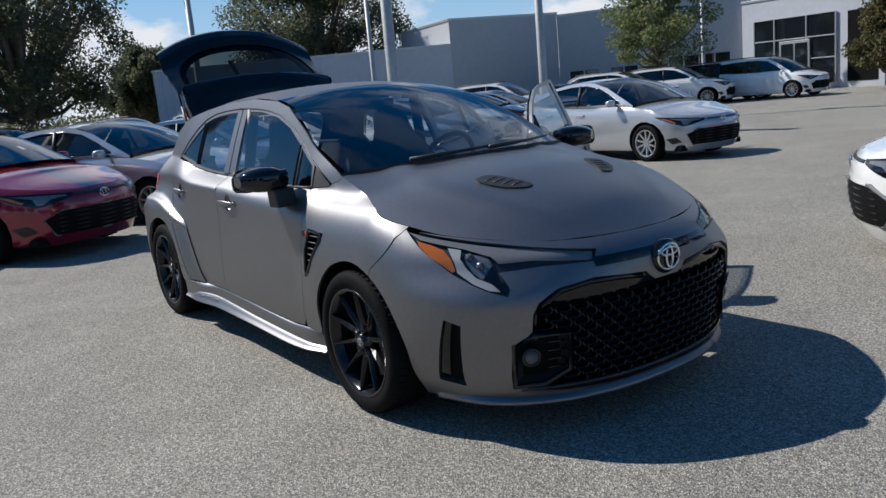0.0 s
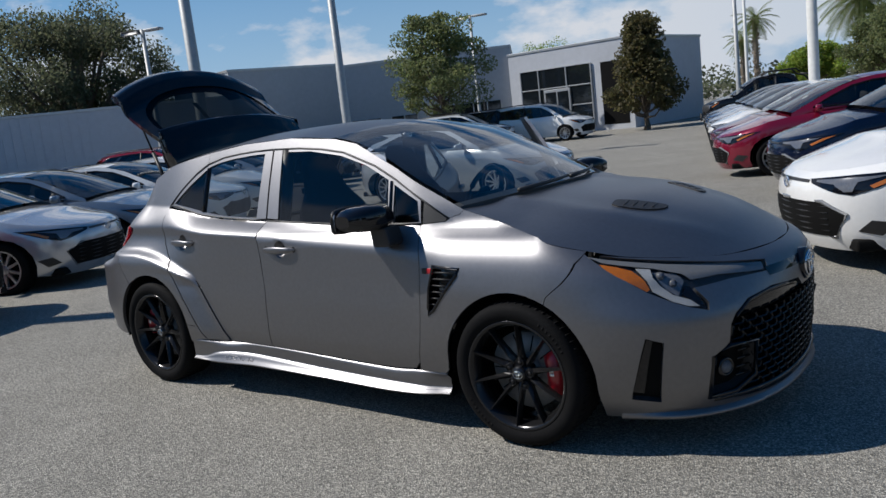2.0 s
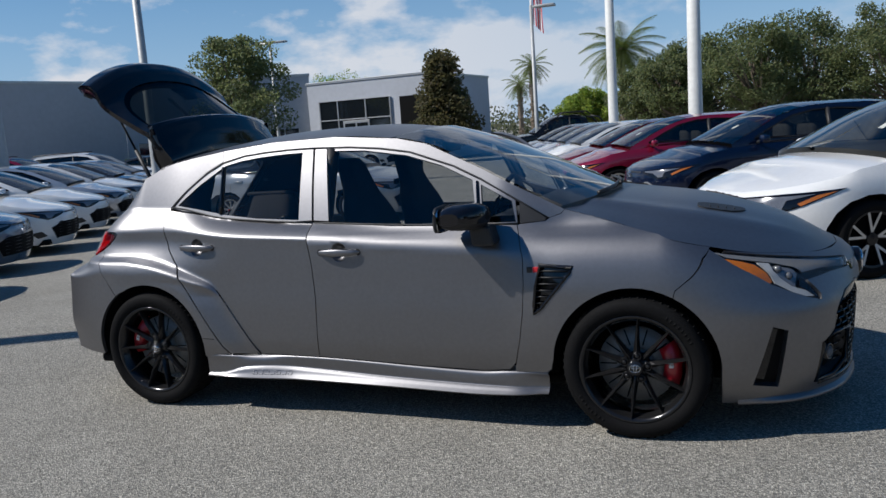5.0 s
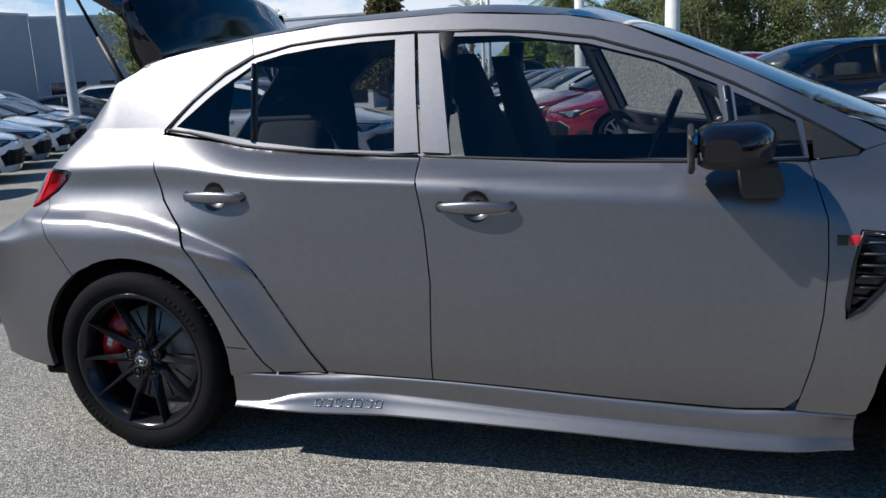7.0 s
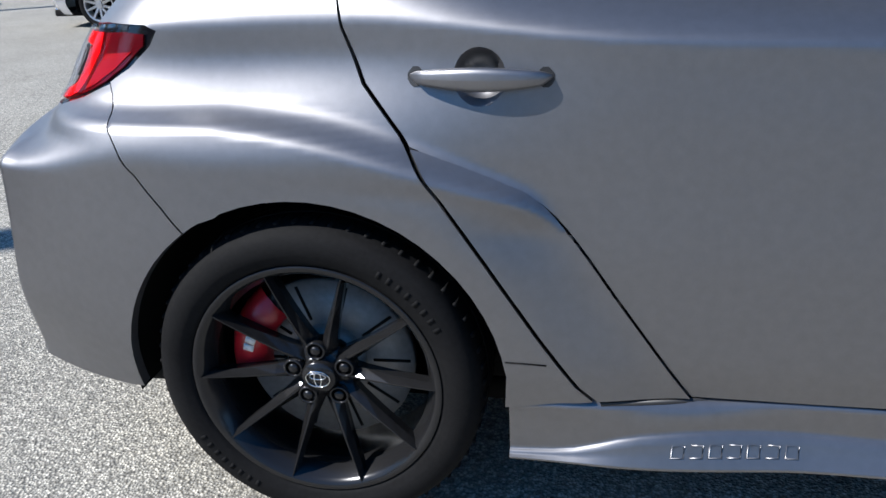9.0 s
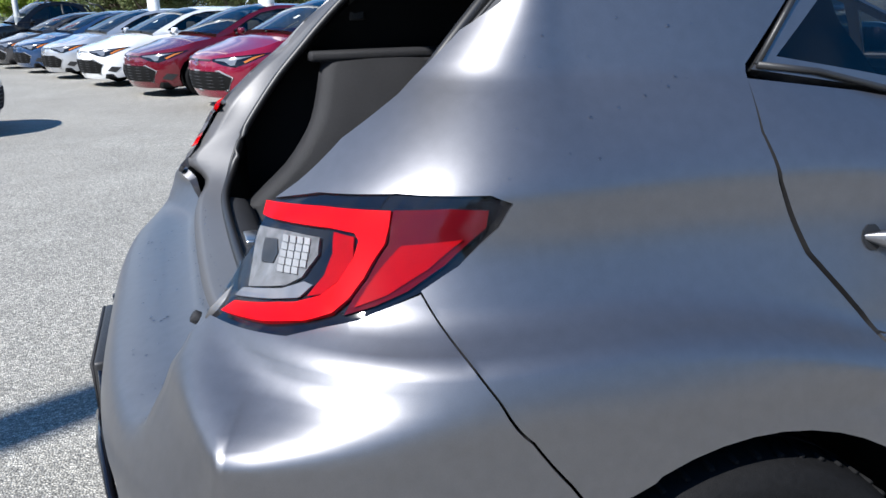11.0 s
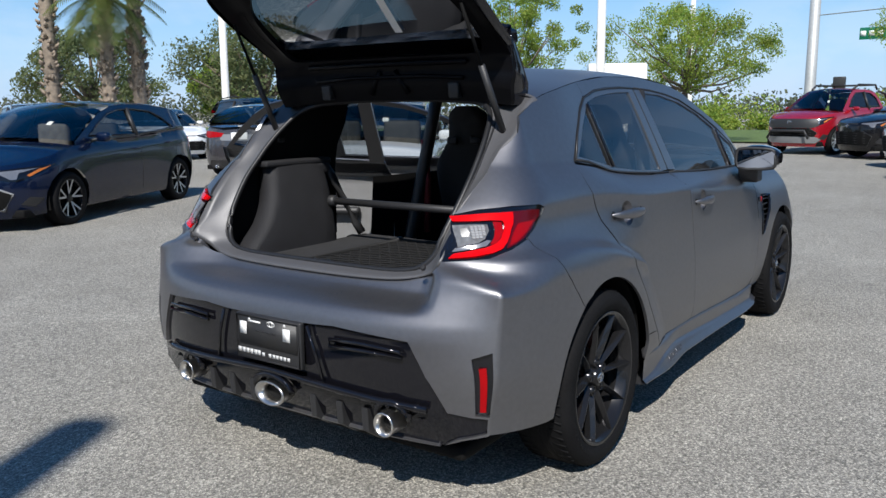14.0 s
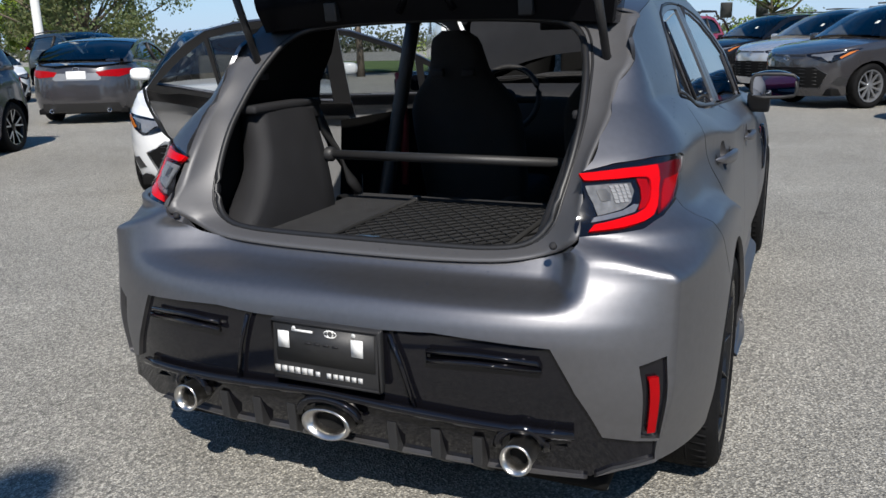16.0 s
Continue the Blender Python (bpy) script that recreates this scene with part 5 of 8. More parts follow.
def door_mirror(door):
    """Gloss cap over a darker lower shell, on a broad foot."""
    def shell(t, deg, grow=1.0):
        a = radians(deg)
        c, q = math.cos(a), math.sin(a)
        k = (math.sin(math.pi * min(1, 0.10 + t * 0.86)) ** 0.40) if t > 0.35 else (0.74 + 0.26 * ease(0, 0.35, t))
        hx, hz = 0.104 * k * grow, 0.066 * k * grow
        return Vector((1.915 - 0.05 * t + hx * math.copysign(abs(c) ** 0.65, c) * (1.10 if c > 0 else 0.82), -0.835 - 0.215 * t, 1.020 + hz * math.copysign(abs(q) ** 0.7, q) * (1.0 if q > 0 else 0.92)))

    def wrap(a0, a1, n, t0, t1, m, grow=1.0):
        bm = sheet(bmesh.new(), [[shell(t0 + (t1 - t0) * i / m, a0 + (a1 - a0) * j / n, grow) for j in range(n + 1)] for i in range(m + 1)])
        return face_out(bm, (1.90, -0.93, 1.02))

    bm = wrap(-18, 202, 16, 0, 1, 14)
    mm = part("door_mirror", bm, M_GLOSSBLACK, door, "gloss black door mirror")
    part("lower_shell", wrap(202, 342, 10, 0, 1, 14, 0.985), M_BLACK, mm)
    bm = bmesh.new()
    for t in (0.0, 1.0):
        ring = [bm.verts.new(shell(t, 360 * j / 24, 0.99)) for j in range(24)]
        bm.faces.new(ring)
    part("end_cap", bm, M_GLOSSBLACK, mm)
    part("mirror_foot", slab(bmesh.new(), [(1.915, 0.975), (2.015, 0.975), (2.035, 0.900), (2.028, 0.884), (1.936, 0.880), (1.925, 0.892)], "y", -0.925, -0.82, 0.012), M_BLACK, mm, smooth=False)
    bm = bmesh.new()
    ring = [(y, z) for y, z in rounded([(-0.842, 0.982), (-0.842, 1.052), (-0.860, 1.072), (-1.018, 1.070), (-1.038, 1.052), (-1.044, 0.988), (-1.028, 0.966), (-0.860, 0.960)], 1)]
    slab(bm, ring, "x", 1.794, 1.812)
    part("mirror_glass", bm, M_MIRROR, mm, smooth=False)
    part("mirror_rim", tube(bmesh.new(), [(1.798, y, z) for y, z in ring], 0.009, 6, closed=True), M_BLACK, mm)
    part("turn_signal", wrap(182, 212, 4, 0.58, 0.97, 6, 1.012), M_LAMPGREY, mm, "silver turn signal lens")
    return mm


door_mirror(door_f)
# window strips
for pts, d in (([(x, curve(x, BELT) + 0.009) for x in [0.10 + i * 0.0895 for i in range(11)]], door_r), ([(x, curve(x, BELT) + 0.009) for x in [1.015 + i * 0.109 for i in range(11)]], door_f)):
    bm = bmesh.new()
    tube(bm, [flank(x, z) + Vector((0, -0.002, 0)) for x, z in pts], 0.0050, 6)
    part("belt_strip", bm, M_BLACK, d)
for pts, d in (([(0.10, 1.100), *WIN_TOP[1:8]], hero), (WIN_TOP[7:], hero)):
    bm = bmesh.new()
    tube(bm, [flank(x, z - 0.004) + Vector((0, -0.001, 0)) for x, z in pts], 0.0048, 6)
    part("window_seal", bm, M_SEAL, d)
for x0, z0, x1, z1, d in ((0.3935, 1.30, 0.4225, 1.05, door_r), (1.893, 1.165, 1.920, 0.97, door_f)):
    bm = bmesh.new()
    tube(bm, [flank(x0 + (x1 - x0) * i / 4, z0 + (z1 - z0) * i / 4) + Vector((0, -0.001, 0)) for i in range(5)], 0.0085, 6)
    part("divider_bar", bm, M_GLOSSBLACK, d)
# dark inner body behind the panel gaps
bm = bmesh.new()
sheet(bm, [[flank(x, z) + Vector((0, 0.032, 0)) for z in [0.32 + 0.06 * k for k in range(11)]] for x in [0.80 + 0.1 * i for i in range(14)]])
inner = part("inner_panel", bm, M_DARK, hero)
mirrored(inner)


# ---- hatch opening, tailgate and cabin ----
OUTER = [(-0.604, 0.0, 0.718), (-0.604, 0.25, 0.720), (-0.600, 0.43, 0.729), (-0.598, 0.545, 0.755), (-0.594, 0.608, 0.803), (-0.562, 0.625, 0.860), (-0.500, 0.620, 0.950), (-0.413, 0.613, 1.022), (-0.342, 0.616, 1.074), (-0.26, 0.628, 1.148), (-0.19, 0.645, 1.20), (-0.08, 0.632, 1.29), (-0.02, 0.60, 1.325), (0.005, 0.48, 1.350), (0.015, 0.25, 1.365), (0.02, 0.0, 1.370)]
INNER = [(-0.520, 0.0, 0.742), (-0.518, 0.22, 0.742), (-0.512, 0.37, 0.745), (-0.498, 0.458, 0.760), (-0.474, 0.506, 0.803), (-0.446, 0.525, 0.872), (-0.395, 0.538, 0.945), (-0.340, 0.543, 1.015), (-0.285, 0.540, 1.075), (-0.225, 0.532, 1.140), (-0.165, 0.517, 1.200), (-0.100, 0.490, 1.260), (-0.055, 0.440, 1.296), (-0.030, 0.36, 1.310), (-0.018, 0.18, 1.320), (-0.014, 0.0, 1.322)]
OUTER = [(x, y, z) if k > 12 else (flank(uy(-y, z, False), z).x - 0.010 + 0.014 * (k == 4), y, z + 0.003) if k < 5 else (x + 0.016, -flank(ux(x + 0.010, z), z).y - 0.016, z) if k < 7 else (x + 0.006, -flank(ux(x + 0.002, z), z).y - 0.004, z) for k, (x, y, z) in enumerate(OUTER)]


def ring_of(pts):
    return [Vector(p) for p in pts] + [Vector((p[0], -p[1], p[2])) for p in pts[-2:0:-1]]


def fine(pts, n=4):
    out = []
    k = len(pts)
    for i in range(k):
        a, b, c, d = pts[i - 1], pts[i], pts[(i + 1) % k], pts[(i + 2) % k]
        for j in range(n):
            t = j / n
            out.append(0.5 * ((2 * b) + (c - a) * t + (2 * a - 5 * b + 4 * c - d) * t * t + (3 * b - a - 3 * c + d) * t ** 3))
    return out


o_ring, i_ring = fine(ring_of(OUTER)), fine(ring_of(INNER))
low_of = [ease(0.90, 0.76, o.z) for o in o_ring]
lip_ring = [o + Vector((0.022, 0, -0.006)) for o in o_ring]
swell_ring = [o.lerp(i, 0.22) + Vector((0.010 * (1 - f), 0, 0.004 * f)) for o, i, f in zip(o_ring, i_ring, low_of)]
step_ring = [o.lerp(i, 0.55) + Vector((0.022 * (1 - f), 0, 0.002 * f)) for o, i, f in zip(o_ring, i_ring, low_of)]
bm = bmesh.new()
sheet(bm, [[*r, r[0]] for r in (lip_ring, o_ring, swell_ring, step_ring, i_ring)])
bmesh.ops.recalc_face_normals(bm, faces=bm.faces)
# flange wears the darkened body paint, standing in for shade under the lid
flange = part("hatch_flange", bm, M_PAINTSHADE, hero)
part("water_channel", tube(bmesh.new(), [q.lerp(i, 0.72) for q, i in zip(step_ring, i_ring)], 0.004, 6, closed=True), M_SEAL, flange)
bm = bmesh.new()
tube(bm, [p + Vector((-0.006, 0, 0)) for p in i_ring], 0.010, 8, closed=True)
part("hatch_seal", bm, M_SEAL, hero, "black rubber seal round the hatch opening")
for s in (-1, 1):
    bm = bmesh.new()
    lathe(bm, [(0.009, 0.006), (0.009, -0.002), (0.006, -0.004), (0.0005, -0.004)], 16, "x", Matrix.Translation((flank(uy(-0.56, 0.79, False), 0.79).x + 0.004, s * 0.556, 0.790)) @ Matrix.Rotation(0.6, 4, "Y"))
    part("rubber_stop", bm, M_TRIM, hero)

# cargo bay
bm = bmesh.new()
floor_poly = [(-0.545, -0.36), (-0.545, 0.36), (-0.52, 0.44), (-0.40, 0.47), (0.30, 0.47), (0.30, -0.47), (-0.40, -0.47), (-0.52, -0.44)]
slab(bm, floor_poly, "z", 0.66, 0.700, 0.006)
part("cargo_floor", bm, M_CARPET, hero, "black cargo floor carpet", smooth=False)
bm = bmesh.new()
sheet(bm, [[(x, y, z) for y in (-0.40, -0.2, 0, 0.2, 0.40)] for x, z in ((-0.515, 0.736), (-0.505, 0.738), (-0.470, 0.730), (-0.450, 0.701))])
part("load_sill", bm, M_TRIM, hero)
bm = bmesh.new()
box(bm, -0.505, -0.475, -0.04, 0.04, 0.728, 0.744, 0.005)
part("latch_striker", bm, M_STEEL, hero)
for s in (-1, 1):
    bm = bmesh.new()
    rows = []
    for j in range(13):
        f = j / 12
        z = 0.695 + 0.355 * f
        edge = curve(f, [(0.0, -0.47), (0.12, -0.415), (0.3, -0.345), (0.6, -0.275), (1.0, -0.235)])
        y = 0.435 + 0.075 * f ** 1.6
        rows.append([(edge + 0.05, s * 0.585, z), (edge + 0.012, s * (y + 0.10), z), (edge, s * (y + 0.045), z), (edge + 0.006, s * (y + 0.016), z), (edge + 0.025, s * (y + 0.003), z), *[(edge + 0.04 + (0.06 - edge - 0.04) * k / 6, s * (y - 0.004 * math.sin(math.pi * k / 6)), z) for k in range(7)], (0.09, s * (y + 0.02), z), (0.12, s * (y + 0.09), z)])
    sheet(bm, rows)
    bmesh.ops.recalc_face_normals(bm, faces=bm.faces)
    part("side_trim", bm, M_TRIM, hero, "dark grey moulded side trim")
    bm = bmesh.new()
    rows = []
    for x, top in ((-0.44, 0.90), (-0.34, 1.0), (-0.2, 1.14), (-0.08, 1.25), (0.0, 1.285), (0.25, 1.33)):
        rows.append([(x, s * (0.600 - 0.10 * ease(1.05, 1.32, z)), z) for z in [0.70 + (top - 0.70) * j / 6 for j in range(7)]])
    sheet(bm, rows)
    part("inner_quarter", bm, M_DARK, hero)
    bm = bmesh.new()
    box(bm, -0.27, 0.125, s * 0.545 - 0.040, s * 0.545 + 0.040, 1.045, 1.072, 0.010)
    box(bm, -0.06, 0.115, s * 0.535 - 0.030, s * 0.535 + 0.030, 1.000, 1.050, 0.012)
    rail = part("shelf_rail", bm, M_TRIM, hero)
    bm = bmesh.new()
    lathe(bm, [(0.014, 0), (0.014, 0.012), (0.0005, 0.014)], 12, "x", Matrix.Translation((0.12, s * 0.535, 1.058)) @ Matrix.Rotation(math.pi, 4, "Z"))
    part("shelf_peg", bm, M_STEEL, rail)
    bm = bmesh.new()
    tube(bm, [(0.11, s * 0.535, 1.04), (0.16, s * 0.53, 0.97), (0.19, s * 0.50, 0.87), (0.24, s * 0.47, 0.76), (0.26, s * 0.45, 0.71)], 0.020, 8)
    part("seat_bracket", bm, M_BLACK, hero)
    bm = bmesh.new()
    lathe(bm, [(0.026, 0), (0.026, 0.02), (0.018, 0.03), (0.0005, 0.03)], 16, "y", Matrix.Translation((0.06, s * 0.455, 0.88)) @ Matrix.Diagonal((1, -s, 1, 1)))
    part("brace_mount", bm, M_BLACK, hero)
bm = bmesh.new()
tube(bm, [(0.06, -0.455, 0.88), (0.06, 0.455, 0.88)], 0.016, 14)
part("strut_brace", bm, M_BLACK, hero, "black cross brace behind the seats")
bm = bmesh.new()
for i, y in enumerate([-0.33 + j * 0.026 for j in range(20)]):
    pts = []
    for k in range(23):
        x = -0.50 + k * 0.031
        pts.append((x, y + (0.0115 if (k + i) % 2 else -0.0115), 0.7045 + 0.001 * (k % 2)))
    tube(bm, pts, 0.0026, 4)
tube(bm, [(-0.52, -0.35, 0.706), (-0.52, 0.18, 0.706), (0.20, 0.18, 0.706), (0.20, -0.35, 0.706)], 0.009, 6, closed=True)
net = part("cargo_net", bm, M_NET, hero, "black elastic cargo net lying on the floor")
for x, y in ((-0.52, -0.35), (-0.52, 0.18), (0.20, 0.18), (0.20, -0.35)):
    bm = bmesh.new()
    box(bm, x - 0.02, x + 0.02, y - 0.012, y + 0.012, 0.700, 0.718, 0.004)
    part("net_hook", bm, M_BLACK, net)
bm = bmesh.new()
tube(bm, [(-0.545, -0.12, 0.704), (-0.45, -0.13, 0.703), (-0.3, -0.30, 0.703), (-0.05, -0.43, 0.703)], 0.004, 5)
part("floor_seam", bm, M_DARK, hero)

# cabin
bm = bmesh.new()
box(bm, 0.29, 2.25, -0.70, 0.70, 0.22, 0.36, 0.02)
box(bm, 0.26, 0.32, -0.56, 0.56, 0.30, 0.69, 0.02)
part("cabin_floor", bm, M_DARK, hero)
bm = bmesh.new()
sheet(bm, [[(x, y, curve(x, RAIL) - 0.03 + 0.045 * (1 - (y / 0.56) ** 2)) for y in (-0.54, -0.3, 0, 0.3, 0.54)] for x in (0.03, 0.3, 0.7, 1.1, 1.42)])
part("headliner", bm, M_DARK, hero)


def seat(y):
    bm = bmesh.new()
    rows = []
    for t in range(25):
        f = t / 24
        z = 0.50 + 0.80 * f
        x = 1.30 - 0.26 * f
        w = curve(z, [(0.50, 0.265), (0.80, 0.275), (0.92, 0.272), (0.99, 0.250), (1.06, 0.195), (1.12, 0.145), (1.18, 0.128), (1.25, 0.112), (1.285, 0.085), (1.30, 0.05)])
        d = 0.075 - 0.025 * f
        ring = []
        for j in range(20):
            a = 2 * math.pi * j / 20
            c, s2 = math.cos(a), math.sin(a)
            ring.append((x + d * math.copysign(abs(c) ** 0.6, c), y + w * math.copysign(abs(s2) ** 0.55, s2), z))
        rows.append([*ring, ring[0]])
    sheet(bm, rows)
    bm.faces.new([bm.verts.new(p) for p in rows[-1][:-1]])
    bmesh.ops.recalc_face_normals(bm, faces=bm.faces)
    ob = part("seat", bm, M_SEAT, hero, "black bucket seat with shoulder openings")
    bm = bmesh.new()
    box(bm, 1.22, 1.78, y - 0.25, y + 0.25, 0.42, 0.56, 0.05)
    part("seat_cushion", bm, M_SEAT, ob)
    for k in (-1, 1):
        bm = bmesh.new()
        box(bm, 1.005, 1.03, y + k * 0.075 - 0.032, y + k * 0.075 + 0.032, 1.10, 1.135, 0.008)
        part("shoulder_slot", bm, M_TRIM, ob)


seat(-0.37)
seat(0.37)
bm = bmesh.new()
tube(bm, [(1.02, 0.64, 1.12), (1.02, 0.62, 0.9), (1.04, 0.64, 0.6)], 0.02, 6)
part("seat_belt", bm, M_BELT, hero)
for s in (-1, 1):
    bm = bmesh.new()
    tube(bm, [(0.94 + 0.02 * i, s * (0.575 + 0.028 * (6 - i)), 1.36 - 0.17 * (6 - i)) for i in range(6, -1, -1)], 0.035, 8)
    part("centre_pillar", bm, M_BLACK, hero)
bm = bmesh.new()
sheet(bm, [[(x, y, z) for y in (-0.68, -0.4, -0.1, 0.2, 0.45, 0.68)] for x, z in ((2.32, 1.00), (2.15, 1.0), (1.95, 0.99), (1.86, 0.93), (1.84, 0.70), (1.95, 0.45))])
part("dashboard", bm, M_BLACK, hero)
bm = bmesh.new()
mw = Matrix.Translation((1.70, 0.36, 0.95)) @ Matrix.Rotation(radians(-68), 4, "Y")
tube(bm, [mw @ Vector((0.18 * math.cos(t), 0.18 * math.sin(t), 0)) for t in [2 * math.pi * i / 28 for i in range(28)]], 0.016, 8, closed=True)
tube(bm, [mw @ Vector((0, -0.17, 0)), mw @ Vector((0, 0.17, 0))], 0.02, 6)
lathe(bm, [(0.06, 0.0), (0.055, 0.02), (0.0005, 0.03)], 16, "z", mw)
part("steering_wheel", bm, M_BLACK, hero)
bm = bmesh.new()
box(bm, 1.50, 1.53, -0.12, 0.12, 1.295, 1.355, 0.012)
part("rear_view_mirror", bm, M_BLACK, hero)

# left side: doors stand open
for d_ob, hinge, turn in ((door_f, (2.09, 0.85), -57), (door_r, (1.035, 0.86), -62)):
    o = mirrored(d_ob)
    o["label"] = "open far-side door with dark inner frame"
    h = Matrix.Translation((*hinge, 0))
    o.matrix_basis = h @ Matrix.Rotation(radians(turn), 4, "Z") @ h.inverted()
    poly, frame_poly, glz = (front_door, frame_f, [GF, GQ]) if d_ob is door_f else (rear_door, frame_r, [GR, GD])
    bm = skin(poly, flank, 0.05, lift=-0.055, gap=0.02)
    bm.transform(Matrix.Diagonal((1, -1, 1, 1)))
    tr = part("door_trim", bm, M_DOORTRIM, o, "grey moulded inner door trim")
    bm = skin(frame_poly, flank, 0.05, holes=glz, lift=-0.035)
    bm.transform(Matrix.Diagonal((1, -1, 1, 1)))
    part("inner_frame", bm, M_BLACK, o)
    cx, cz = (1.62, 0.80) if d_ob is door_f else (0.62, 0.82)
    y = wide(cx, cz) - 0.055
    bm = bmesh.new()
    box(bm, cx - 0.085, cx + 0.085, y - 0.012, y + 0.01, cz - 0.028, cz + 0.028, 0.01)
    pull = part("pull_handle", bm, M_BLACK, tr)
    bm = bmesh.new()
    tube(bm, [(cx - 0.07, y - 0.018, cz), (cx + 0.02, y - 0.02, cz)], 0.008, 6)
    part("lever", bm, M_CHROME, pull)
    bm = bmesh.new()
    box(bm, cx - 0.25, cx + 0.22, y - 0.05, y + 0.01, cz - 0.13, cz - 0.085, 0.02)
    part("armrest", bm, M_BLACK, tr)
    bm = bmesh.new()
    edge = [p for p in (MID_EDGE if d_ob is door_f else REAR_EDGE)]
    sheet(bm, [[Vector((p.x, -p.y - q, p.z)) for q in (0.004, 0.055)] for p in [flank(x, z) for x, z in edge]])
    part("door_edge", bm, M_PAINT, o)

# mirror the rest of the right flank
for ob in [o for o in hero.children if o.name.split(".")[0] in ("front_wing", "rear_quarter", "roof_rail", "corner_trim", "window_seal")]:
    mirrored(ob)

# tailgate, modelled shut and swung up on its hinge
TG = [(0.02, 1.352), (-0.08, 1.362), (-0.18, 1.350), (-0.285, 1.318), (-0.292, 1.300), (-0.215, 1.262), (-0.28, 1.205), (-0.37, 1.13), (-0.465, 1.05), (-0.56, 0.975), (-0.645, 0.945), (-0.70, 0.90), (-0.72, 0.83), (-0.715, 0.76), (-0.70, 0.71)]
WID = [(0, 0.575), (2, 0.590), (3, 0.580), (5, 0.590), (7, 0.600), (8, 0.605), (9, 0.610), (11, 0.600), (12, 0.590), (13, 0.555), (14, 0.46)]


def gate(s, v):
    """The outer skin of the shut tailgate; s counts along its profile, v across."""
    i = min(int(max(s, 0)), len(TG) - 2)
    f = s - i
    x, z = TG[i][0] + (TG[i + 1][0] - TG[i][0]) * f, TG[i][1] + (TG[i + 1][1] - TG[i][1]) * f
    w = curve(s, WID)
    bow = abs(v) ** 2.3
    return Vector((x + (0.02 + 0.135 * ease(4, 10, s)) * bow + 0.05 * bow * ease(5, 3, s) * ease(0, 2, s), -w * v, z - 0.012 * bow - 0.045 * bow * ease(5.5, 4.0, s) * ease(0.5, 2.5, s)))


GATE_GLASS = rounded([(5.3, -0.86), (7.2, -0.90), (8.7, -0.80), (9.15, -0.45), (9.15, 0.45), (8.7, 0.80), (7.2, 0.90), (5.3, 0.86)], 2)
HINGE = Matrix.Translation((0.0, 0, 1.335)) @ Matrix.Rotation(radians(83), 4, "Y") @ Matrix.Translation((0.0, 0, -1.335))
n_s = len(TG) - 1
bm = skin([(0, -1), (n_s - 0.02, -1), (n_s - 0.02, 1), (0, 1)], gate, (0.25, 0.08), holes=[GATE_GLASS], hem=0.03)
gate_ob = part("tailgate", bm, M_GLOSSBLACK, hero, "raised tailgate with dark glass and black inner trim")
gate_ob.matrix_basis = HINGE
part("rear_glass", skin(shrink(GATE_GLASS, -0.05), gate, (0.5, 0.1), lift=-0.008), M_GLASS_GATE, gate_ob)


part("window_sticker", skin([(5.7, 0.17), (7.9, 0.17), (7.9, 0.23), (5.7, 0.23)], gate, (0.3, 0.05), lift=-0.016), M_WHITE, gate_ob, "white paper window sticker")
TI = [(0.01, 1.282), (-0.06, 1.262), (-0.11, 1.266), (-0.170, 1.242), (-0.245, 1.182), (-0.34, 1.103), (-0.435, 1.025), (-0.53, 0.950), (-0.61, 0.890), (-0.645, 0.83), (-0.655, 0.77), (-0.65, 0.72)]
TI_W = [(0, 0.575), (2, 0.595), (5, 0.585), (7, 0.585), (9, 0.575), (10, 0.54), (11, 0.44)]


def inner_gate(s, v):
    """The inner face of the tailgate."""
    i = min(int(max(s, 0)), len(TI) - 2)
    f = s - i
    x, z = TI[i][0] + (TI[i + 1][0] - TI[i][0]) * f, TI[i][1] + (TI[i + 1][1] - TI[i][1]) * f
    bow = abs(v) ** 2.5
    return Vector((x + 0.135 * bow * ease(2, 8, s) + 0.02 * bow, -curve(s, TI_W) * v, z - 0.012 * bow - 0.03 * bow * ease(3.5, 1.5, s) + 0.02 * ease(0.80, 0.88, abs(v)) * ease(2.5, 4, s)))


bm = skin([(0.0, -0.99), (10.95, -0.99), (10.95, 0.99), (0.0, 0.99)], inner_gate, (0.25, 0.06), holes=[rounded([(2.8, -0.74), (3.6, -0.84), (5.4, -0.84), (6.6, -0.72), (7.0, -0.40), (7.0, 0.40), (6.6, 0.72), (5.4, 0.84), (3.6, 0.84), (2.8, 0.74)], 2)], hem=0.02, flip=True)
trim_ob = part("inner_trim", bm, M_GATETRIM, gate_ob, "black plastic inner tailgate trim")
for line, r in ((((1.5, -0.62), (1.6, -0.3), (1.6, 0.3), (1.5, 0.62)), 0.008), (((2.6, -0.66), (2.5, 0), (2.6, 0.66)), 0.010), (((7.6, -0.7), (7.9, 0), (7.6, 0.7)), 0.014)):
    bm = bmesh.new()
    tube(bm, [inner_gate(s, v) + Vector((0.006, 0, -0.006)) for s, v in line], r, 6)
    part("trim_rib", bm, M_GATETRIM, trim_ob)
for v in (-0.16, 0.16):
    bm = bmesh.new()
    p, q = inner_gate(0.4, v), inner_gate(1.9, v * 0.4)
    tube(bm, [p + Vector((0, 0, -0.004)), q + Vector((0, 0, -0.004))], 0.012, 6)
    part("brace_rib", bm, M_GATETRIM, trim_ob)
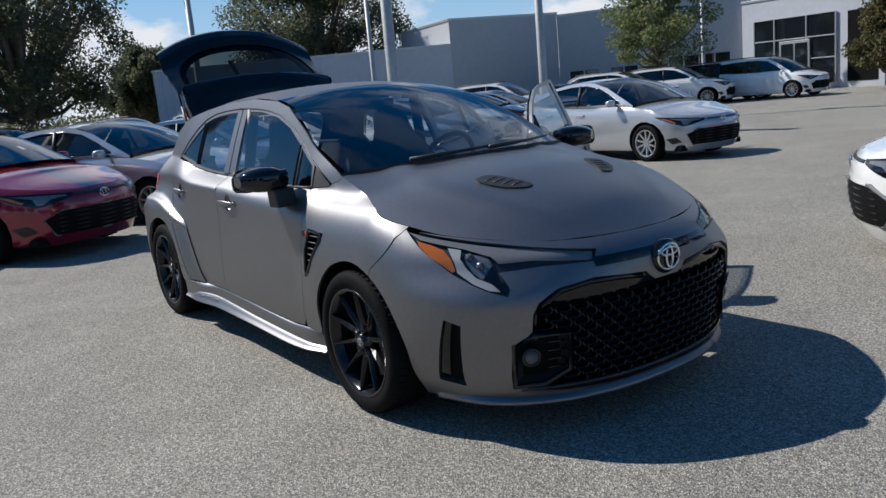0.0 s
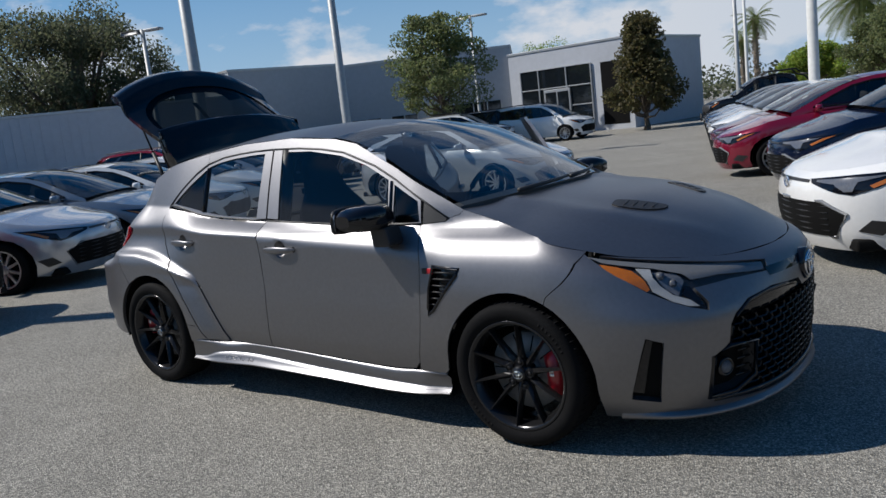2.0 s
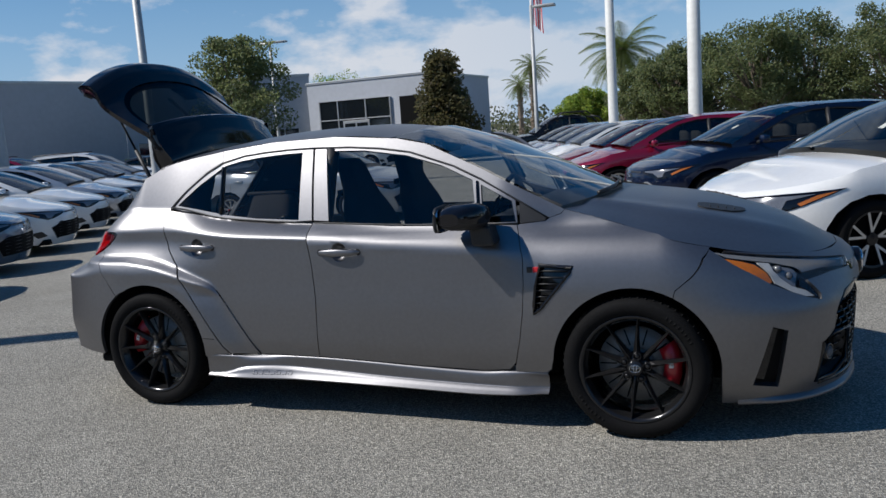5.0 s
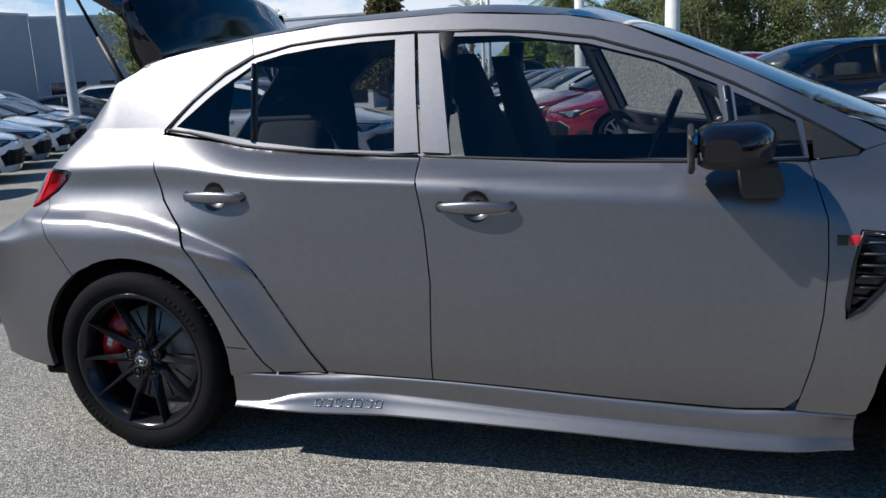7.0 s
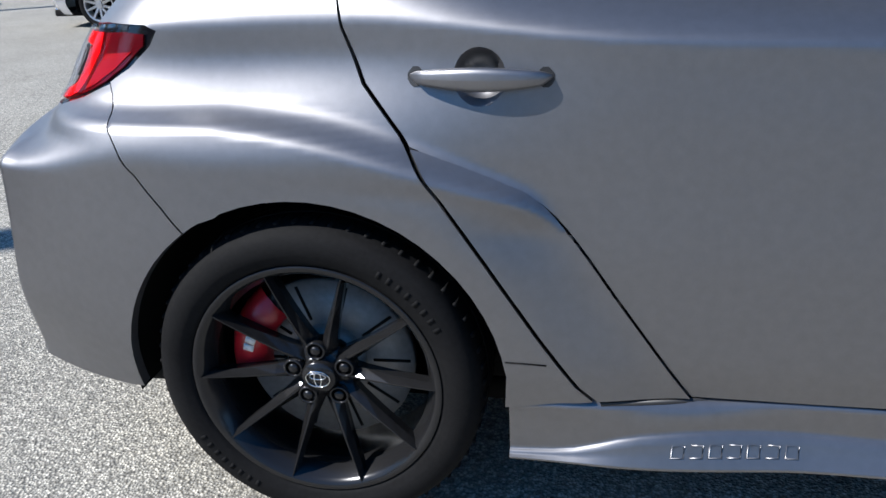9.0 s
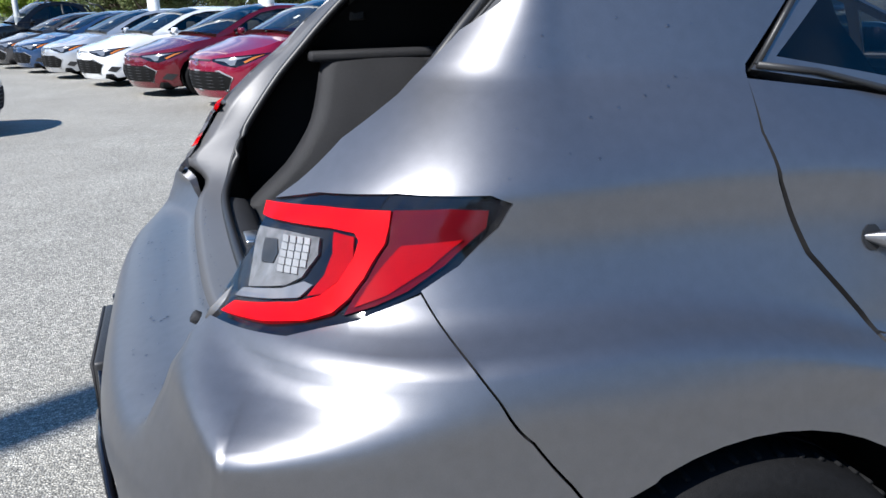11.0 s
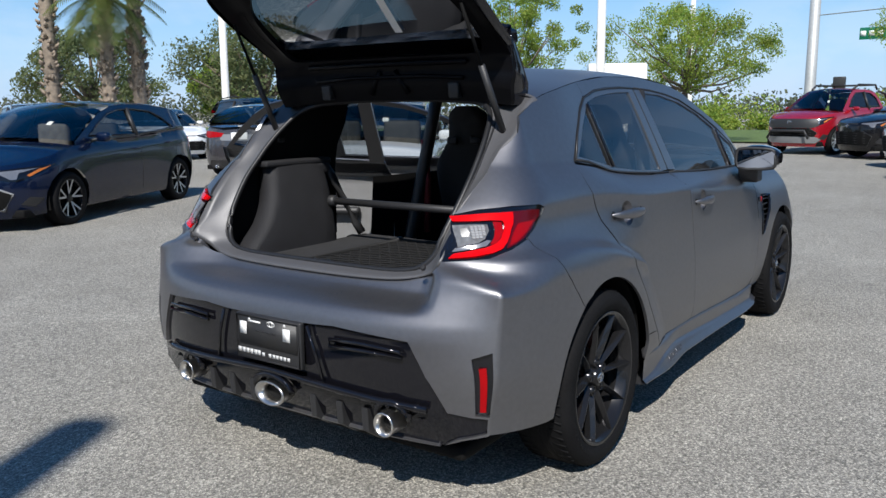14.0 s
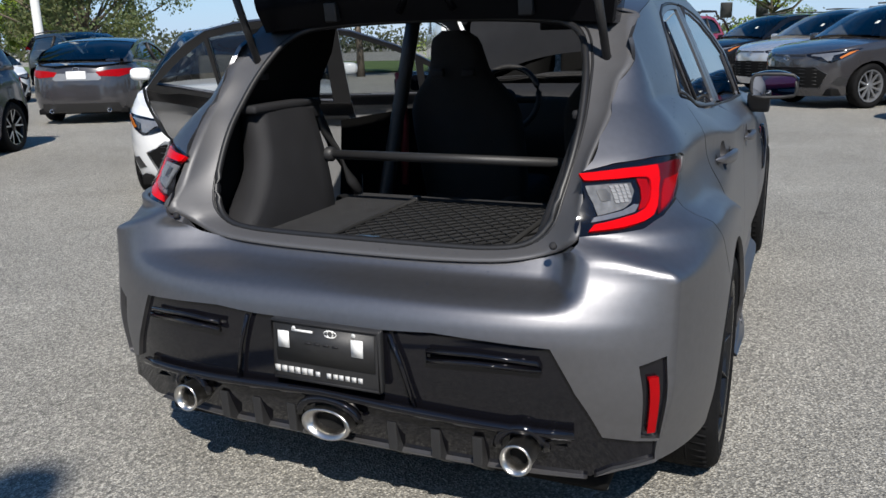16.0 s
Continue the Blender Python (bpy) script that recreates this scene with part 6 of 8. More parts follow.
for v in (-1, 1):
    # side wall between outer skin and inner trim
    bm = bmesh.new()
    n = 24
    sheet(bm, [[gate(14 * i / n, v * 0.995), gate(14 * i / n, v * 0.995).lerp(inner_gate(11 * i / n, v), 0.5) + Vector((0, -v * 0.006, 0)), inner_gate(11 * i / n, v * 0.985)] for i in range(n + 1)])
    part("side_wall", bm, M_GLOSSBLACK, gate_ob)
for v in (-0.55, 0.55):
    bm = bmesh.new()
    a = HINGE.inverted() @ Vector((0.03, v * 0.55, 1.335))
    p = inner_gate(0.6, v)
    box(bm, p.x - 0.03, p.x + 0.03, p.y - 0.022, p.y + 0.022, p.z - 0.02, p.z + 0.03, 0.006)
    part("hinge_bracket", bm, M_BLACK, gate_ob)
for s in (-1, 1):
    top = HINGE @ (inner_gate(6.2, -s * 0.93) + Vector((0.02, 0, -0.02)))
    foot = Vector((-0.140, s * 0.570, 1.190))
    bm = bmesh.new()
    tube(bm, [foot, foot.lerp(top, 0.55)], 0.012, 10)
    st = part("gas_strut", bm, M_BLACK, hero, "black gas strut")
    bm = bmesh.new()
    tube(bm, [foot.lerp(top, 0.55), top], 0.006, 8)
    part("strut_rod", bm, M_DARK, st)
    bm = bmesh.new()
    box(bm, foot.x - 0.012, foot.x + 0.03, foot.y - 0.014, foot.y + 0.020, foot.z - 0.045, foot.z + 0.02, 0.006)
    part("strut_bracket", bm, M_BLACK, st)


# rain drops left on the tail
rng = random.Random(8)
bm = bmesh.new()
spots = [(uyr(rng.uniform(-0.60, 0.35), z), z) for z in [rng.uniform(0.668, 0.742) for _ in range(130)]] + [(rng.uniform(-0.30, 0.02), rng.uniform(0.98, 1.16)) for _ in range(20)]
for u, z in spots:
    p = flank(u, z)
    n = (flank(u + 0.002, z) - flank(u - 0.002, z)).cross(flank(u, z + 0.002) - flank(u, z - 0.002)).normalized()
    n = n if n.dot(p - Vector((0.3, 0, 0.5))) > 0 else -n
    r = rng.uniform(0.0012, 0.0030)
    q = n.to_track_quat("Z", "Y").to_matrix()
    ring = [bm.verts.new(p + q @ Vector((r * math.cos(t), r * math.sin(t), 0.0))) for t in [k * math.pi / 3 for k in range(6)]]
    mid = [bm.verts.new(p + q @ Vector((0.7 * r * math.cos(t), 0.7 * r * math.sin(t), r * 0.5))) for t in [k * math.pi / 3 for k in range(6)]]
    top = bm.verts.new(p + n * r * 0.7)
    for k in range(6):
        bm.faces.new((ring[k], ring[(k + 1) % 6], mid[(k + 1) % 6], mid[k]))
        bm.faces.new((mid[k], mid[(k + 1) % 6], top))
tagged(part("water_film", bm, glass("water", (0.95, 0.96, 0.98), shine=0.55), hero), kind="stuff")


# ---- parked cars ----
def join(bms):
    out = bmesh.new()
    for b in bms:
        me = bpy.data.meshes.new("tmp")
        b.to_mesh(me)
        b.free()
        out.from_mesh(me)
        bpy.data.meshes.remove(me)
    return out


STYLES = {
    "sedan": dict(L=2.70, w=0.89, tyre=0.32, front=3.62, rear=-1.02, k=1.0,
                  shoulder=[(-1.02, 0.97), (-0.6, 1.03), (0.0, 1.015), (1.0, 0.975), (2.1, 0.955), (2.6, 0.90), (3.2, 0.815), (3.5, 0.755), (3.62, 0.72)],
                  rail=[(-0.62, 1.07), (-0.3, 1.20), (0.2, 1.345), (0.6, 1.40), (1.05, 1.415), (1.35, 1.39), (1.7, 1.29), (2.2, 1.06), (2.40, 0.965)],
                  glass=[(-0.28, 1.08), (0.05, 1.20), (0.35, 1.30), (0.75, 1.345), (1.15, 1.345), (1.5, 1.285), (1.8, 1.16), (2.08, 1.02), (1.2, 1.01), (0.4, 1.03)],
                  roof=(0.25, 1.35), deck=-0.55),
    "hatch": dict(L=2.64, w=0.89, tyre=0.32, front=3.57, rear=-0.78, k=1.0,
                  shoulder=[(-0.78, 1.00), (-0.5, 1.04), (0.0, 1.03), (1.0, 0.98), (2.1, 0.955), (2.6, 0.90), (3.2, 0.815), (3.45, 0.76), (3.57, 0.72)],
                  rail=[(-0.66, 1.06), (-0.45, 1.20), (-0.15, 1.345), (0.4, 1.41), (1.05, 1.42), (1.35, 1.395), (1.7, 1.30), (2.2, 1.07), (2.40, 0.97)],
                  glass=[(0.0, 1.09), (0.2, 1.22), (0.45, 1.32), (0.85, 1.355), (1.2, 1.35), (1.5, 1.295), (1.8, 1.17), (2.08, 1.03), (1.2, 1.015), (0.5, 1.04)],
                  roof=(-0.12, 1.35), deck=-0.66),
    "suv": dict(L=2.85, w=0.95, tyre=0.37, front=3.80, rear=-1.08, k=1.32,
                shoulder=[(-1.08, 1.16), (-0.6, 1.20), (0.0, 1.18), (1.0, 1.15), (2.2, 1.13), (2.8, 1.08), (3.4, 1.02), (3.65, 0.97), (3.80, 0.90)],
                rail=[(-0.98, 1.22), (-0.85, 1.42), (-0.6, 1.62), (0.0, 1.69), (1.0, 1.70), (1.4, 1.67), (1.75, 1.57), (2.3, 1.25), (2.48, 1.145)],
                glass=[(-0.62, 1.26), (-0.5, 1.45), (-0.2, 1.58), (0.5, 1.62), (1.1, 1.62), (1.5, 1.56), (1.85, 1.40), (2.15, 1.22), (1.2, 1.20), (0.4, 1.22)],
                roof=(-0.55, 1.42), deck=-0.98),
    "van": dict(L=3.09, w=0.99, tyre=0.36, front=4.02, rear=-1.13, k=1.25,
                shoulder=[(-1.13, 1.10), (-0.6, 1.14), (0.0, 1.13), (1.0, 1.11), (2.4, 1.09), (3.1, 1.05), (3.6, 0.98), (3.9, 0.90), (4.02, 0.84)],
                rail=[(-1.06, 1.18), (-1.0, 1.45), (-0.8, 1.68), (0.0, 1.74), (1.2, 1.75), (1.8, 1.71), (2.2, 1.58), (2.8, 1.24), (3.02, 1.10)],
                glass=[(-0.78, 1.22), (-0.7, 1.48), (-0.4, 1.60), (0.5, 1.64), (1.4, 1.64), (1.9, 1.58), (2.3, 1.38), (2.62, 1.18), (1.5, 1.16), (0.4, 1.18)],
                roof=(-0.72, 1.82), deck=-1.06),
    "pickup": dict(L=3.24, w=0.95, tyre=0.39, front=4.10, rear=-1.18, k=1.40,
                   shoulder=[(-1.18, 1.22), (0.0, 1.22), (1.0, 1.20), (2.4, 1.20), (3.0, 1.16), (3.6, 1.12), (3.9, 1.06), (4.10, 0.98)],
                   rail=[(0.78, 1.24), (0.84, 1.50), (1.0, 1.72), (1.4, 1.79), (1.9, 1.79), (2.15, 1.76), (2.4, 1.62), (2.8, 1.33), (2.98, 1.20)],
                   glass=[(0.95, 1.30), (1.02, 1.55), (1.25, 1.69), (1.7, 1.71), (2.05, 1.69), (2.35, 1.52), (2.62, 1.30), (1.7, 1.28)],
                   roof=(0.95, 2.12), deck=0.76),
}
M_CARGLASS = glass("car_glass", (0.20, 0.22, 0.23), shine=0.62)
M_CARSCREEN = glass("car_windscreen", (0.66, 0.70, 0.69), shine=0.62)
M_CABIN = material("grey_cabin_trim", (0.085, 0.084, 0.080), 0.8, grain=0.3, grain_scale=12, spec=0.2)


def wheel_low(parent, x, y, r, spokes, rim_mat, twin=False):
    m = Matrix.Translation((x, y, r)) @ Matrix.Diagonal((1, 1 if y < 0 else -1, 1, 1))
    bm = bmesh.new()
    lathe(bm, [(r * 0.70, -0.085), (r * 0.80, -0.10), (r * 0.93, -0.10), (r * 0.99, -0.07), (r, 0.0), (r * 0.99, 0.09), (r * 0.7, 0.09)], 32, "y", m)
    bmesh.ops.recalc_face_normals(bm, faces=bm.faces)
    w = part("wheel", bm, M_TYRE, parent)
    bm = bmesh.new()
    lathe(bm, [(r * 0.70, -0.085), (r * 0.72, -0.092), (r * 0.66, -0.088), (r * 0.63, -0.05), (r * 0.62, 0.05)], 32, "y", m)
    lathe(bm, [(0.055, -0.05), (0.05, -0.075), (0.0005, -0.08)], 16, "y", m)
    faces = bmesh.new()
    for i in range(spokes):
        turn = 2 * math.pi * i / spokes
        if twin:
            turn = 2 * math.pi * (i // 2) / (spokes // 2) + (0.19 if i % 2 else -0.19)
        t = m @ Matrix.Rotation(turn, 4, "Y")
        lean = (0.012 if i % 2 else -0.012) if twin else 0.0
        vs = [bm.verts.new(t @ Vector(p)) for p in ((-0.018 - lean, -0.066, 0.04), (0.018 - lean, -0.066, 0.04), (0.004 + lean, -0.088, r * 0.69), (-0.022 + lean, -0.088, r * 0.69))]
        ws = [bm.verts.new(t @ Vector(p)) for p in ((-0.018 - lean, -0.04, 0.04), (0.018 - lean, -0.04, 0.04), (0.004 + lean, -0.05, r * 0.69), (-0.022 + lean, -0.05, r * 0.69))]
        bm.faces.new(vs)
        for a in range(4):
            bm.faces.new((vs[a], vs[(a + 1) % 4], ws[(a + 1) % 4], ws[a]))
        if twin:
            quad = [Vector(p) for p in ((-0.010 - lean, -0.069, 0.055), (0.010 - lean, -0.069, 0.055), (0.001 + lean, -0.0905, r * 0.69), (-0.019 + lean, -0.0905, r * 0.69))]
            top = [faces.verts.new(t @ p) for p in quad]
            foot = [faces.verts.new(t @ (p + Vector((0, 0.004, 0)))) for p in quad]
            faces.faces.new(top)
            for a in range(4):
                faces.faces.new((top[a], top[(a + 1) % 4], foot[(a + 1) % 4], foot[a]))
    bmesh.ops.recalc_face_normals(bm, faces=bm.faces)
    rim = part("rim", bm, rim_mat, w, smooth=False)
    if twin:
        bmesh.ops.recalc_face_normals(faces, faces=faces.faces)
        part("machined_face", faces, M_RIMSILVER, rim, smooth=False)
    else:
        faces.free()
    bm = bmesh.new()
    lathe(bm, [(0.0005, 0.0), (r * 0.64, 0.0)], 24, "y", m)
    part("wheel_inside", bm, M_DARK, w)


def parked_car(style, spokes=10, rim_mat=None):
    """A parked car with its rear axle over the origin, nose to +x."""
    q = STYLES[style]
    L, w, k, xf0, xr0 = q["L"], q["w"], q["k"], q["front"], q["rear"]
    XA, XB = L + 0.10, -0.12
    sh, rl = q["shoulder"], q["rail"]
    side_z = [(0.15 * k, 0.90), (0.22 * k, 0.95), (0.36 * k, 0.985), (0.55 * k, 1.0), (0.75 * k, 0.995), (0.86 * k, 0.985), (1.0 * k, 0.95)]
    nose_x = [(0.15 * k, -0.10), (0.28 * k, -0.03), (0.45 * k, 0.0), (0.60 * k, -0.01), (0.68 * k, -0.05), (0.74 * k, -0.14), (0.82 * k, -0.40), (0.95 * k, -0.9)]
    tail_x = [(0.15 * k, 0.14), (0.25 * k, 0.05), (0.40 * k, 0.0), (0.62 * k, 0.01), (0.80 * k, 0.04), (0.98 * k, 0.10), (1.2 * k, 0.2)]

    def half(x, z):
        zs = curve(x, sh)
        if z > zs and rl[0][0] < x < rl[-1][0]:
            return w * 0.955 - 0.012 - 0.42 * (z - zs)
        y = w * curve(z, side_z) - 0.035 * ease(zs - 0.10, zs, z)
        return y + 0.012 * (math.exp(-((x - L) / 0.42) ** 2) + math.exp(-(x / 0.42) ** 2)) * ease(0.8 * k, 0.5 * k, z)

    def sk(u, z):
        if u > XA:
            a = min((u - XA) / 1.25, 2.0) * math.pi / 2
            s, c = abs(math.sin(a)) ** 0.85, abs(math.cos(a)) ** 0.85
            return Vector((XA + (xf0 + curve(z, nose_x) - XA) * s, -half(XA, z) * c * (1 if a <= math.pi / 2 else -1), z))
        if u < XB:
            a = min((XB - u) / 1.25, 2.0) * math.pi / 2
            s, c = abs(math.sin(a)) ** 0.65, abs(math.cos(a)) ** 0.65
            return Vector((XB + (xr0 + curve(z, tail_x) - XB) * s, -half(XB, z) * c * (1 if a <= math.pi / 2 else -1), z))
        return Vector((u, -half(u, z), z))

    NF, NR = XA + 1.25, XB - 1.25
    r = q["tyre"] + 0.045
    arc = lambda cx: [(cx + r * math.cos(radians(a)), q["tyre"] + r * math.sin(radians(a))) for a in range(-20, 201, 20)]
    lo = 0.20 * k
    zf, zr = min(curve(xf0, sh), 0.74 * k), curve(xr0, sh)
    top_line = [(NF, zf), *[(XA + 1.25 * t, curve(XA + (xf0 - XA) * math.sin(t * math.pi / 2), sh) * (1 - t * t) + zf * t * t) for t in (0.8, 0.6, 0.4, 0.2)], *[(x, curve(x, sh)) for x in (XA, 2.4, 2.0, 1.5, 1.0, 0.5, 0.0, XB)], *[(XB - 1.25 * t, curve(XB, sh) + (zr - curve(XB, sh)) * t) for t in (0.25, 0.5, 0.75, 1.0)]]
    poly = top_line + [(NR, lo), (XB - 0.7, lo), *arc(0.0)[::-1], *arc(L)[::-1], (XA + 0.6, lo * 0.8), (NF, lo * 0.8)]
    body = [skin(poly, sk, (0.09, 0.07))]
    house = [*[(x, z) for x, z in rl], *[(x, curve(x, sh) - 0.004) for x in (rl[-1][0], 2.0, 1.5, 1.0, 0.5, 0.0, rl[0][0]) if rl[0][0] <= x <= rl[-1][0]]]
    body.append(skin(house, sk, (0.09, 0.07), holes=[q["glass"]]))
    for b in body[:2]:
        c = b.copy()
        bmesh.ops.scale(c, verts=c.verts, vec=(1, -1, 1))
        bmesh.ops.reverse_faces(c, faces=c.faces)
        body.append(c)
    r0, r1 = q["roof"]

    def rail_pt(x):
        z = curve(x, rl)
        return half(x, z), z

    b = bmesh.new()
    rows = []
    for i in range(15):
        x = r0 + (r1 - r0) * i / 14
        y, z = rail_pt(x)
        rows.append([(x + 0.06 * (i / 7 - 1) * (1 - v * v), y * v, z + 0.045 * (1 - abs(v) ** 2.4)) for v in [j / 5 for j in range(-5, 6)]])
    sheet(b, rows)
    body.append(b)
    cowl = rl[-1][0]

    def top_z(u):
        pts = sorted(top_line)
        return float(np.interp(u, [p[0] for p in pts], [p[1] for p in pts]))

    rows = []
    for i in range(25):
        u = cowl + (NF - cowl) * (1 - (1 - i / 24) ** 1.3)
        p = sk(min(u, NF - 0.001), top_z(u))
        crown = 0.055 * ease(NF, NF - 0.9, u)
        rows.append([(p.x + 0.10 * (1 - v * v) * ease(cowl + 1.0, cowl, u), -p.y * v, p.z + crown * (1 - abs(v) ** 2.2)) for v in [j / 6 for j in range(-6, 7)]])
    body.append(sheet(bmesh.new(), rows))
    dk = q["deck"]
    b = bmesh.new()
    rows = []
    for i in range(5):
        x = dk + (xr0 + 0.06 - dk) * i / 4
        z = curve(x, sh)
        y = min(half(max(x, XB), z), abs(sk(XB - 1.25 * min(1, max(0, (XB - x) / (XB - xr0))) ** 2.2, z).y) + 0.02)
        rows.append([(x - 0.02, y * v, z + 0.02 * (1 - v * v)) for v in [j / 5 for j in range(-5, 6)]])
    sheet(b, rows)
    body.append(b)
    bmj = join(body)
    bmesh.ops.recalc_face_normals(bmj, faces=bmj.faces)
    car = thing("parked_car", "parked car", "car", group="parked cars")
    part("body", bmj, PAINTS["white"], car)
    b = bmesh.new()
    rows = []
    for i in range(9):
        t = i / 8
        x = r1 + (cowl - 0.02 - r1) * t
        y, z = rail_pt(x)
        rows.append([(x + (0.06 + 0.10 * t) * (1 - v * v), y * v * 0.975, z + 0.045 * (1 - v * v) * (1 - t) + 0.05 * t * (1 - v * v)) for v in [j / 5 for j in range(-5, 6)]])
    sheet(b, rows)
    part("windscreen", face_out(b, (1.2, 0, 0.3)), M_CARSCREEN, car).visible_shadow = False
    def on_screen(t, v):
        x = r1 + (cowl - 0.02 - r1) * t
        y, z = rail_pt(x)
        return Vector((x + (0.06 + 0.10 * t) * (1 - v * v) - 0.010, y * v * 0.975, z + 0.045 * (1 - v * v) * (1 - t) + 0.05 * t * (1 - v * v) - 0.006))

    part("price_sheet", sheet(bmesh.new(), [[on_screen(t, v) for v in (0.39, 0.43, 0.47)] for t in (0.62, 0.66, 0.70)]), M_WHITE, car, "white paper sheet behind the windscreen")
    b = bmesh.new()
    rows = []
    x1 = rl[0][0] + 0.02
    for i in range(6):
        t = i / 5
        x = r0 + (x1 - r0) * t
        y, z = rail_pt(x)
        rows.append([(x - (0.05 + 0.05 * t) * (1 - v * v), y * v * 0.97, z + 0.04 * (1 - v * v) * (1 - t)) for v in [j / 5 for j in range(-5, 6)]])
    sheet(b, rows)
    part("rear_window", face_out(b, (1.0, 0, 0.3)), M_CARGLASS, car)
    g = part("side_glass", skin(q["glass"], sk, 0.12, lift=-0.01, gap=-0.01), M_CARGLASS, car)
    mirrored(g)
    for s in (-1, 1):
        rim_line = [sk(x, z) + Vector((0, -0.002, 0)) for x, z in q["glass"]]
        part("window_surround", tube(bmesh.new(), [Vector((p.x, -s * p.y, p.z)) for p in rim_line], 0.014, 5, closed=True), M_GLOSSBLACK, car)
        mf = (lambda u: u) if s < 0 else (lambda u: 2 * NF - u)
        mr = (lambda u: u) if s < 0 else (lambda u: 2 * NR - u)
        for xx in ((1.02, 0.06) if style != "pickup" else (1.55, 0.95)):
            b = bmesh.new()
            tube(b, [Vector((xx + 0.03 * (z > 1), s * sk(xx, z).y, z)) for z in (0.30 * k, 0.5 * k, 0.8 * k, curve(xx, sh))], 0.004, 4)
            part("door_seam", b, M_DARK, car)
        b = bmesh.new()
        px = 1.02 if style != "pickup" else 1.60
        zt = curve(px, rl)
        tube(b, [(px, s * (half(px, curve(px, sh) + 0.02) + 0.0), curve(px, sh) + 0.02), (px - 0.03, s * (half(px, zt - 0.06)), zt - 0.06)], 0.03, 6)
        part("door_pillar", b, M_BLACK, car)
        lz = 0.66 * k
        head = [(mf(XA + 0.12), lz + 0.09 * k), (mf(XA + 0.62), lz + 0.055 * k), (mf(XA + 0.98), lz + 0.02 * k), (mf(XA + 0.95), lz - 0.008), (mf(XA + 0.70), lz - 0.070 * k), (mf(XA + 0.58), lz - 0.085 * k), (mf(XA + 0.40), lz - 0.03 * k)]
        h = part("headlamp", skin(head, sk, 0.05, lift=0.004, hem=0.01), M_GLOSSBLACK, car)
        part("lamp_bar", skin([(mf(XA + 0.35), lz + 0.052 * k), (mf(XA + 0.9), lz + 0.014 * k), (mf(XA + 0.9), lz), (mf(XA + 0.74), lz - 0.012 * k), (mf(XA + 0.64), lz - 0.062 * k), (mf(XA + 0.58), lz - 0.058 * k), (mf(XA + 0.56), lz + 0.006 * k)], sk, 0.05, lift=0.010, hem=0.006), M_LAMPGREY, h)
        part("amber_marker", skin([(mf(XA + 0.19), lz + 0.070 * k), (mf(XA + 0.34), lz + 0.042 * k), (mf(XA + 0.47), lz - 0.018 * k), (mf(XA + 0.44), lz - 0.036 * k), (mf(XA + 0.36), lz + 0.0)], sk, 0.05, lift=0.009, hem=0.006), M_AMBER, h)
        tz = 0.86 * k
        part("tail_lamp", skin([(mr(XB - 0.34), tz + 0.06), (mr(XB - 0.42), tz - 0.03), (mr(XB - 0.70), tz - 0.075), (mr(XB - 1.04), tz - 0.055), (mr(XB - 1.08), tz + 0.015), (mr(XB - 0.90), tz + 0.040), (mr(XB - 0.6), tz + 0.055)], sk, 0.05, lift=0.005, hem=0.01), M_TAILRED, car)
        b = bmesh.new()
        mx = 2.02 if style in ("sedan", "hatch") else 2.25 if style == "suv" else 2.75 if style == "van" else 2.55
        mz = curve(mx, sh) + 0.06
        bmesh.ops.create_uvsphere(b, u_segments=12, v_segments=8, radius=1.0)
        for v in b.verts:
            c = [math.copysign(abs(a) ** 0.62, a) for a in v.co]
            v.co = Vector((mx + c[0] * 0.055 * (1 + 0.25 * c[1] * s), s * (w * 0.95 + 0.12) + c[1] * 0.095, mz + c[2] * 0.058))
        part("door_mirror", b, PAINTS["white"], car)
        b = bmesh.new()
        tube(b, [(mx + 0.03, s * (w * 0.93 - 0.04), mz - 0.05), (mx, s * (w * 0.95 + 0.06), mz - 0.02)], 0.02, 6)
        part("mirror_arm", b, M_BLACK, car)
        for hx in ((1.15, 0.25) if style != "pickup" else (1.75,)):
            b = bmesh.new()
            hz = curve(hx, sh) - 0.14
            y = half(hx, hz)
            tube(b, [(hx - 0.10, s * (y - 0.002), hz), (hx - 0.06, s * (y + 0.022), hz), (hx + 0.06, s * (y + 0.022), hz), (hx + 0.10, s * (y - 0.002), hz)], 0.012, 6)
            part("door_handle", b, PAINTS["white"], car)
        for cx in (0.0, L):
            wheel_low(car, cx, s * (w - 0.105), q["tyre"], spokes, rim_mat or M_RIMSILVER, rim_mat is M_RIM)
            b = bmesh.new()
            rows = []
            for i in range(13):
                a = radians(-15 + 210 * i / 12)
                rows.append([(cx + (r + 0.01) * math.cos(a), s * y, q["tyre"] + (r + 0.01) * math.sin(a)) for y in (w - 0.03, w - 0.3)] + [(cx, s * (w - 0.3), q["tyre"])])
            sheet(b, rows)
            part("arch_liner", b, M_DARK, car)
    gz = 0.42 * k
    gr = part("grille", skin([(NF - 0.62, gz + 0.02), (NF - 0.52, gz - 0.15 * k), (NF + 0.52, gz - 0.15 * k), (NF + 0.62, gz + 0.02), (NF + 0.42, gz + 0.10 * k), (NF - 0.42, gz + 0.10 * k)], sk, 0.05, lift=0.003, hem=0.02), M_DARK, car)
    for i in range(5):
        b = bmesh.new()
        z = gz - 0.11 * k + i * 0.045 * k
        tube(b, [sk(u, z) + Vector((0.006, 0, 0)) for u in (NF - 0.48, NF - 0.24, NF, NF + 0.24, NF + 0.48)], 0.006, 4)
        part("grille_slat", b, M_BLACK, gr)
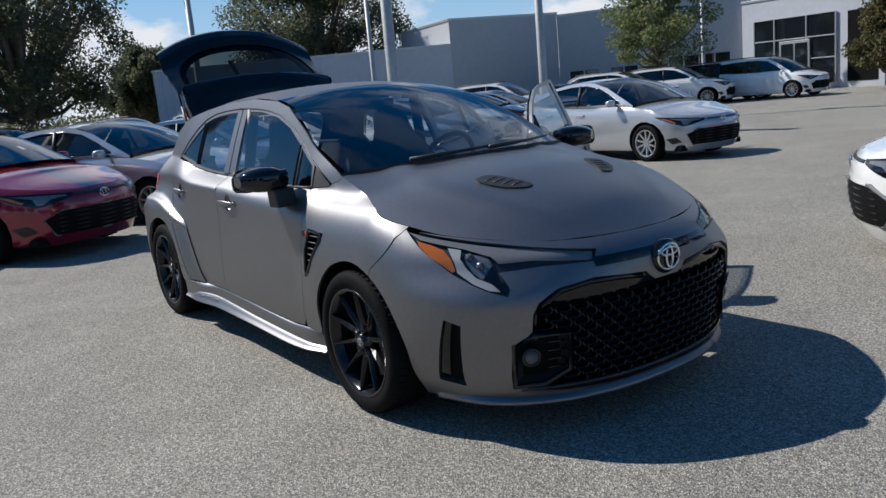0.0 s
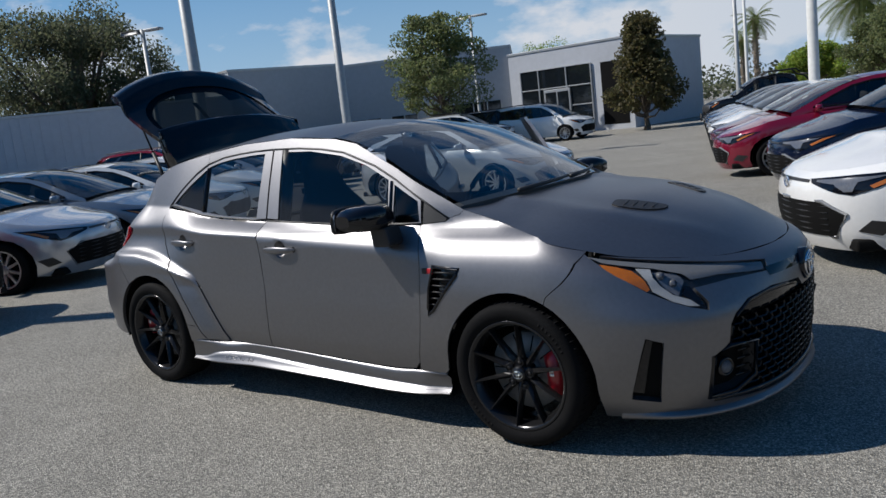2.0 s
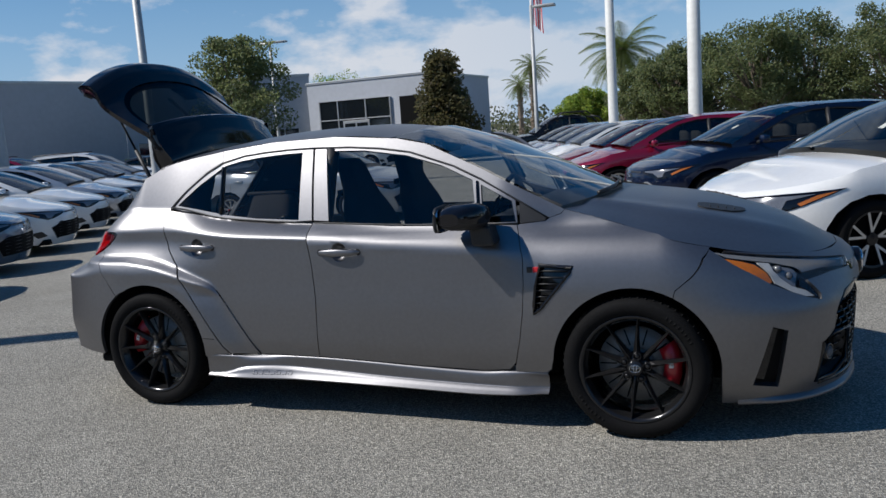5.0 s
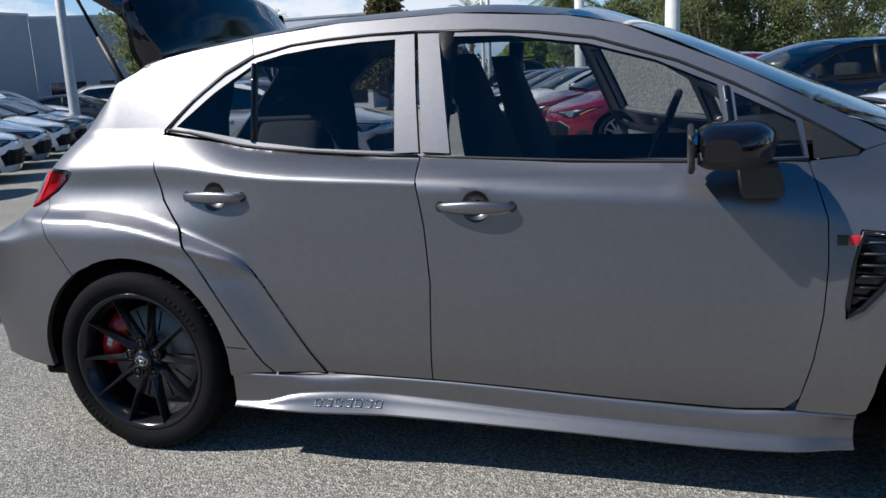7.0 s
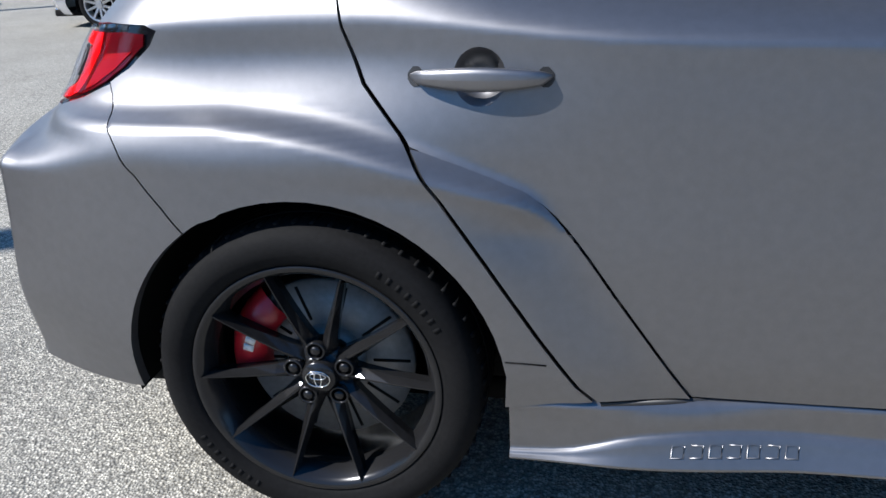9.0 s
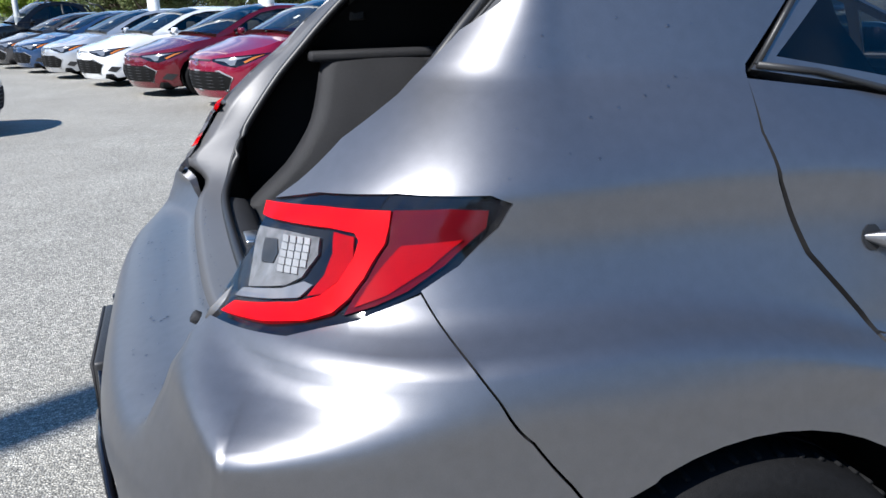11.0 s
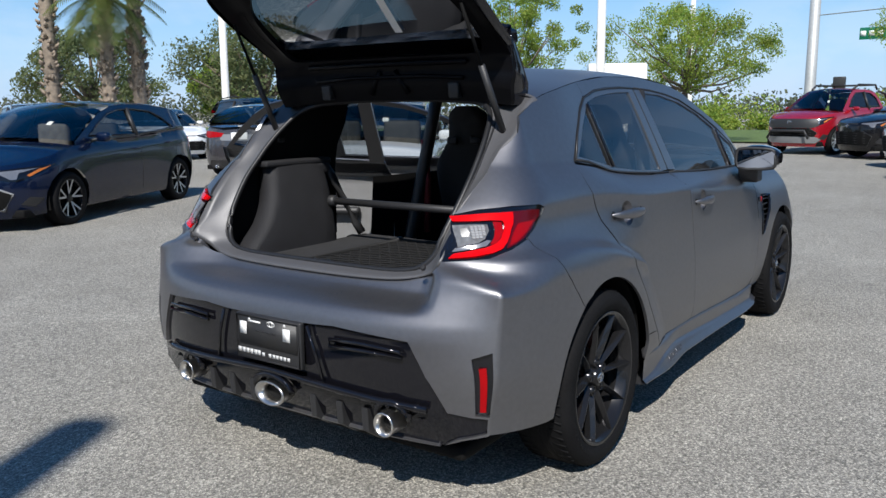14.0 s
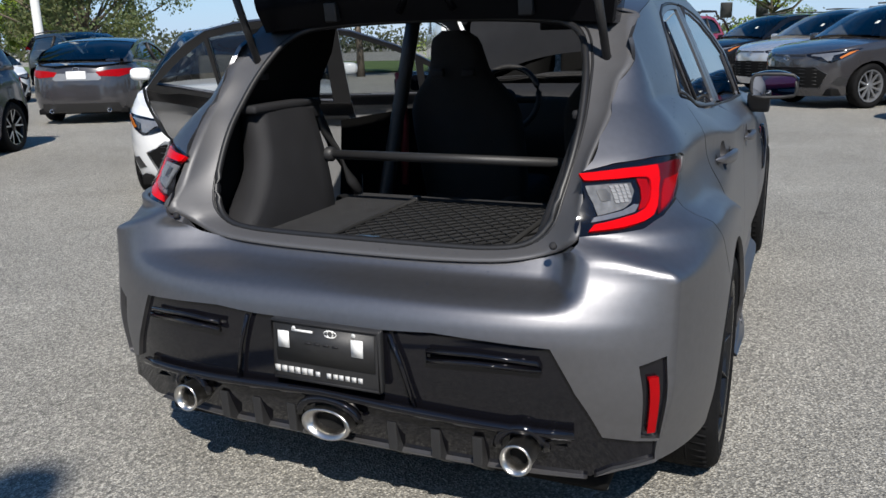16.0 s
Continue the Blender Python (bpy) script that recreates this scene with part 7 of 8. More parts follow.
    rimmed = [(NF - 0.63, gz + 0.02), (NF - 0.53, gz - 0.155 * k), (NF, gz - 0.155 * k), (NF + 0.53, gz - 0.155 * k), (NF + 0.63, gz + 0.02), (NF + 0.43, gz + 0.105 * k), (NF, gz + 0.105 * k), (NF - 0.43, gz + 0.105 * k)]
    part("grille_frame", tube(bmesh.new(), [sk(u, z) + Vector((0.004, 0, 0)) for u, z in rimmed], 0.016 if style == "hatch" else 0.010, 5, closed=True), M_LAMPBAR if style in ("hatch", "sedan") else M_BLACK, gr)
    for s in (-1, 1):
        fog = [(NF + s * 0.80, gz - 0.02), (NF + s * 0.70, gz - 0.10 * k), (NF + s * 0.86, gz - 0.13 * k), (NF + s * 0.97, gz - 0.04)]
        part("fog_recess", skin(fog if s > 0 else fog[::-1], sk, 0.05, lift=0.004, hem=0.01), M_BLACK, car)
    part("nose_strip", skin([(NF - 0.26, 0.655 * k), (NF + 0.26, 0.655 * k), (NF + 0.26, 0.675 * k), (NF - 0.26, 0.675 * k)], sk, 0.05, lift=0.004, hem=0.006), M_BLACK, car)
    b = bmesh.new()
    c = sk(NF, 0.64 * k) + Vector((0.012, 0, 0))
    tube(b, [c + Vector((0, 0.062 * math.cos(t), 0.045 * math.sin(t))) for t in [2 * math.pi * i / 18 for i in range(18)]], 0.006, 5, closed=True)
    tube(b, [c + Vector((0, 0.024 * math.cos(t), 0.042 * math.sin(t))) for t in [2 * math.pi * i / 14 for i in range(14)]], 0.005, 5, closed=True)
    part("nose_badge", b, M_CHROME, car)
    recess = [(NR - 0.20, 0.735 * k), (NR + 0.20, 0.735 * k), (NR + 0.24, 0.765 * k), (NR + 0.20, 0.855 * k), (NR - 0.20, 0.855 * k), (NR - 0.24, 0.765 * k)]
    part("plate_recess", skin(recess, sk, 0.06, lift=0.003, hem=0.008), M_LAMPBAR, car)
    b = bmesh.new()
    p = sk(NR, 0.80 * k)
    box(b, p.x - 0.012, p.x + 0.03, -0.16, 0.16, 0.76 * k, 0.76 * k + 0.13, 0.004)
    part("rear_plate", b, M_WHITE, car)
    b = bmesh.new()
    c = sk(NR, 0.92 * k) + Vector((-0.010, 0, 0))
    tube(b, [c + Vector((0, 0.055 * math.cos(t), 0.038 * math.sin(t))) for t in [2 * math.pi * i / 18 for i in range(18)]], 0.006, 5, closed=True)
    part("rear_badge", b, M_CHROME, car)
    for s in (-1, 1):
        p = sk(NR, lo + 0.03)
        part("exhaust_tip", lathe(bmesh.new(), [(0.030, 0.06), (0.036, 0.0), (0.036, -0.035), (0.031, -0.035), (0.029, 0.06)], 16, "x", Matrix.Translation((p.x + 0.01, s * 0.48, lo + 0.035))), M_CHROME, car)
    part("rear_valance", skin([(NR - 0.6, lo + 0.01), (NR + 0.6, lo + 0.01), (NR + 0.5, lo + 0.16), (NR - 0.5, lo + 0.16)], sk, 0.08, lift=0.004, hem=0.01), M_BLACK, car)
    b = bmesh.new()
    box(b, xr0 + 0.2, xf0 - 0.25, -w + 0.14, w - 0.14, 0.17 * k, 0.26 * k, 0.02)
    part("underbody", b, M_DARK, car)
    b = bmesh.new()
    box(b, max(0.1, q["roof"][0] - 0.1), 2.0, -w * 0.80, w * 0.80, 0.4 * k, 0.72 * k, 0.05)
    for s in (-1, 1):
        box(b, 1.0, 1.16, s * 0.36 - 0.22, s * 0.36 + 0.22, 0.7 * k, 1.17 * k if style in ("sedan", "hatch") else 1.10 * k, 0.06)
    part("cabin", b, M_CABIN, car)
    if style == "pickup":
        part("mask", skin([(NF - 0.62, 0.98), (NF - 0.66, 0.80), (NF - 0.5, 0.74), (NF + 0.5, 0.74), (NF + 0.66, 0.80), (NF + 0.62, 0.98)], sk, 0.06, lift=0.012, hem=0.02), M_BLACK, car)
        part("skid_plate", skin([(NF - 0.75, 0.42), (NF - 0.6, 0.33), (NF + 0.6, 0.33), (NF + 0.75, 0.42), (NF + 0.6, 0.5), (NF - 0.6, 0.5)], sk, 0.06, lift=0.02, hem=0.02), M_LAMPBAR, car)
        part("push_bar", tube(bmesh.new(), [(xf0 + 0.06, y, z) for y, z in ((-0.62, 0.45), (-0.5, 0.66), (0.5, 0.66), (0.62, 0.45))], 0.035, 8), M_BLACK, car)
        rack = part("roof_rack", box(bmesh.new(), 0.85, 1.75, -0.62, 0.62, 1.90, 1.93, 0.01), M_BLACK, car)
        for s in (-1, 1):
            part("rack_rail", tube(bmesh.new(), [(0.75, s * 0.62, 1.80), (0.9, s * 0.64, 1.93), (1.8, s * 0.64, 1.93), (2.05, s * 0.62, 1.80)], 0.03, 6), M_BLACK, rack)
            part("sport_bar", tube(bmesh.new(), [(0.75, s * 0.66, 1.75), (0.45, s * 0.70, 1.68), (0.1, s * 0.78, 1.25)], 0.035, 6), M_BLACK, car)
    if style in ("suv", "van"):
        for s in (-1, 1):
            b = bmesh.new()
            tube(b, [(x, s * (rail_pt(x)[0] - 0.06), rail_pt(x)[1] + 0.065) for x in (q["roof"][0] + 0.1, 0.3, 0.9, q["roof"][1] - 0.2)], 0.018, 6)
            part("roof_bar", b, M_BLACK, car)
    return car


PROTO = {}
COLOUR_WORDS = {"white": "white", "silver": "silver", "red": "ruby red", "bright_red": "bright red", "dark_red": "dark red", "navy": "navy blue", "blue_grey": "blue-grey metallic", "blue": "blue", "grey": "dark grey", "black": "black"}
KIND_WORDS = {"sedan": "four-door saloon", "hatch": "five-door hatchback", "suv": "tall SUV", "van": "large family people carrier", "pickup": "double-cab pickup truck"}
NAMES = {"sedan": "saloon_car", "hatch": "parked_hatchback", "suv": "suv_car", "van": "people_carrier", "pickup": "pickup_truck"}


def park(style, paint, x, y, heading, at="front", spokes=10, dark_rim=False, extra="parked in the dealer row"):
    """Puts a car with its front middle (or rear axle) at x, y."""
    key = (style, dark_rim)
    a = radians(heading)
    if at == "front":
        f = STYLES[style]["front"]
        x, y = x - f * math.cos(a), y - f * math.sin(a)
    elif at == "rear":
        f = STYLES[style]["rear"]
        x, y = x - f * math.cos(a), y - f * math.sin(a)
    ahead = drop_z(x + 2.7 * math.cos(a), y + 2.7 * math.sin(a)) - drop_z(x, y)
    m = Matrix.Translation((x, y, drop_z(x, y))) @ Matrix.Rotation(a, 4, "Z") @ Matrix.Rotation(-math.atan2(ahead, 2.7), 4, "Y")
    if key in PROTO:
        car = copy_thing(PROTO[key], m)
    else:
        car = parked_car(style, spokes, M_RIM if dark_rim else M_RIMSILVER)
        PROTO[key] = car
        car.matrix_basis = m
    car.name = NAMES[style]
    tagged(car, f"{COLOUR_WORDS[paint]} {KIND_WORDS[style]} {extra}", "car" if style != "pickup" else "pickup truck", "parked cars")
    for o in car.children:
        if o.name.split(".")[0] in ("body", "door_mirror", "door_handle"):
            o.material_slots[0].link = "OBJECT"
            o.material_slots[0].material = PAINTS[paint]
    return car


# slanting row behind the hatchback's tail
ROW = [("sedan", "red"), ("sedan", "silver"), ("sedan", "blue_grey"), ("sedan", "white"), ("sedan", "white"), ("hatch", "silver"), ("sedan", "white"), ("sedan", "grey"), ("sedan", "silver")]
for i, (st, c) in enumerate(ROW):
    park(st, c, -3.65 - 1.35 * i, -0.42 + 2.17 * i, 32)
for i, c in enumerate(["silver", "grey", "white", "blue_grey", "silver", "grey", "white", "silver", "blue_grey"]):
    park("sedan", c, -13.5 - 1.3 * i, -3.2 + 2.2 * i, 32)
for i, c in enumerate(["grey", "silver", "white", "blue", "silver", "grey", "white", "silver"]):
    park("sedan" if i % 2 else "suv", c, -21 - 1.3 * i, -2.0 + 2.4 * i, 32)
# showroom side
park("sedan", "silver", -3.47 - 2.7, 8.48 + 0.80, -3, at="axle", extra="parked alone across the aisle")
park("van", "white", -16.6, 29.9, 3, at="axle", extra="parked before the showroom")
park("suv", "silver", -20.5, 31.0, 255, extra="parked by the workshop doors")
for i, (st, c) in enumerate([("suv", "bright_red"), ("suv", "red"), ("suv", "white"), ("sedan", "grey"), ("suv", "white"), ("suv", "white"), ("suv", "black")]):
    park(st, c, -19.3 + 0.75 * i, 14.7 + 2.7 * i, 25)
# row across from the hatchback's far side
park("hatch", "white", 2.75, 3.0, 210.7, dark_rim=True, extra="parked close by with its nose to the aisle")
park("hatch", "navy", 1.41, 7.41, 205.5, dark_rim=True)
for i, (st, c) in enumerate([("hatch", "red"), ("sedan", "dark_red"), ("hatch", "white"), ("hatch", "silver"), ("sedan", "blue"), ("hatch", "grey"), ("pickup", "black")]):
    park(st, c, -0.30 - 1.0 * i, 10.27 + 2.75 * i, 201)
park("sedan", "grey", 7.9, 10.15, 28, at="rear")
park("sedan", "white", 11.5, 16.5, 250)
park("suv", "black", 14.6, 15.5, 250)
park("suv", "silver", 10.5, 21.5, 250)
# far side by the road
park("pickup", "bright_red", 25.3, 1.75, 160, at="axle", extra="standing by the road verge")
for i, (c, x, y) in enumerate([("black", 19.9, 0.6), ("silver", 16.4, -0.9), ("grey", 12.8, -1.70), ("grey", 9.8, -3.75)]):
    park("suv", c, x + 0.2, y + 0.9, 133)


def delivery_van(x, y, heading):
    """A plain high-roofed van, its rear at the origin of its length."""
    m = Matrix.Translation((x, y, drop_z(x, y))) @ Matrix.Rotation(radians(heading), 4, "Z")
    o = thing("delivery_van", "white high-roofed delivery van beyond the parked cars", "van", m)
    side = [(-2.6, 0.45), (-2.65, 0.9), (-2.6, 2.72), (-2.45, 2.86), (1.4, 2.86), (1.68, 2.74), (2.3, 1.45), (2.95, 1.2), (3.05, 0.9), (3.05, 0.45)]
    part("body", slab(bmesh.new(), side, "y", -1.0, 1.0, 0.06), PAINTS["white"], o)
    part("windscreen", slab(bmesh.new(), [(1.72, 2.52), (1.78, 2.54), (2.31, 1.52), (2.25, 1.50)], "y", -0.88, 0.88, 0.01), M_CARGLASS, o)
    for s in (-1, 1):
        part("side_window", box(bmesh.new(), 1.0, 1.75, s * 1.0 - 0.01, s * 1.0 + 0.01, 1.5, 2.1, 0.005), M_CARGLASS, o)
        for cx in (-1.6, 2.1):
            wheel_low(o, cx, s * 0.9, 0.36, 8, M_RIMSILVER)
    return o


delivery_van(26.4, 10.7, 30)


# ---- showroom building ----
def wall_material(name, colour):
    return material(name, colour, 0.8, grain=0.06, grain_scale=4, bump=0.08, bump_scale=90)


M_WALL = wall_material("painted_panel_wall", (0.50, 0.52, 0.56))
M_WALL2 = wall_material("grey_panel_wall", (0.40, 0.42, 0.45))
M_SHOPGLASS = material("shop_glass", (0.012, 0.016, 0.02), 0.04, coat=1.0)
M_ALU = material("window_frame_metal", (0.5, 0.51, 0.52), 0.4, 0.6, grain=0.05)
M_POLE = material("galvanised_pole", (0.40, 0.41, 0.41), 0.55, 0.3, grain=0.15, grain_scale=8)
M_POLEWHITE = material("white_pole", (0.66, 0.66, 0.63), 0.6, grain=0.1, grain_scale=8)
showroom = thing("showroom_building", "long grey flat-roofed dealership with glazed entrance", "building")


def wall_run(a, b, h, thick, mat, name="wall", ribs=0, z0=-0.6):
    """A straight wall from a to b with a coping, seen on its right-hand side."""
    a, b = Vector((*a, 0)), Vector((*b, 0))
    d = (b - a).normalized()
    n = Vector((d.y, -d.x, 0))
    m = Matrix(((d.x, -n.x, 0, a.x), (d.y, -n.y, 0, a.y), (0, 0, 1, 0), (0, 0, 0, 1)))
    ln = (b - a).length
    bm = bmesh.new()
    box(bm, 0, ln, 0, thick, z0, h, 0.02, m)
    w = part(name, bm, mat, showroom, smooth=False)
    bm = bmesh.new()
    box(bm, -0.05, ln + 0.05, -0.04, thick + 0.04, h, h + 0.14, 0.02, m)
    part("coping", bm, M_ALU, w, smooth=False)
    if ribs:
        bm = bmesh.new()
        for i in range(int(ln / ribs)):
            box(bm, i * ribs, i * ribs + 0.04, -0.03, 0.0, z0, h, 0, m)
        tagged(part("rib", bm, mat, w, smooth=False), kind="stuff")
    return m, ln, w


E_A, E_B = (-21.0, 36.9), (-13.3, 36.5)
m, ln, w = wall_run(E_A, E_B, 4.35, 9.0, M_WALL)
bm = bmesh.new()
box(bm, 0.75, 5.35, -0.05, 0.05, 0.0, 3.35, 0.01, m)
win = part("window", bm, M_SHOPGLASS, showroom, "dark shop glazing in pale bars", smooth=False)
for x in (0.75, 1.95, 3.75, 5.30):
    bm = bmesh.new()
    box(bm, x, x + 0.07, -0.10, -0.04, 0.0, 3.38, 0.01, m)
    part("mullion", bm, M_ALU, win, smooth=False)
for z in (1.2, 2.25, 3.33):
    bm = bmesh.new()
    box(bm, 0.75, 5.37, -0.09, -0.045, z, z + 0.06, 0.01, m)
    part("transom", bm, M_ALU, win, smooth=False)
bm = bmesh.new()
box(bm, 2.3, 4.0, -0.14, -0.05, 0.0, 2.2, 0.02, m)
part("entrance_door", bm, M_ALU, showroom, smooth=False)
bm = bmesh.new()
box(bm, 2.42, 3.1, -0.16, -0.14, 0.1, 2.05, 0.01, m)
box(bm, 3.2, 3.88, -0.16, -0.14, 0.1, 2.05, 0.01, m)
part("door_pane", bm, M_SHOPGLASS, showroom, smooth=False)
# flat near-black slab on the wall: the porch opening's shade as colour, nothing hollowed out
bm = bmesh.new()
box(bm, 5.9, 7.4, -0.02, 0.3, 0.0, 3.3, 0.01, m)
part("porch_recess", bm, M_DARK, showroom, smooth=False)
m, ln, w = wall_run((-30.0, 32.0), (-21.1, 37.4), 4.95, 8.0, M_WALL2)
for x0, x1, z0, z1 in ((0.6, 2.4, 1.1, 1.75), (3.0, 4.6, 1.1, 1.75), (6.3, 9.6, 0.0, 2.0)):
    bm = bmesh.new()
    box(bm, x0, x1, -0.04, 0.04, z0, z1, 0.01, m)
    g = part("window", bm, M_SHOPGLASS, showroom, smooth=False)
    k = max(2, int((x1 - x0) / 0.8))
    for i in range(k + 1):
        bm = bmesh.new()
        box(bm, x0 + (x1 - x0) * i / k - 0.03, x0 + (x1 - x0) * i / k + 0.03, -0.09, -0.03, z0, z1, 0.01, m)
        part("mullion", bm, M_ALU, g, smooth=False)
wall_run((-31.6, 25.3), (-30.0, 32.0), 5.1, 8.0, M_WALL2)
wall_run((-40.1, 11.25), (-31.6, 25.3), 3.75, 6.0, M_WALL, ribs=0.45)


# ---- poles ----
def light_pole(x, y, h, r, mat, heads=2, turn=0.0, label="tall concrete car-park light pole"):
    o = thing("light_pole", label, "light pole", Matrix.Translation((x, y, drop_z(x, y))), "light poles")
    bm = bmesh.new()
    lathe(bm, [(r * 1.5, 0.0), (r * 1.5, 0.5), (r * 1.05, 0.52), (r, 0.6), (r * 0.7, h), (0.001, h)], 16, "z")
    bmesh.ops.recalc_face_normals(bm, faces=bm.faces)
    part("shaft", bm, mat, o)
    for k in range(heads):
        a = turn + k * math.pi
        bm = bmesh.new()
        box(bm, 0.15, 0.95, -0.16, 0.16, h - 0.12, h - 0.02, 0.03, Matrix.Rotation(a, 4, "Z"))
        tube(bm, [Matrix.Rotation(a, 4, "Z") @ Vector((0, 0, h - 0.06)), Matrix.Rotation(a, 4, "Z") @ Vector((0.3, 0, h - 0.06))], 0.04, 6)
        part("lamp_head", bm, M_POLE, o)
    return o


light_pole(-13.6, 9.8, 9.5, 0.17, M_POLE)
light_pole(-15.0, 16.7, 9.5, 0.15, M_POLE)
light_pole(-25.6, 8.6, 6.6, 0.15, M_POLE, turn=0.5)
light_pole(-25.5, 16.4, 6.6, 0.12, M_POLE, turn=0.3)
light_pole(-41.0, 3.0, 5.6, 0.14, M_POLE, turn=0.3)
light_pole(-21.0, 33.5, 6.9, 0.10, M_POLE, turn=0.2)
light_pole(-0.9, 20.3, 9.5, 0.15, M_POLEWHITE)
light_pole(1.6, 18.2, 9.5, 0.19, M_POLEWHITE)
light_pole(-5.0, 27.0, 6.1, 0.09, M_POLE, heads=1)
light_pole(20.3, 25.2, 10.5, 0.17, M_POLEWHITE)
light_pole(-7.92, -2.76, 8.0, 0.19, M_POLE, heads=0)
light_pole(23.8, 9.9, 10.5, 0.16, M_POLEWHITE)
light_pole(38.0, 11.5, 11.5, 0.14, M_POLEWHITE)
flag = thing("flagpole", "slim flagpole with a striped red and white flag", "flagpole", Matrix.Translation((-7.2, 35.5, drop_z(-7.2, 35.5))))
bm = bmesh.new()
lathe(bm, [(0.09, 0), (0.05, 9.0), (0.001, 9.0)], 12, "z")
part("pole", bm, M_POLEWHITE, flag)
for i in range(9):
    bm = bmesh.new()
    sheet(bm, [[(0.08 + 0.055 * (i + t) + 0.02 * math.sin(3 * z + i), 0.08 * math.sin(1.1 * (i + t) + z), 8.8 - 0.35 * 1 - z - 0.06 * (i + t)) for t in (0, 1)] for z in (0, 0.4, 0.8, 1.2, 1.6, 2.0)])
    part("flag_stripe", bm, M_REDMARK if i % 2 == 0 else M_WHITE, flag)

# traffic signal mast beyond the verge
mast = thing("traffic_signal_mast", "steel signal mast with long arm, green sign and dark heads", "traffic signal", Matrix.Translation((46.0, 7.5, -0.1)))
bm = bmesh.new()
lathe(bm, [(0.30, 0), (0.26, 11.0), (0.001, 11.0)], 16, "z")
part("post", bm, M_POLE, mast)
bm = bmesh.new()
tube(bm, [(0, 0, 7.6), (-1.5, -7.5, 7.95), (-3.0, -15, 8.1)], 0.14, 10, radii=[0.18, 0.14, 0.09])
tube(bm, [(0, 0, 6.3), (-3.0, -15, 6.6)], 0.03, 6)
part("arm", bm, M_POLE, mast)
bm = bmesh.new()
box(bm, -0.95, -0.90, -4.2, -2.4, 4.85, 5.45, 0.01)
sg = part("street_sign", bm, material("sign_green", (0.0, 0.12, 0.06), 0.4, grain=0.05), mast)
for i in range(4):
    part("sign_bar", box(bmesh.new(), -0.965, -0.95, -3.9 + i * 0.4, -3.65 + i * 0.4, 5.02, 5.28, 0.0), M_WHITE, sg)
for y in (-1.6, -4.6, -6.4):
    bm = bmesh.new()
    box(bm, -1.0, -0.7, y - 0.3, y + 0.3, 2.2, 3.0, 0.05)
    part("signal_head", bm, M_BLACK, mast)

# verge and hedges
bm = bmesh.new()
sheet(bm, [[(x, y, 0.06 + drop_z(x, y)) for y in (-30, -8, 2.0, 5.0, 12, 30, 60)] for x in (28.5, 34, 46)])
bmesh.ops.recalc_face_normals(bm, faces=bm.faces)
tagged(part("verge", bm, M_GRASS), "mown green roadside verge", "grass", kind="structure")


# ---- plants ----
def leaf_material(name, colour):
    m = material(name, colour, 0.65, grain=0.35, grain_scale=3.0)
    n, l = m.node_tree.nodes, m.node_tree.links
    b = n["Principled BSDF"]
    hsv = next(x for x in n if x.type == "HUE_SAT")
    geo = n.new("ShaderNodeNewGeometry")
    rng = n.new("ShaderNodeMapRange")
    rng.inputs["To Min"].default_value, rng.inputs["To Max"].default_value = 0.47, 0.53
    l.new(geo.outputs["Random Per Island"], rng.inputs["Value"])
    l.new(rng.outputs[0], hsv.inputs["Hue"])
    b.inputs["Subsurface Weight"].default_value = 0.0
    b.inputs["Transmission Weight"].default_value = 0.0
    out = next(x for x in n if x.type == "OUTPUT_MATERIAL")
    tr, mix = n.new("ShaderNodeBsdfTranslucent"), n.new("ShaderNodeMixShader")
    mix.inputs[0].default_value = 0.6
    l.new(hsv.outputs["Color"], tr.inputs["Color"])
    l.new(b.outputs[0], mix.inputs[1])
    l.new(tr.outputs[0], mix.inputs[2])
    l.new(mix.outputs[0], out.inputs["Surface"])
    return m


M_BARK = material("bark", (0.13, 0.105, 0.08), 0.9, grain=0.4, grain_scale=8, bump=0.8, bump_scale=20)
M_PALMBARK = material("palm_bark", (0.26, 0.21, 0.16), 0.9, grain=0.4, grain_scale=9, bump=0.8, bump_scale=18)
M_LEAF_OAK = leaf_material("oak_leaves", (0.125, 0.140, 0.080))
M_LEAF_GREEN = leaf_material("fresh_leaves", (0.29, 0.38, 0.065))
M_LEAF_MID = leaf_material("mid_leaves", (0.175, 0.208, 0.088))
M_LEAF_MAG = leaf_material("bronze_leaves", (0.125, 0.115, 0.05))
M_FROND = leaf_material("palm_fronds", (0.13, 0.17, 0.045))


def leaves(bm, rng, centre, size, n, leaf, sag=0.0):
    """Loose clumps of small leaves, denser near the shell of the clump."""
    for _ in range(n):
        while True:
            p = Vector((rng.uniform(-1, 1), rng.uniform(-1, 1), rng.uniform(-1, 1)))
            if 0.15 < p.length < 1:
                break
        p = p * (0.55 + 0.45 * p.length) if rng.random() < 0.7 else p
        c = Vector(centre) + Vector((p.x * size[0], p.y * size[1], p.z * size[2] - sag * rng.random()))
        q = Euler((rng.uniform(-1.2, 1.2), rng.uniform(-1.2, 1.2), rng.uniform(0, 6.28))).to_matrix()
        s = leaf * rng.uniform(0.6, 1.3)
        bm.faces.new([bm.verts.new(c + q @ Vector(v) * s) for v in ((-0.5, -0.3, 0), (0.5, -0.3, 0.06), (0.55, 0.3, 0), (-0.45, 0.3, -0.06))])


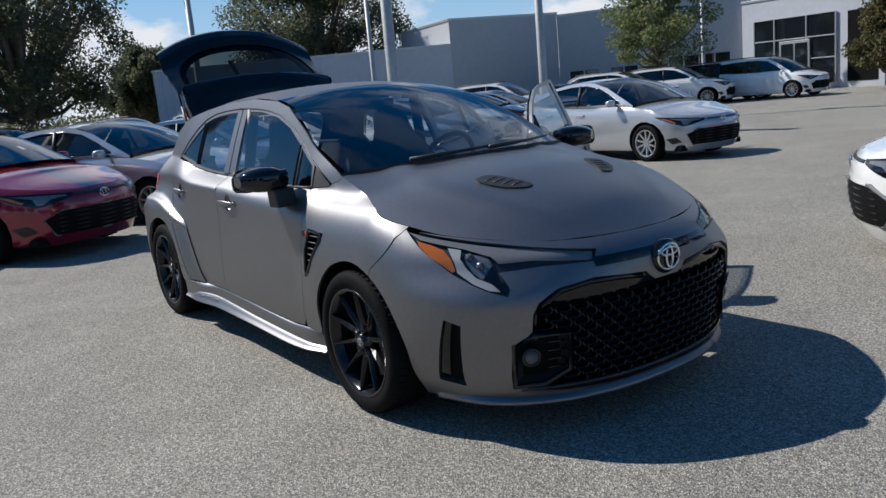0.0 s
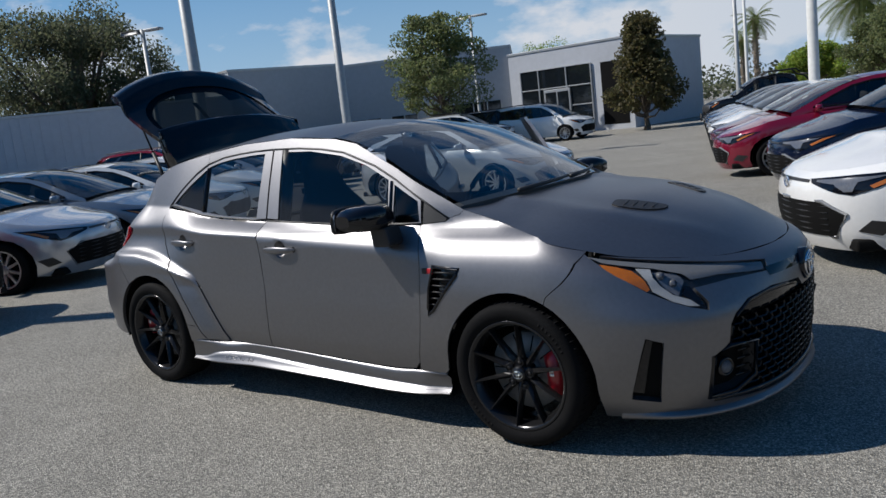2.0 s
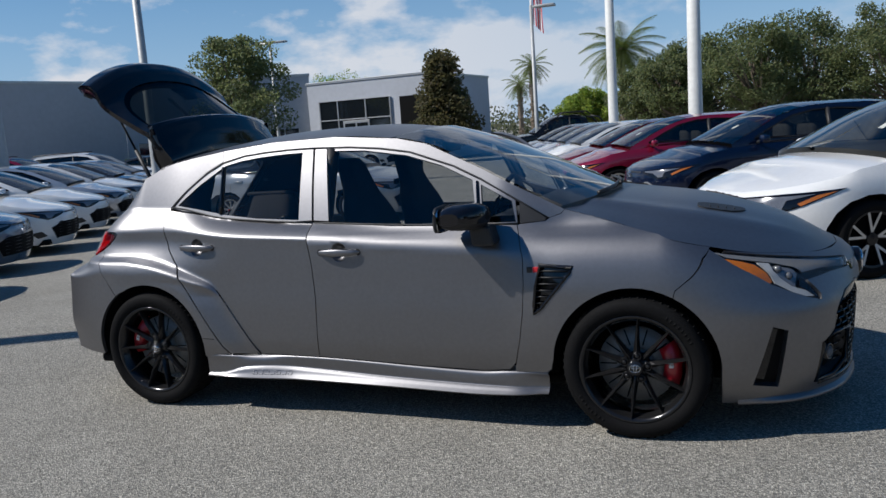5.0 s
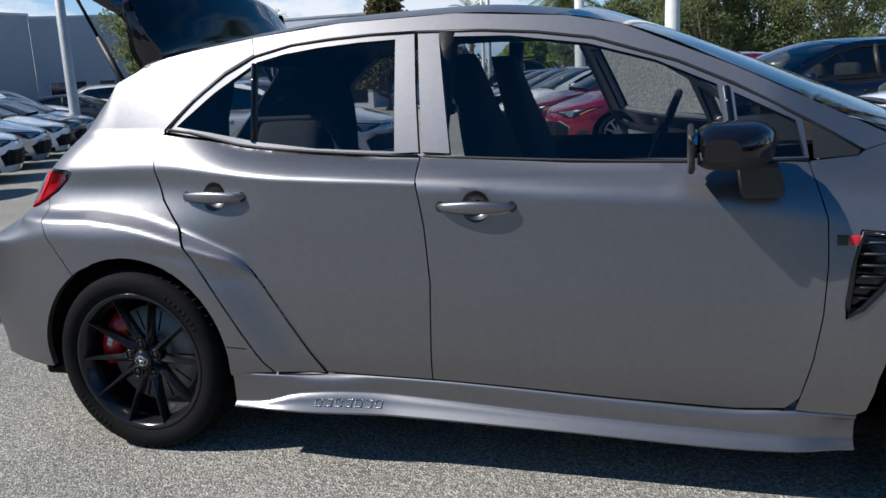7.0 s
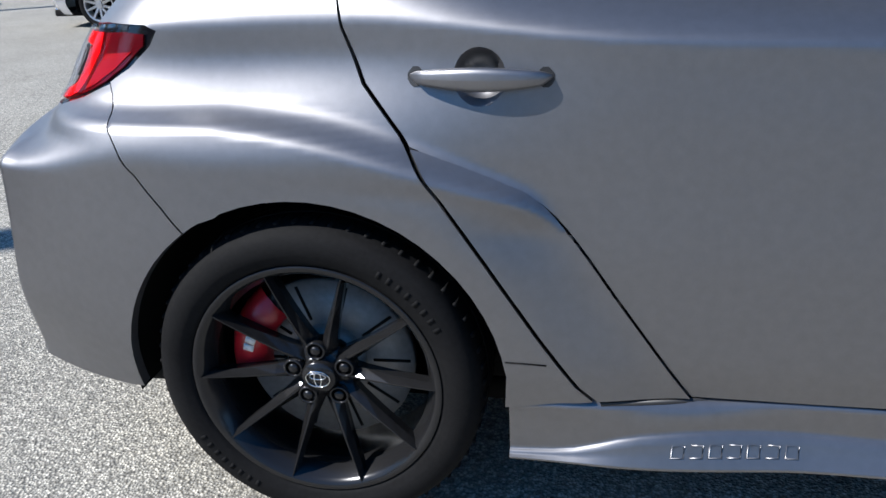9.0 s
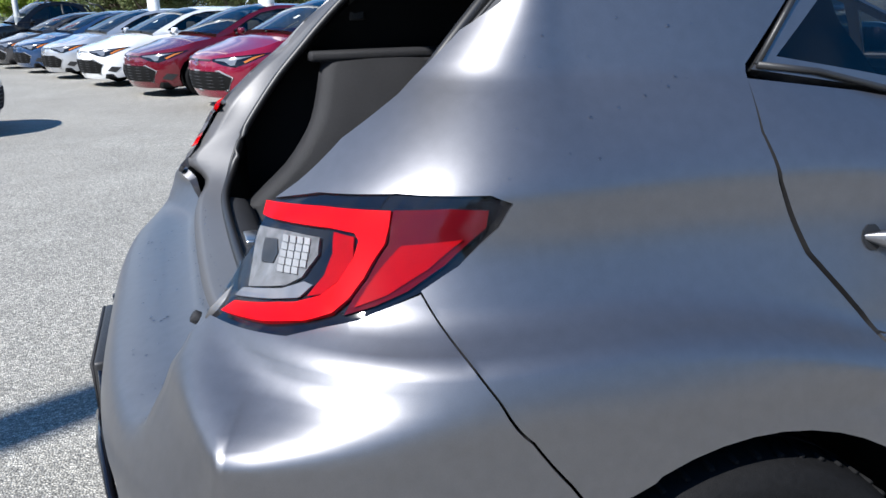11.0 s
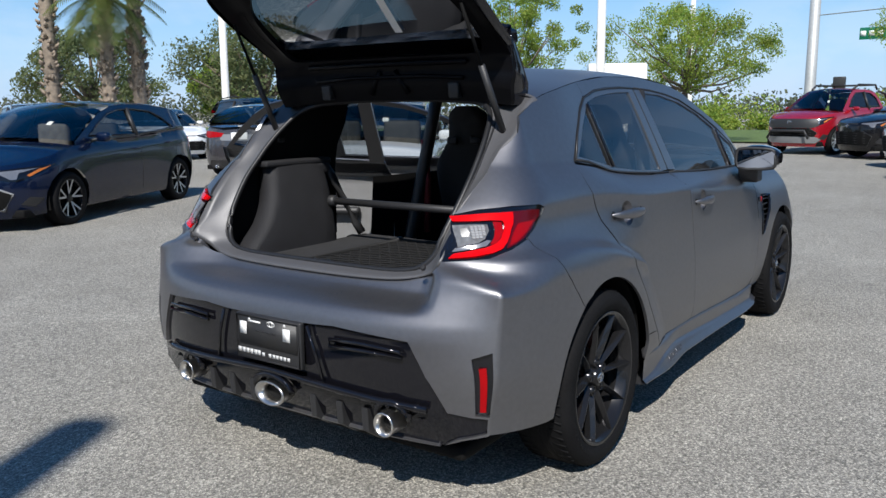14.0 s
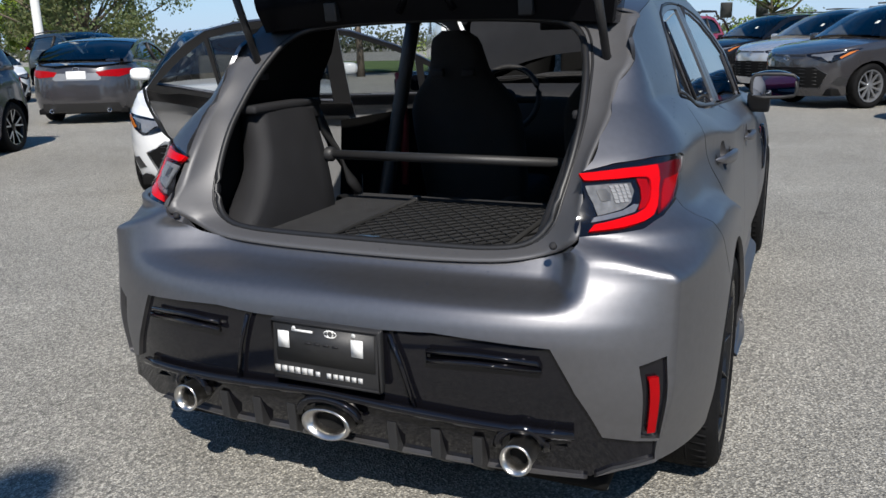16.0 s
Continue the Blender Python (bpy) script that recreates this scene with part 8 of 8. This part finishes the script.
def tree(name, label, seed, x, y, h, spread, trunk_h, trunk_r, mat, clumps, per, leaf, cone=False, flat=1.0, sag=0.0, tight=1.0):
    rng = random.Random(seed)
    o = thing(name, label, "tree", Matrix.Translation((x, y, drop_z(x, y) - 0.05)), "trees")
    bm = bmesh.new()
    tube(bm, [(0, 0, 0), (0.05, 0.02, trunk_h * 0.5), (0, 0.05, trunk_h), (0.1 * spread / 3, 0, (trunk_h + h) / 2), (0.1, 0.1, h * 0.9)], trunk_r, 10, radii=[trunk_r * 1.35, trunk_r, trunk_r * 0.85, trunk_r * 0.5, trunk_r * 0.15])
    tips = []
    for i in range(clumps):
        a = 2.399 * i + rng.uniform(-0.4, 0.4)
        f = (i + 0.5) / clumps
        z = trunk_h + (h - trunk_h) * (0.12 + 0.80 * f)
        if cone:
            rr = spread * (1.05 - 0.92 * f) * rng.uniform(0.45, 0.95)
        else:
            rr = spread * math.sqrt(max(0.05, 1 - (1.7 * f - 0.75) ** 2)) * rng.uniform(0.2 if clumps >= 100 else 0.35, 1.0)
            z += (h - trunk_h) * rng.uniform(-0.10, 0.10)
        tips.append((rr * math.cos(a), rr * math.sin(a), z))
    trunk = part("trunk", bm, M_BARK, o)
    for t in tips[::2 if clumps < 100 else 5]:
        base = Vector((0, 0, trunk_h * rng.uniform(0.85, 1.0) + (t[2] - trunk_h) * 0.25))
        mid = base.lerp(Vector(t), 0.5) + Vector((0, 0, -0.04 * h))
        part("limb", tube(bmesh.new(), [base, mid, t], trunk_r * 0.4, 6, radii=[trunk_r * 0.5, trunk_r * 0.3, trunk_r * 0.08]), M_BARK, trunk)
    bm = bmesh.new()
    for t in tips:
        s = spread * rng.uniform(0.22, 0.38) * tight
        leaves(bm, rng, t, (s, s, s * 0.75 * flat), per, leaf, sag)
    part("crown", bm, mat, o)
    return o


def palm(seed, x, y, h, r, fan, fronds=26):
    rng = random.Random(seed)
    o = thing("palm_tree", "tall palm with rough brown trunk and arching fronds", "palm tree", Matrix.Translation((x, y, drop_z(x, y) - 0.05)), "palms")
    bm = bmesh.new()
    prof = []
    n = int(h / 0.16)
    for i in range(n + 1):
        z = h * i / n
        prof += [(r * (1.0 + 0.12 * rng.random()), z), (r * 0.88, z + h / n * 0.7)]
    lathe(bm, prof, 12, "z")
    for i in range(int(n * 4.5)):
        a, z = rng.uniform(0, 6.28), rng.uniform(0.3, h)
        p = Vector((r * math.cos(a), r * math.sin(a), z))
        d = Vector((math.cos(a), math.sin(a), 0.9))
        tube(bm, [p, p + d * rng.uniform(0.06, 0.14)], 0.03, 4, radii=[0.065, 0.022])
    part("trunk", bm, M_PALMBARK, o)
    bm = bmesh.new()
    for i in range(fronds):
        a = 2.399 * i
        up = 1.1 - 1.9 * (i / fronds)
        pts = [Vector((0, 0, h))]
        d = Vector((math.cos(a) * math.cos(up), math.sin(a) * math.cos(up), math.sin(up)))
        for k in range(10):
            pts.append(pts[-1] + d * fan / 10)
            d = (d + Vector((0, 0, -0.13))).normalized()
        for k in range(1, 11):
            side = (pts[k] - pts[k - 1]).cross(Vector((0, 0, 1))).normalized()
            for s in (-1, 1):
                for e in range(3):
                    b = pts[k - 1].lerp(pts[k], e / 3)
                    ln = fan * 0.26 * math.sin(math.pi * min(1, (k + e / 3) / 11)) ** 0.6
                    tip = b + side * s * ln * 0.8 + (pts[k] - pts[k - 1]).normalized() * ln * 0.5 + Vector((0, 0, -ln * 0.35))
                    bm.faces.new([bm.verts.new(q) for q in (b, b + (pts[k] - pts[k - 1]) * 0.25, tip)])
    part("fronds", bm, M_FROND, o)
    return o


tree("broadleaf_tree", "round dark green street tree by the showroom", 3, -19.3, 27.9, 6.6, 2.3, 1.9, 0.14, M_LEAF_MID, 44, 420, 0.105)
tree("magnolia_tree", "cone-shaped dark tree with bronze leaves", 4, -11.3, 33.2, 5.6, 1.95, 0.5, 0.14, M_LEAF_MAG, 44, 330, 0.13, cone=True)
OAK = "huge dark live oak hung with moss behind the lot"
for sd, x, y, h, sp in ((11, -44, 23.5, 11.3, 5.9), (12, -46, 5.6, 13.2, 5.9), (14, -47, -4.5, 13.0, 6.0), (15, -50, -12, 13.0, 6.0), (16, -53, 14.6, 6.8, 2.8)):
    tree("live_oak", OAK, sd, x, y, h, sp, 2.0, 0.5, M_LEAF_OAK, 84, 600, 0.15, sag=0.9, tight=0.72)
MID = "dense mid-green tree beyond the car park"
for sd, x, y, h, sp, mt in ((21, 6.0, 47, 6.6, 4.0, M_LEAF_MID), (22, 10.0, 46, 6.6, 3.6, M_LEAF_MID), (24, 0.0, 52, 6.2, 3.5, M_LEAF_MID), (25, -8.0, 52, 3.6, 2.2, M_LEAF_GREEN), (27, -31.0, 60, 6.8, 4.5, M_LEAF_GREEN), (28, 21.5, 37, 5.8, 3.8, M_LEAF_MID), (34, 25.5, 28.5, 5.6, 4.2, M_LEAF_MID), (29, 31, 38, 4.8, 2.2, M_LEAF_GREEN), (31, -3.0, 48, 4.8, 2.5, M_LEAF_MID), (32, 3.2, 44, 6.2, 3.2, M_LEAF_MID), (33, -1.2, 45, 5.4, 2.6, M_LEAF_MID)):
    tree("shade_tree", MID, sd, x, y, h, sp, 1.2, 0.2, mt, 58, 300, 0.12, tight=0.78)
YEL = "light green open-branched roadside tree"
for sd, x, y, h, sp in ((41, 28.0, 8.3, 5.1, 3.5), (42, 25.0, 14.2, 5.9, 3.0), (43, 40.0, 0.4, 7.6, 3.4)):
    tree("roadside_tree", YEL, sd, x, y, h, sp, 2.0, 0.13, M_LEAF_GREEN, 120, 210, 0.065, flat=1.0, tight=0.42)
for sd, x, y, h, sp in ((61, -22, -30, 9, 5.5), (62, -11, -33, 8, 5.5), (63, 0, -31, 10, 6.0), (64, 12, -33, 8.5, 5.5), (65, 23, -29, 9, 5.5), (66, -31, -24, 9, 5.5), (67, 33, -22, 8, 5.0)):
    tree("live_oak", OAK, sd, x, y, h, sp, 1.6, 0.4, M_LEAF_OAK, 34, 150, 0.42, sag=0.6)
palm(51, 9.8, 19.9, 8.5, 0.19, 2.4)
palm(52, 11.2, 19.4, 4.7, 0.19, 2.0, 34)
palm(53, 12.2, 19.4, 8.0, 0.20, 2.4)
palm(54, -6.3, 58.0, 6.6, 0.24, 3.6, 40)
palm(55, -13.8, 60.0, 6.2, 0.2, 1.9)
palm(56, -16.0, 64.0, 5.0, 0.2, 1.7)


def hedge(name, label, x0, x1, y0, y1, h, n, mat, turn=0.0):
    rng = random.Random(n)
    cx, cy = (x0 + x1) / 2, (y0 + y1) / 2
    bm = bmesh.new()
    box(bm, x0 - cx + 0.15, x1 - cx - 0.15, y0 - cy + 0.15, y1 - cy - 0.15, 0, h - 0.12, 0.1)
    for _ in range(n):
        leaves(bm, rng, (rng.uniform(x0 - cx, x1 - cx), rng.uniform(y0 - cy, y1 - cy), rng.uniform(0.15, h - 0.08)), (0.2, 0.2, 0.14), 12, 0.16)
    o = part(name, bm, mat)
    o.matrix_world = Matrix.Translation((cx, cy, drop_z(cx, cy))) @ Matrix.Rotation(radians(turn), 4, "Z")
    tagged(o, label, "hedge", kind="stuff")


hedge("clipped_hedge", "low clipped green hedge before the workshop", -28.5, -20.5, 29.5, 30.6, 1.25, 420, M_LEAF_GREEN, 25)


def scrub(label, seed, x0, x1, y0, y1, h, n, mat, leaf=0.15):
    """Rough bushes of uneven height that grow into each other."""
    rng = random.Random(seed)
    cx, cy = (x0 + x1) / 2, (y0 + y1) / 2
    bm = bmesh.new()
    for _ in range(n):
        x, y, t = rng.uniform(x0 - cx, x1 - cx), rng.uniform(y0 - cy, y1 - cy), h * rng.uniform(0.35, 1.0) ** 1.4
        for k in range(4):
            w = t * rng.uniform(0.35, 0.6) + 0.2
            leaves(bm, rng, (x + rng.uniform(-0.5, 0.5) * t, y + rng.uniform(-0.5, 0.5) * t, t * (0.2 + 0.18 * k)), (w, w, t * 0.3), 70, leaf)
    o = part("scrub", bm, mat)
    o.matrix_world = Matrix.Translation((cx, cy, drop_z(cx, cy)))
    tagged(o, label, "scrub", kind="stuff")


scrub("rough green scrub along the far road", 91, 47, 52, -14, 22, 2.5, 110, M_LEAF_GREEN)
scrub("dark scrub at the edge of the lot", 92, -39, -36, -16, 6, 2.6, 80, M_LEAF_OAK)

rng = random.Random(77)
bm = bmesh.new()
for i in range(150):
    a = radians(-12 + 214 * i / 149)
    r = rng.uniform(92, 112)
    h = rng.uniform(2.2, 4.6)
    leaves(bm, rng, (r * math.cos(a), r * math.sin(a), h * 0.4), (4.0, 4.0, h * 0.6), 260, 0.42)
tagged(part("woods", bm, M_LEAF_OAK), "low dark woods along the horizon", "woods", kind="stuff")
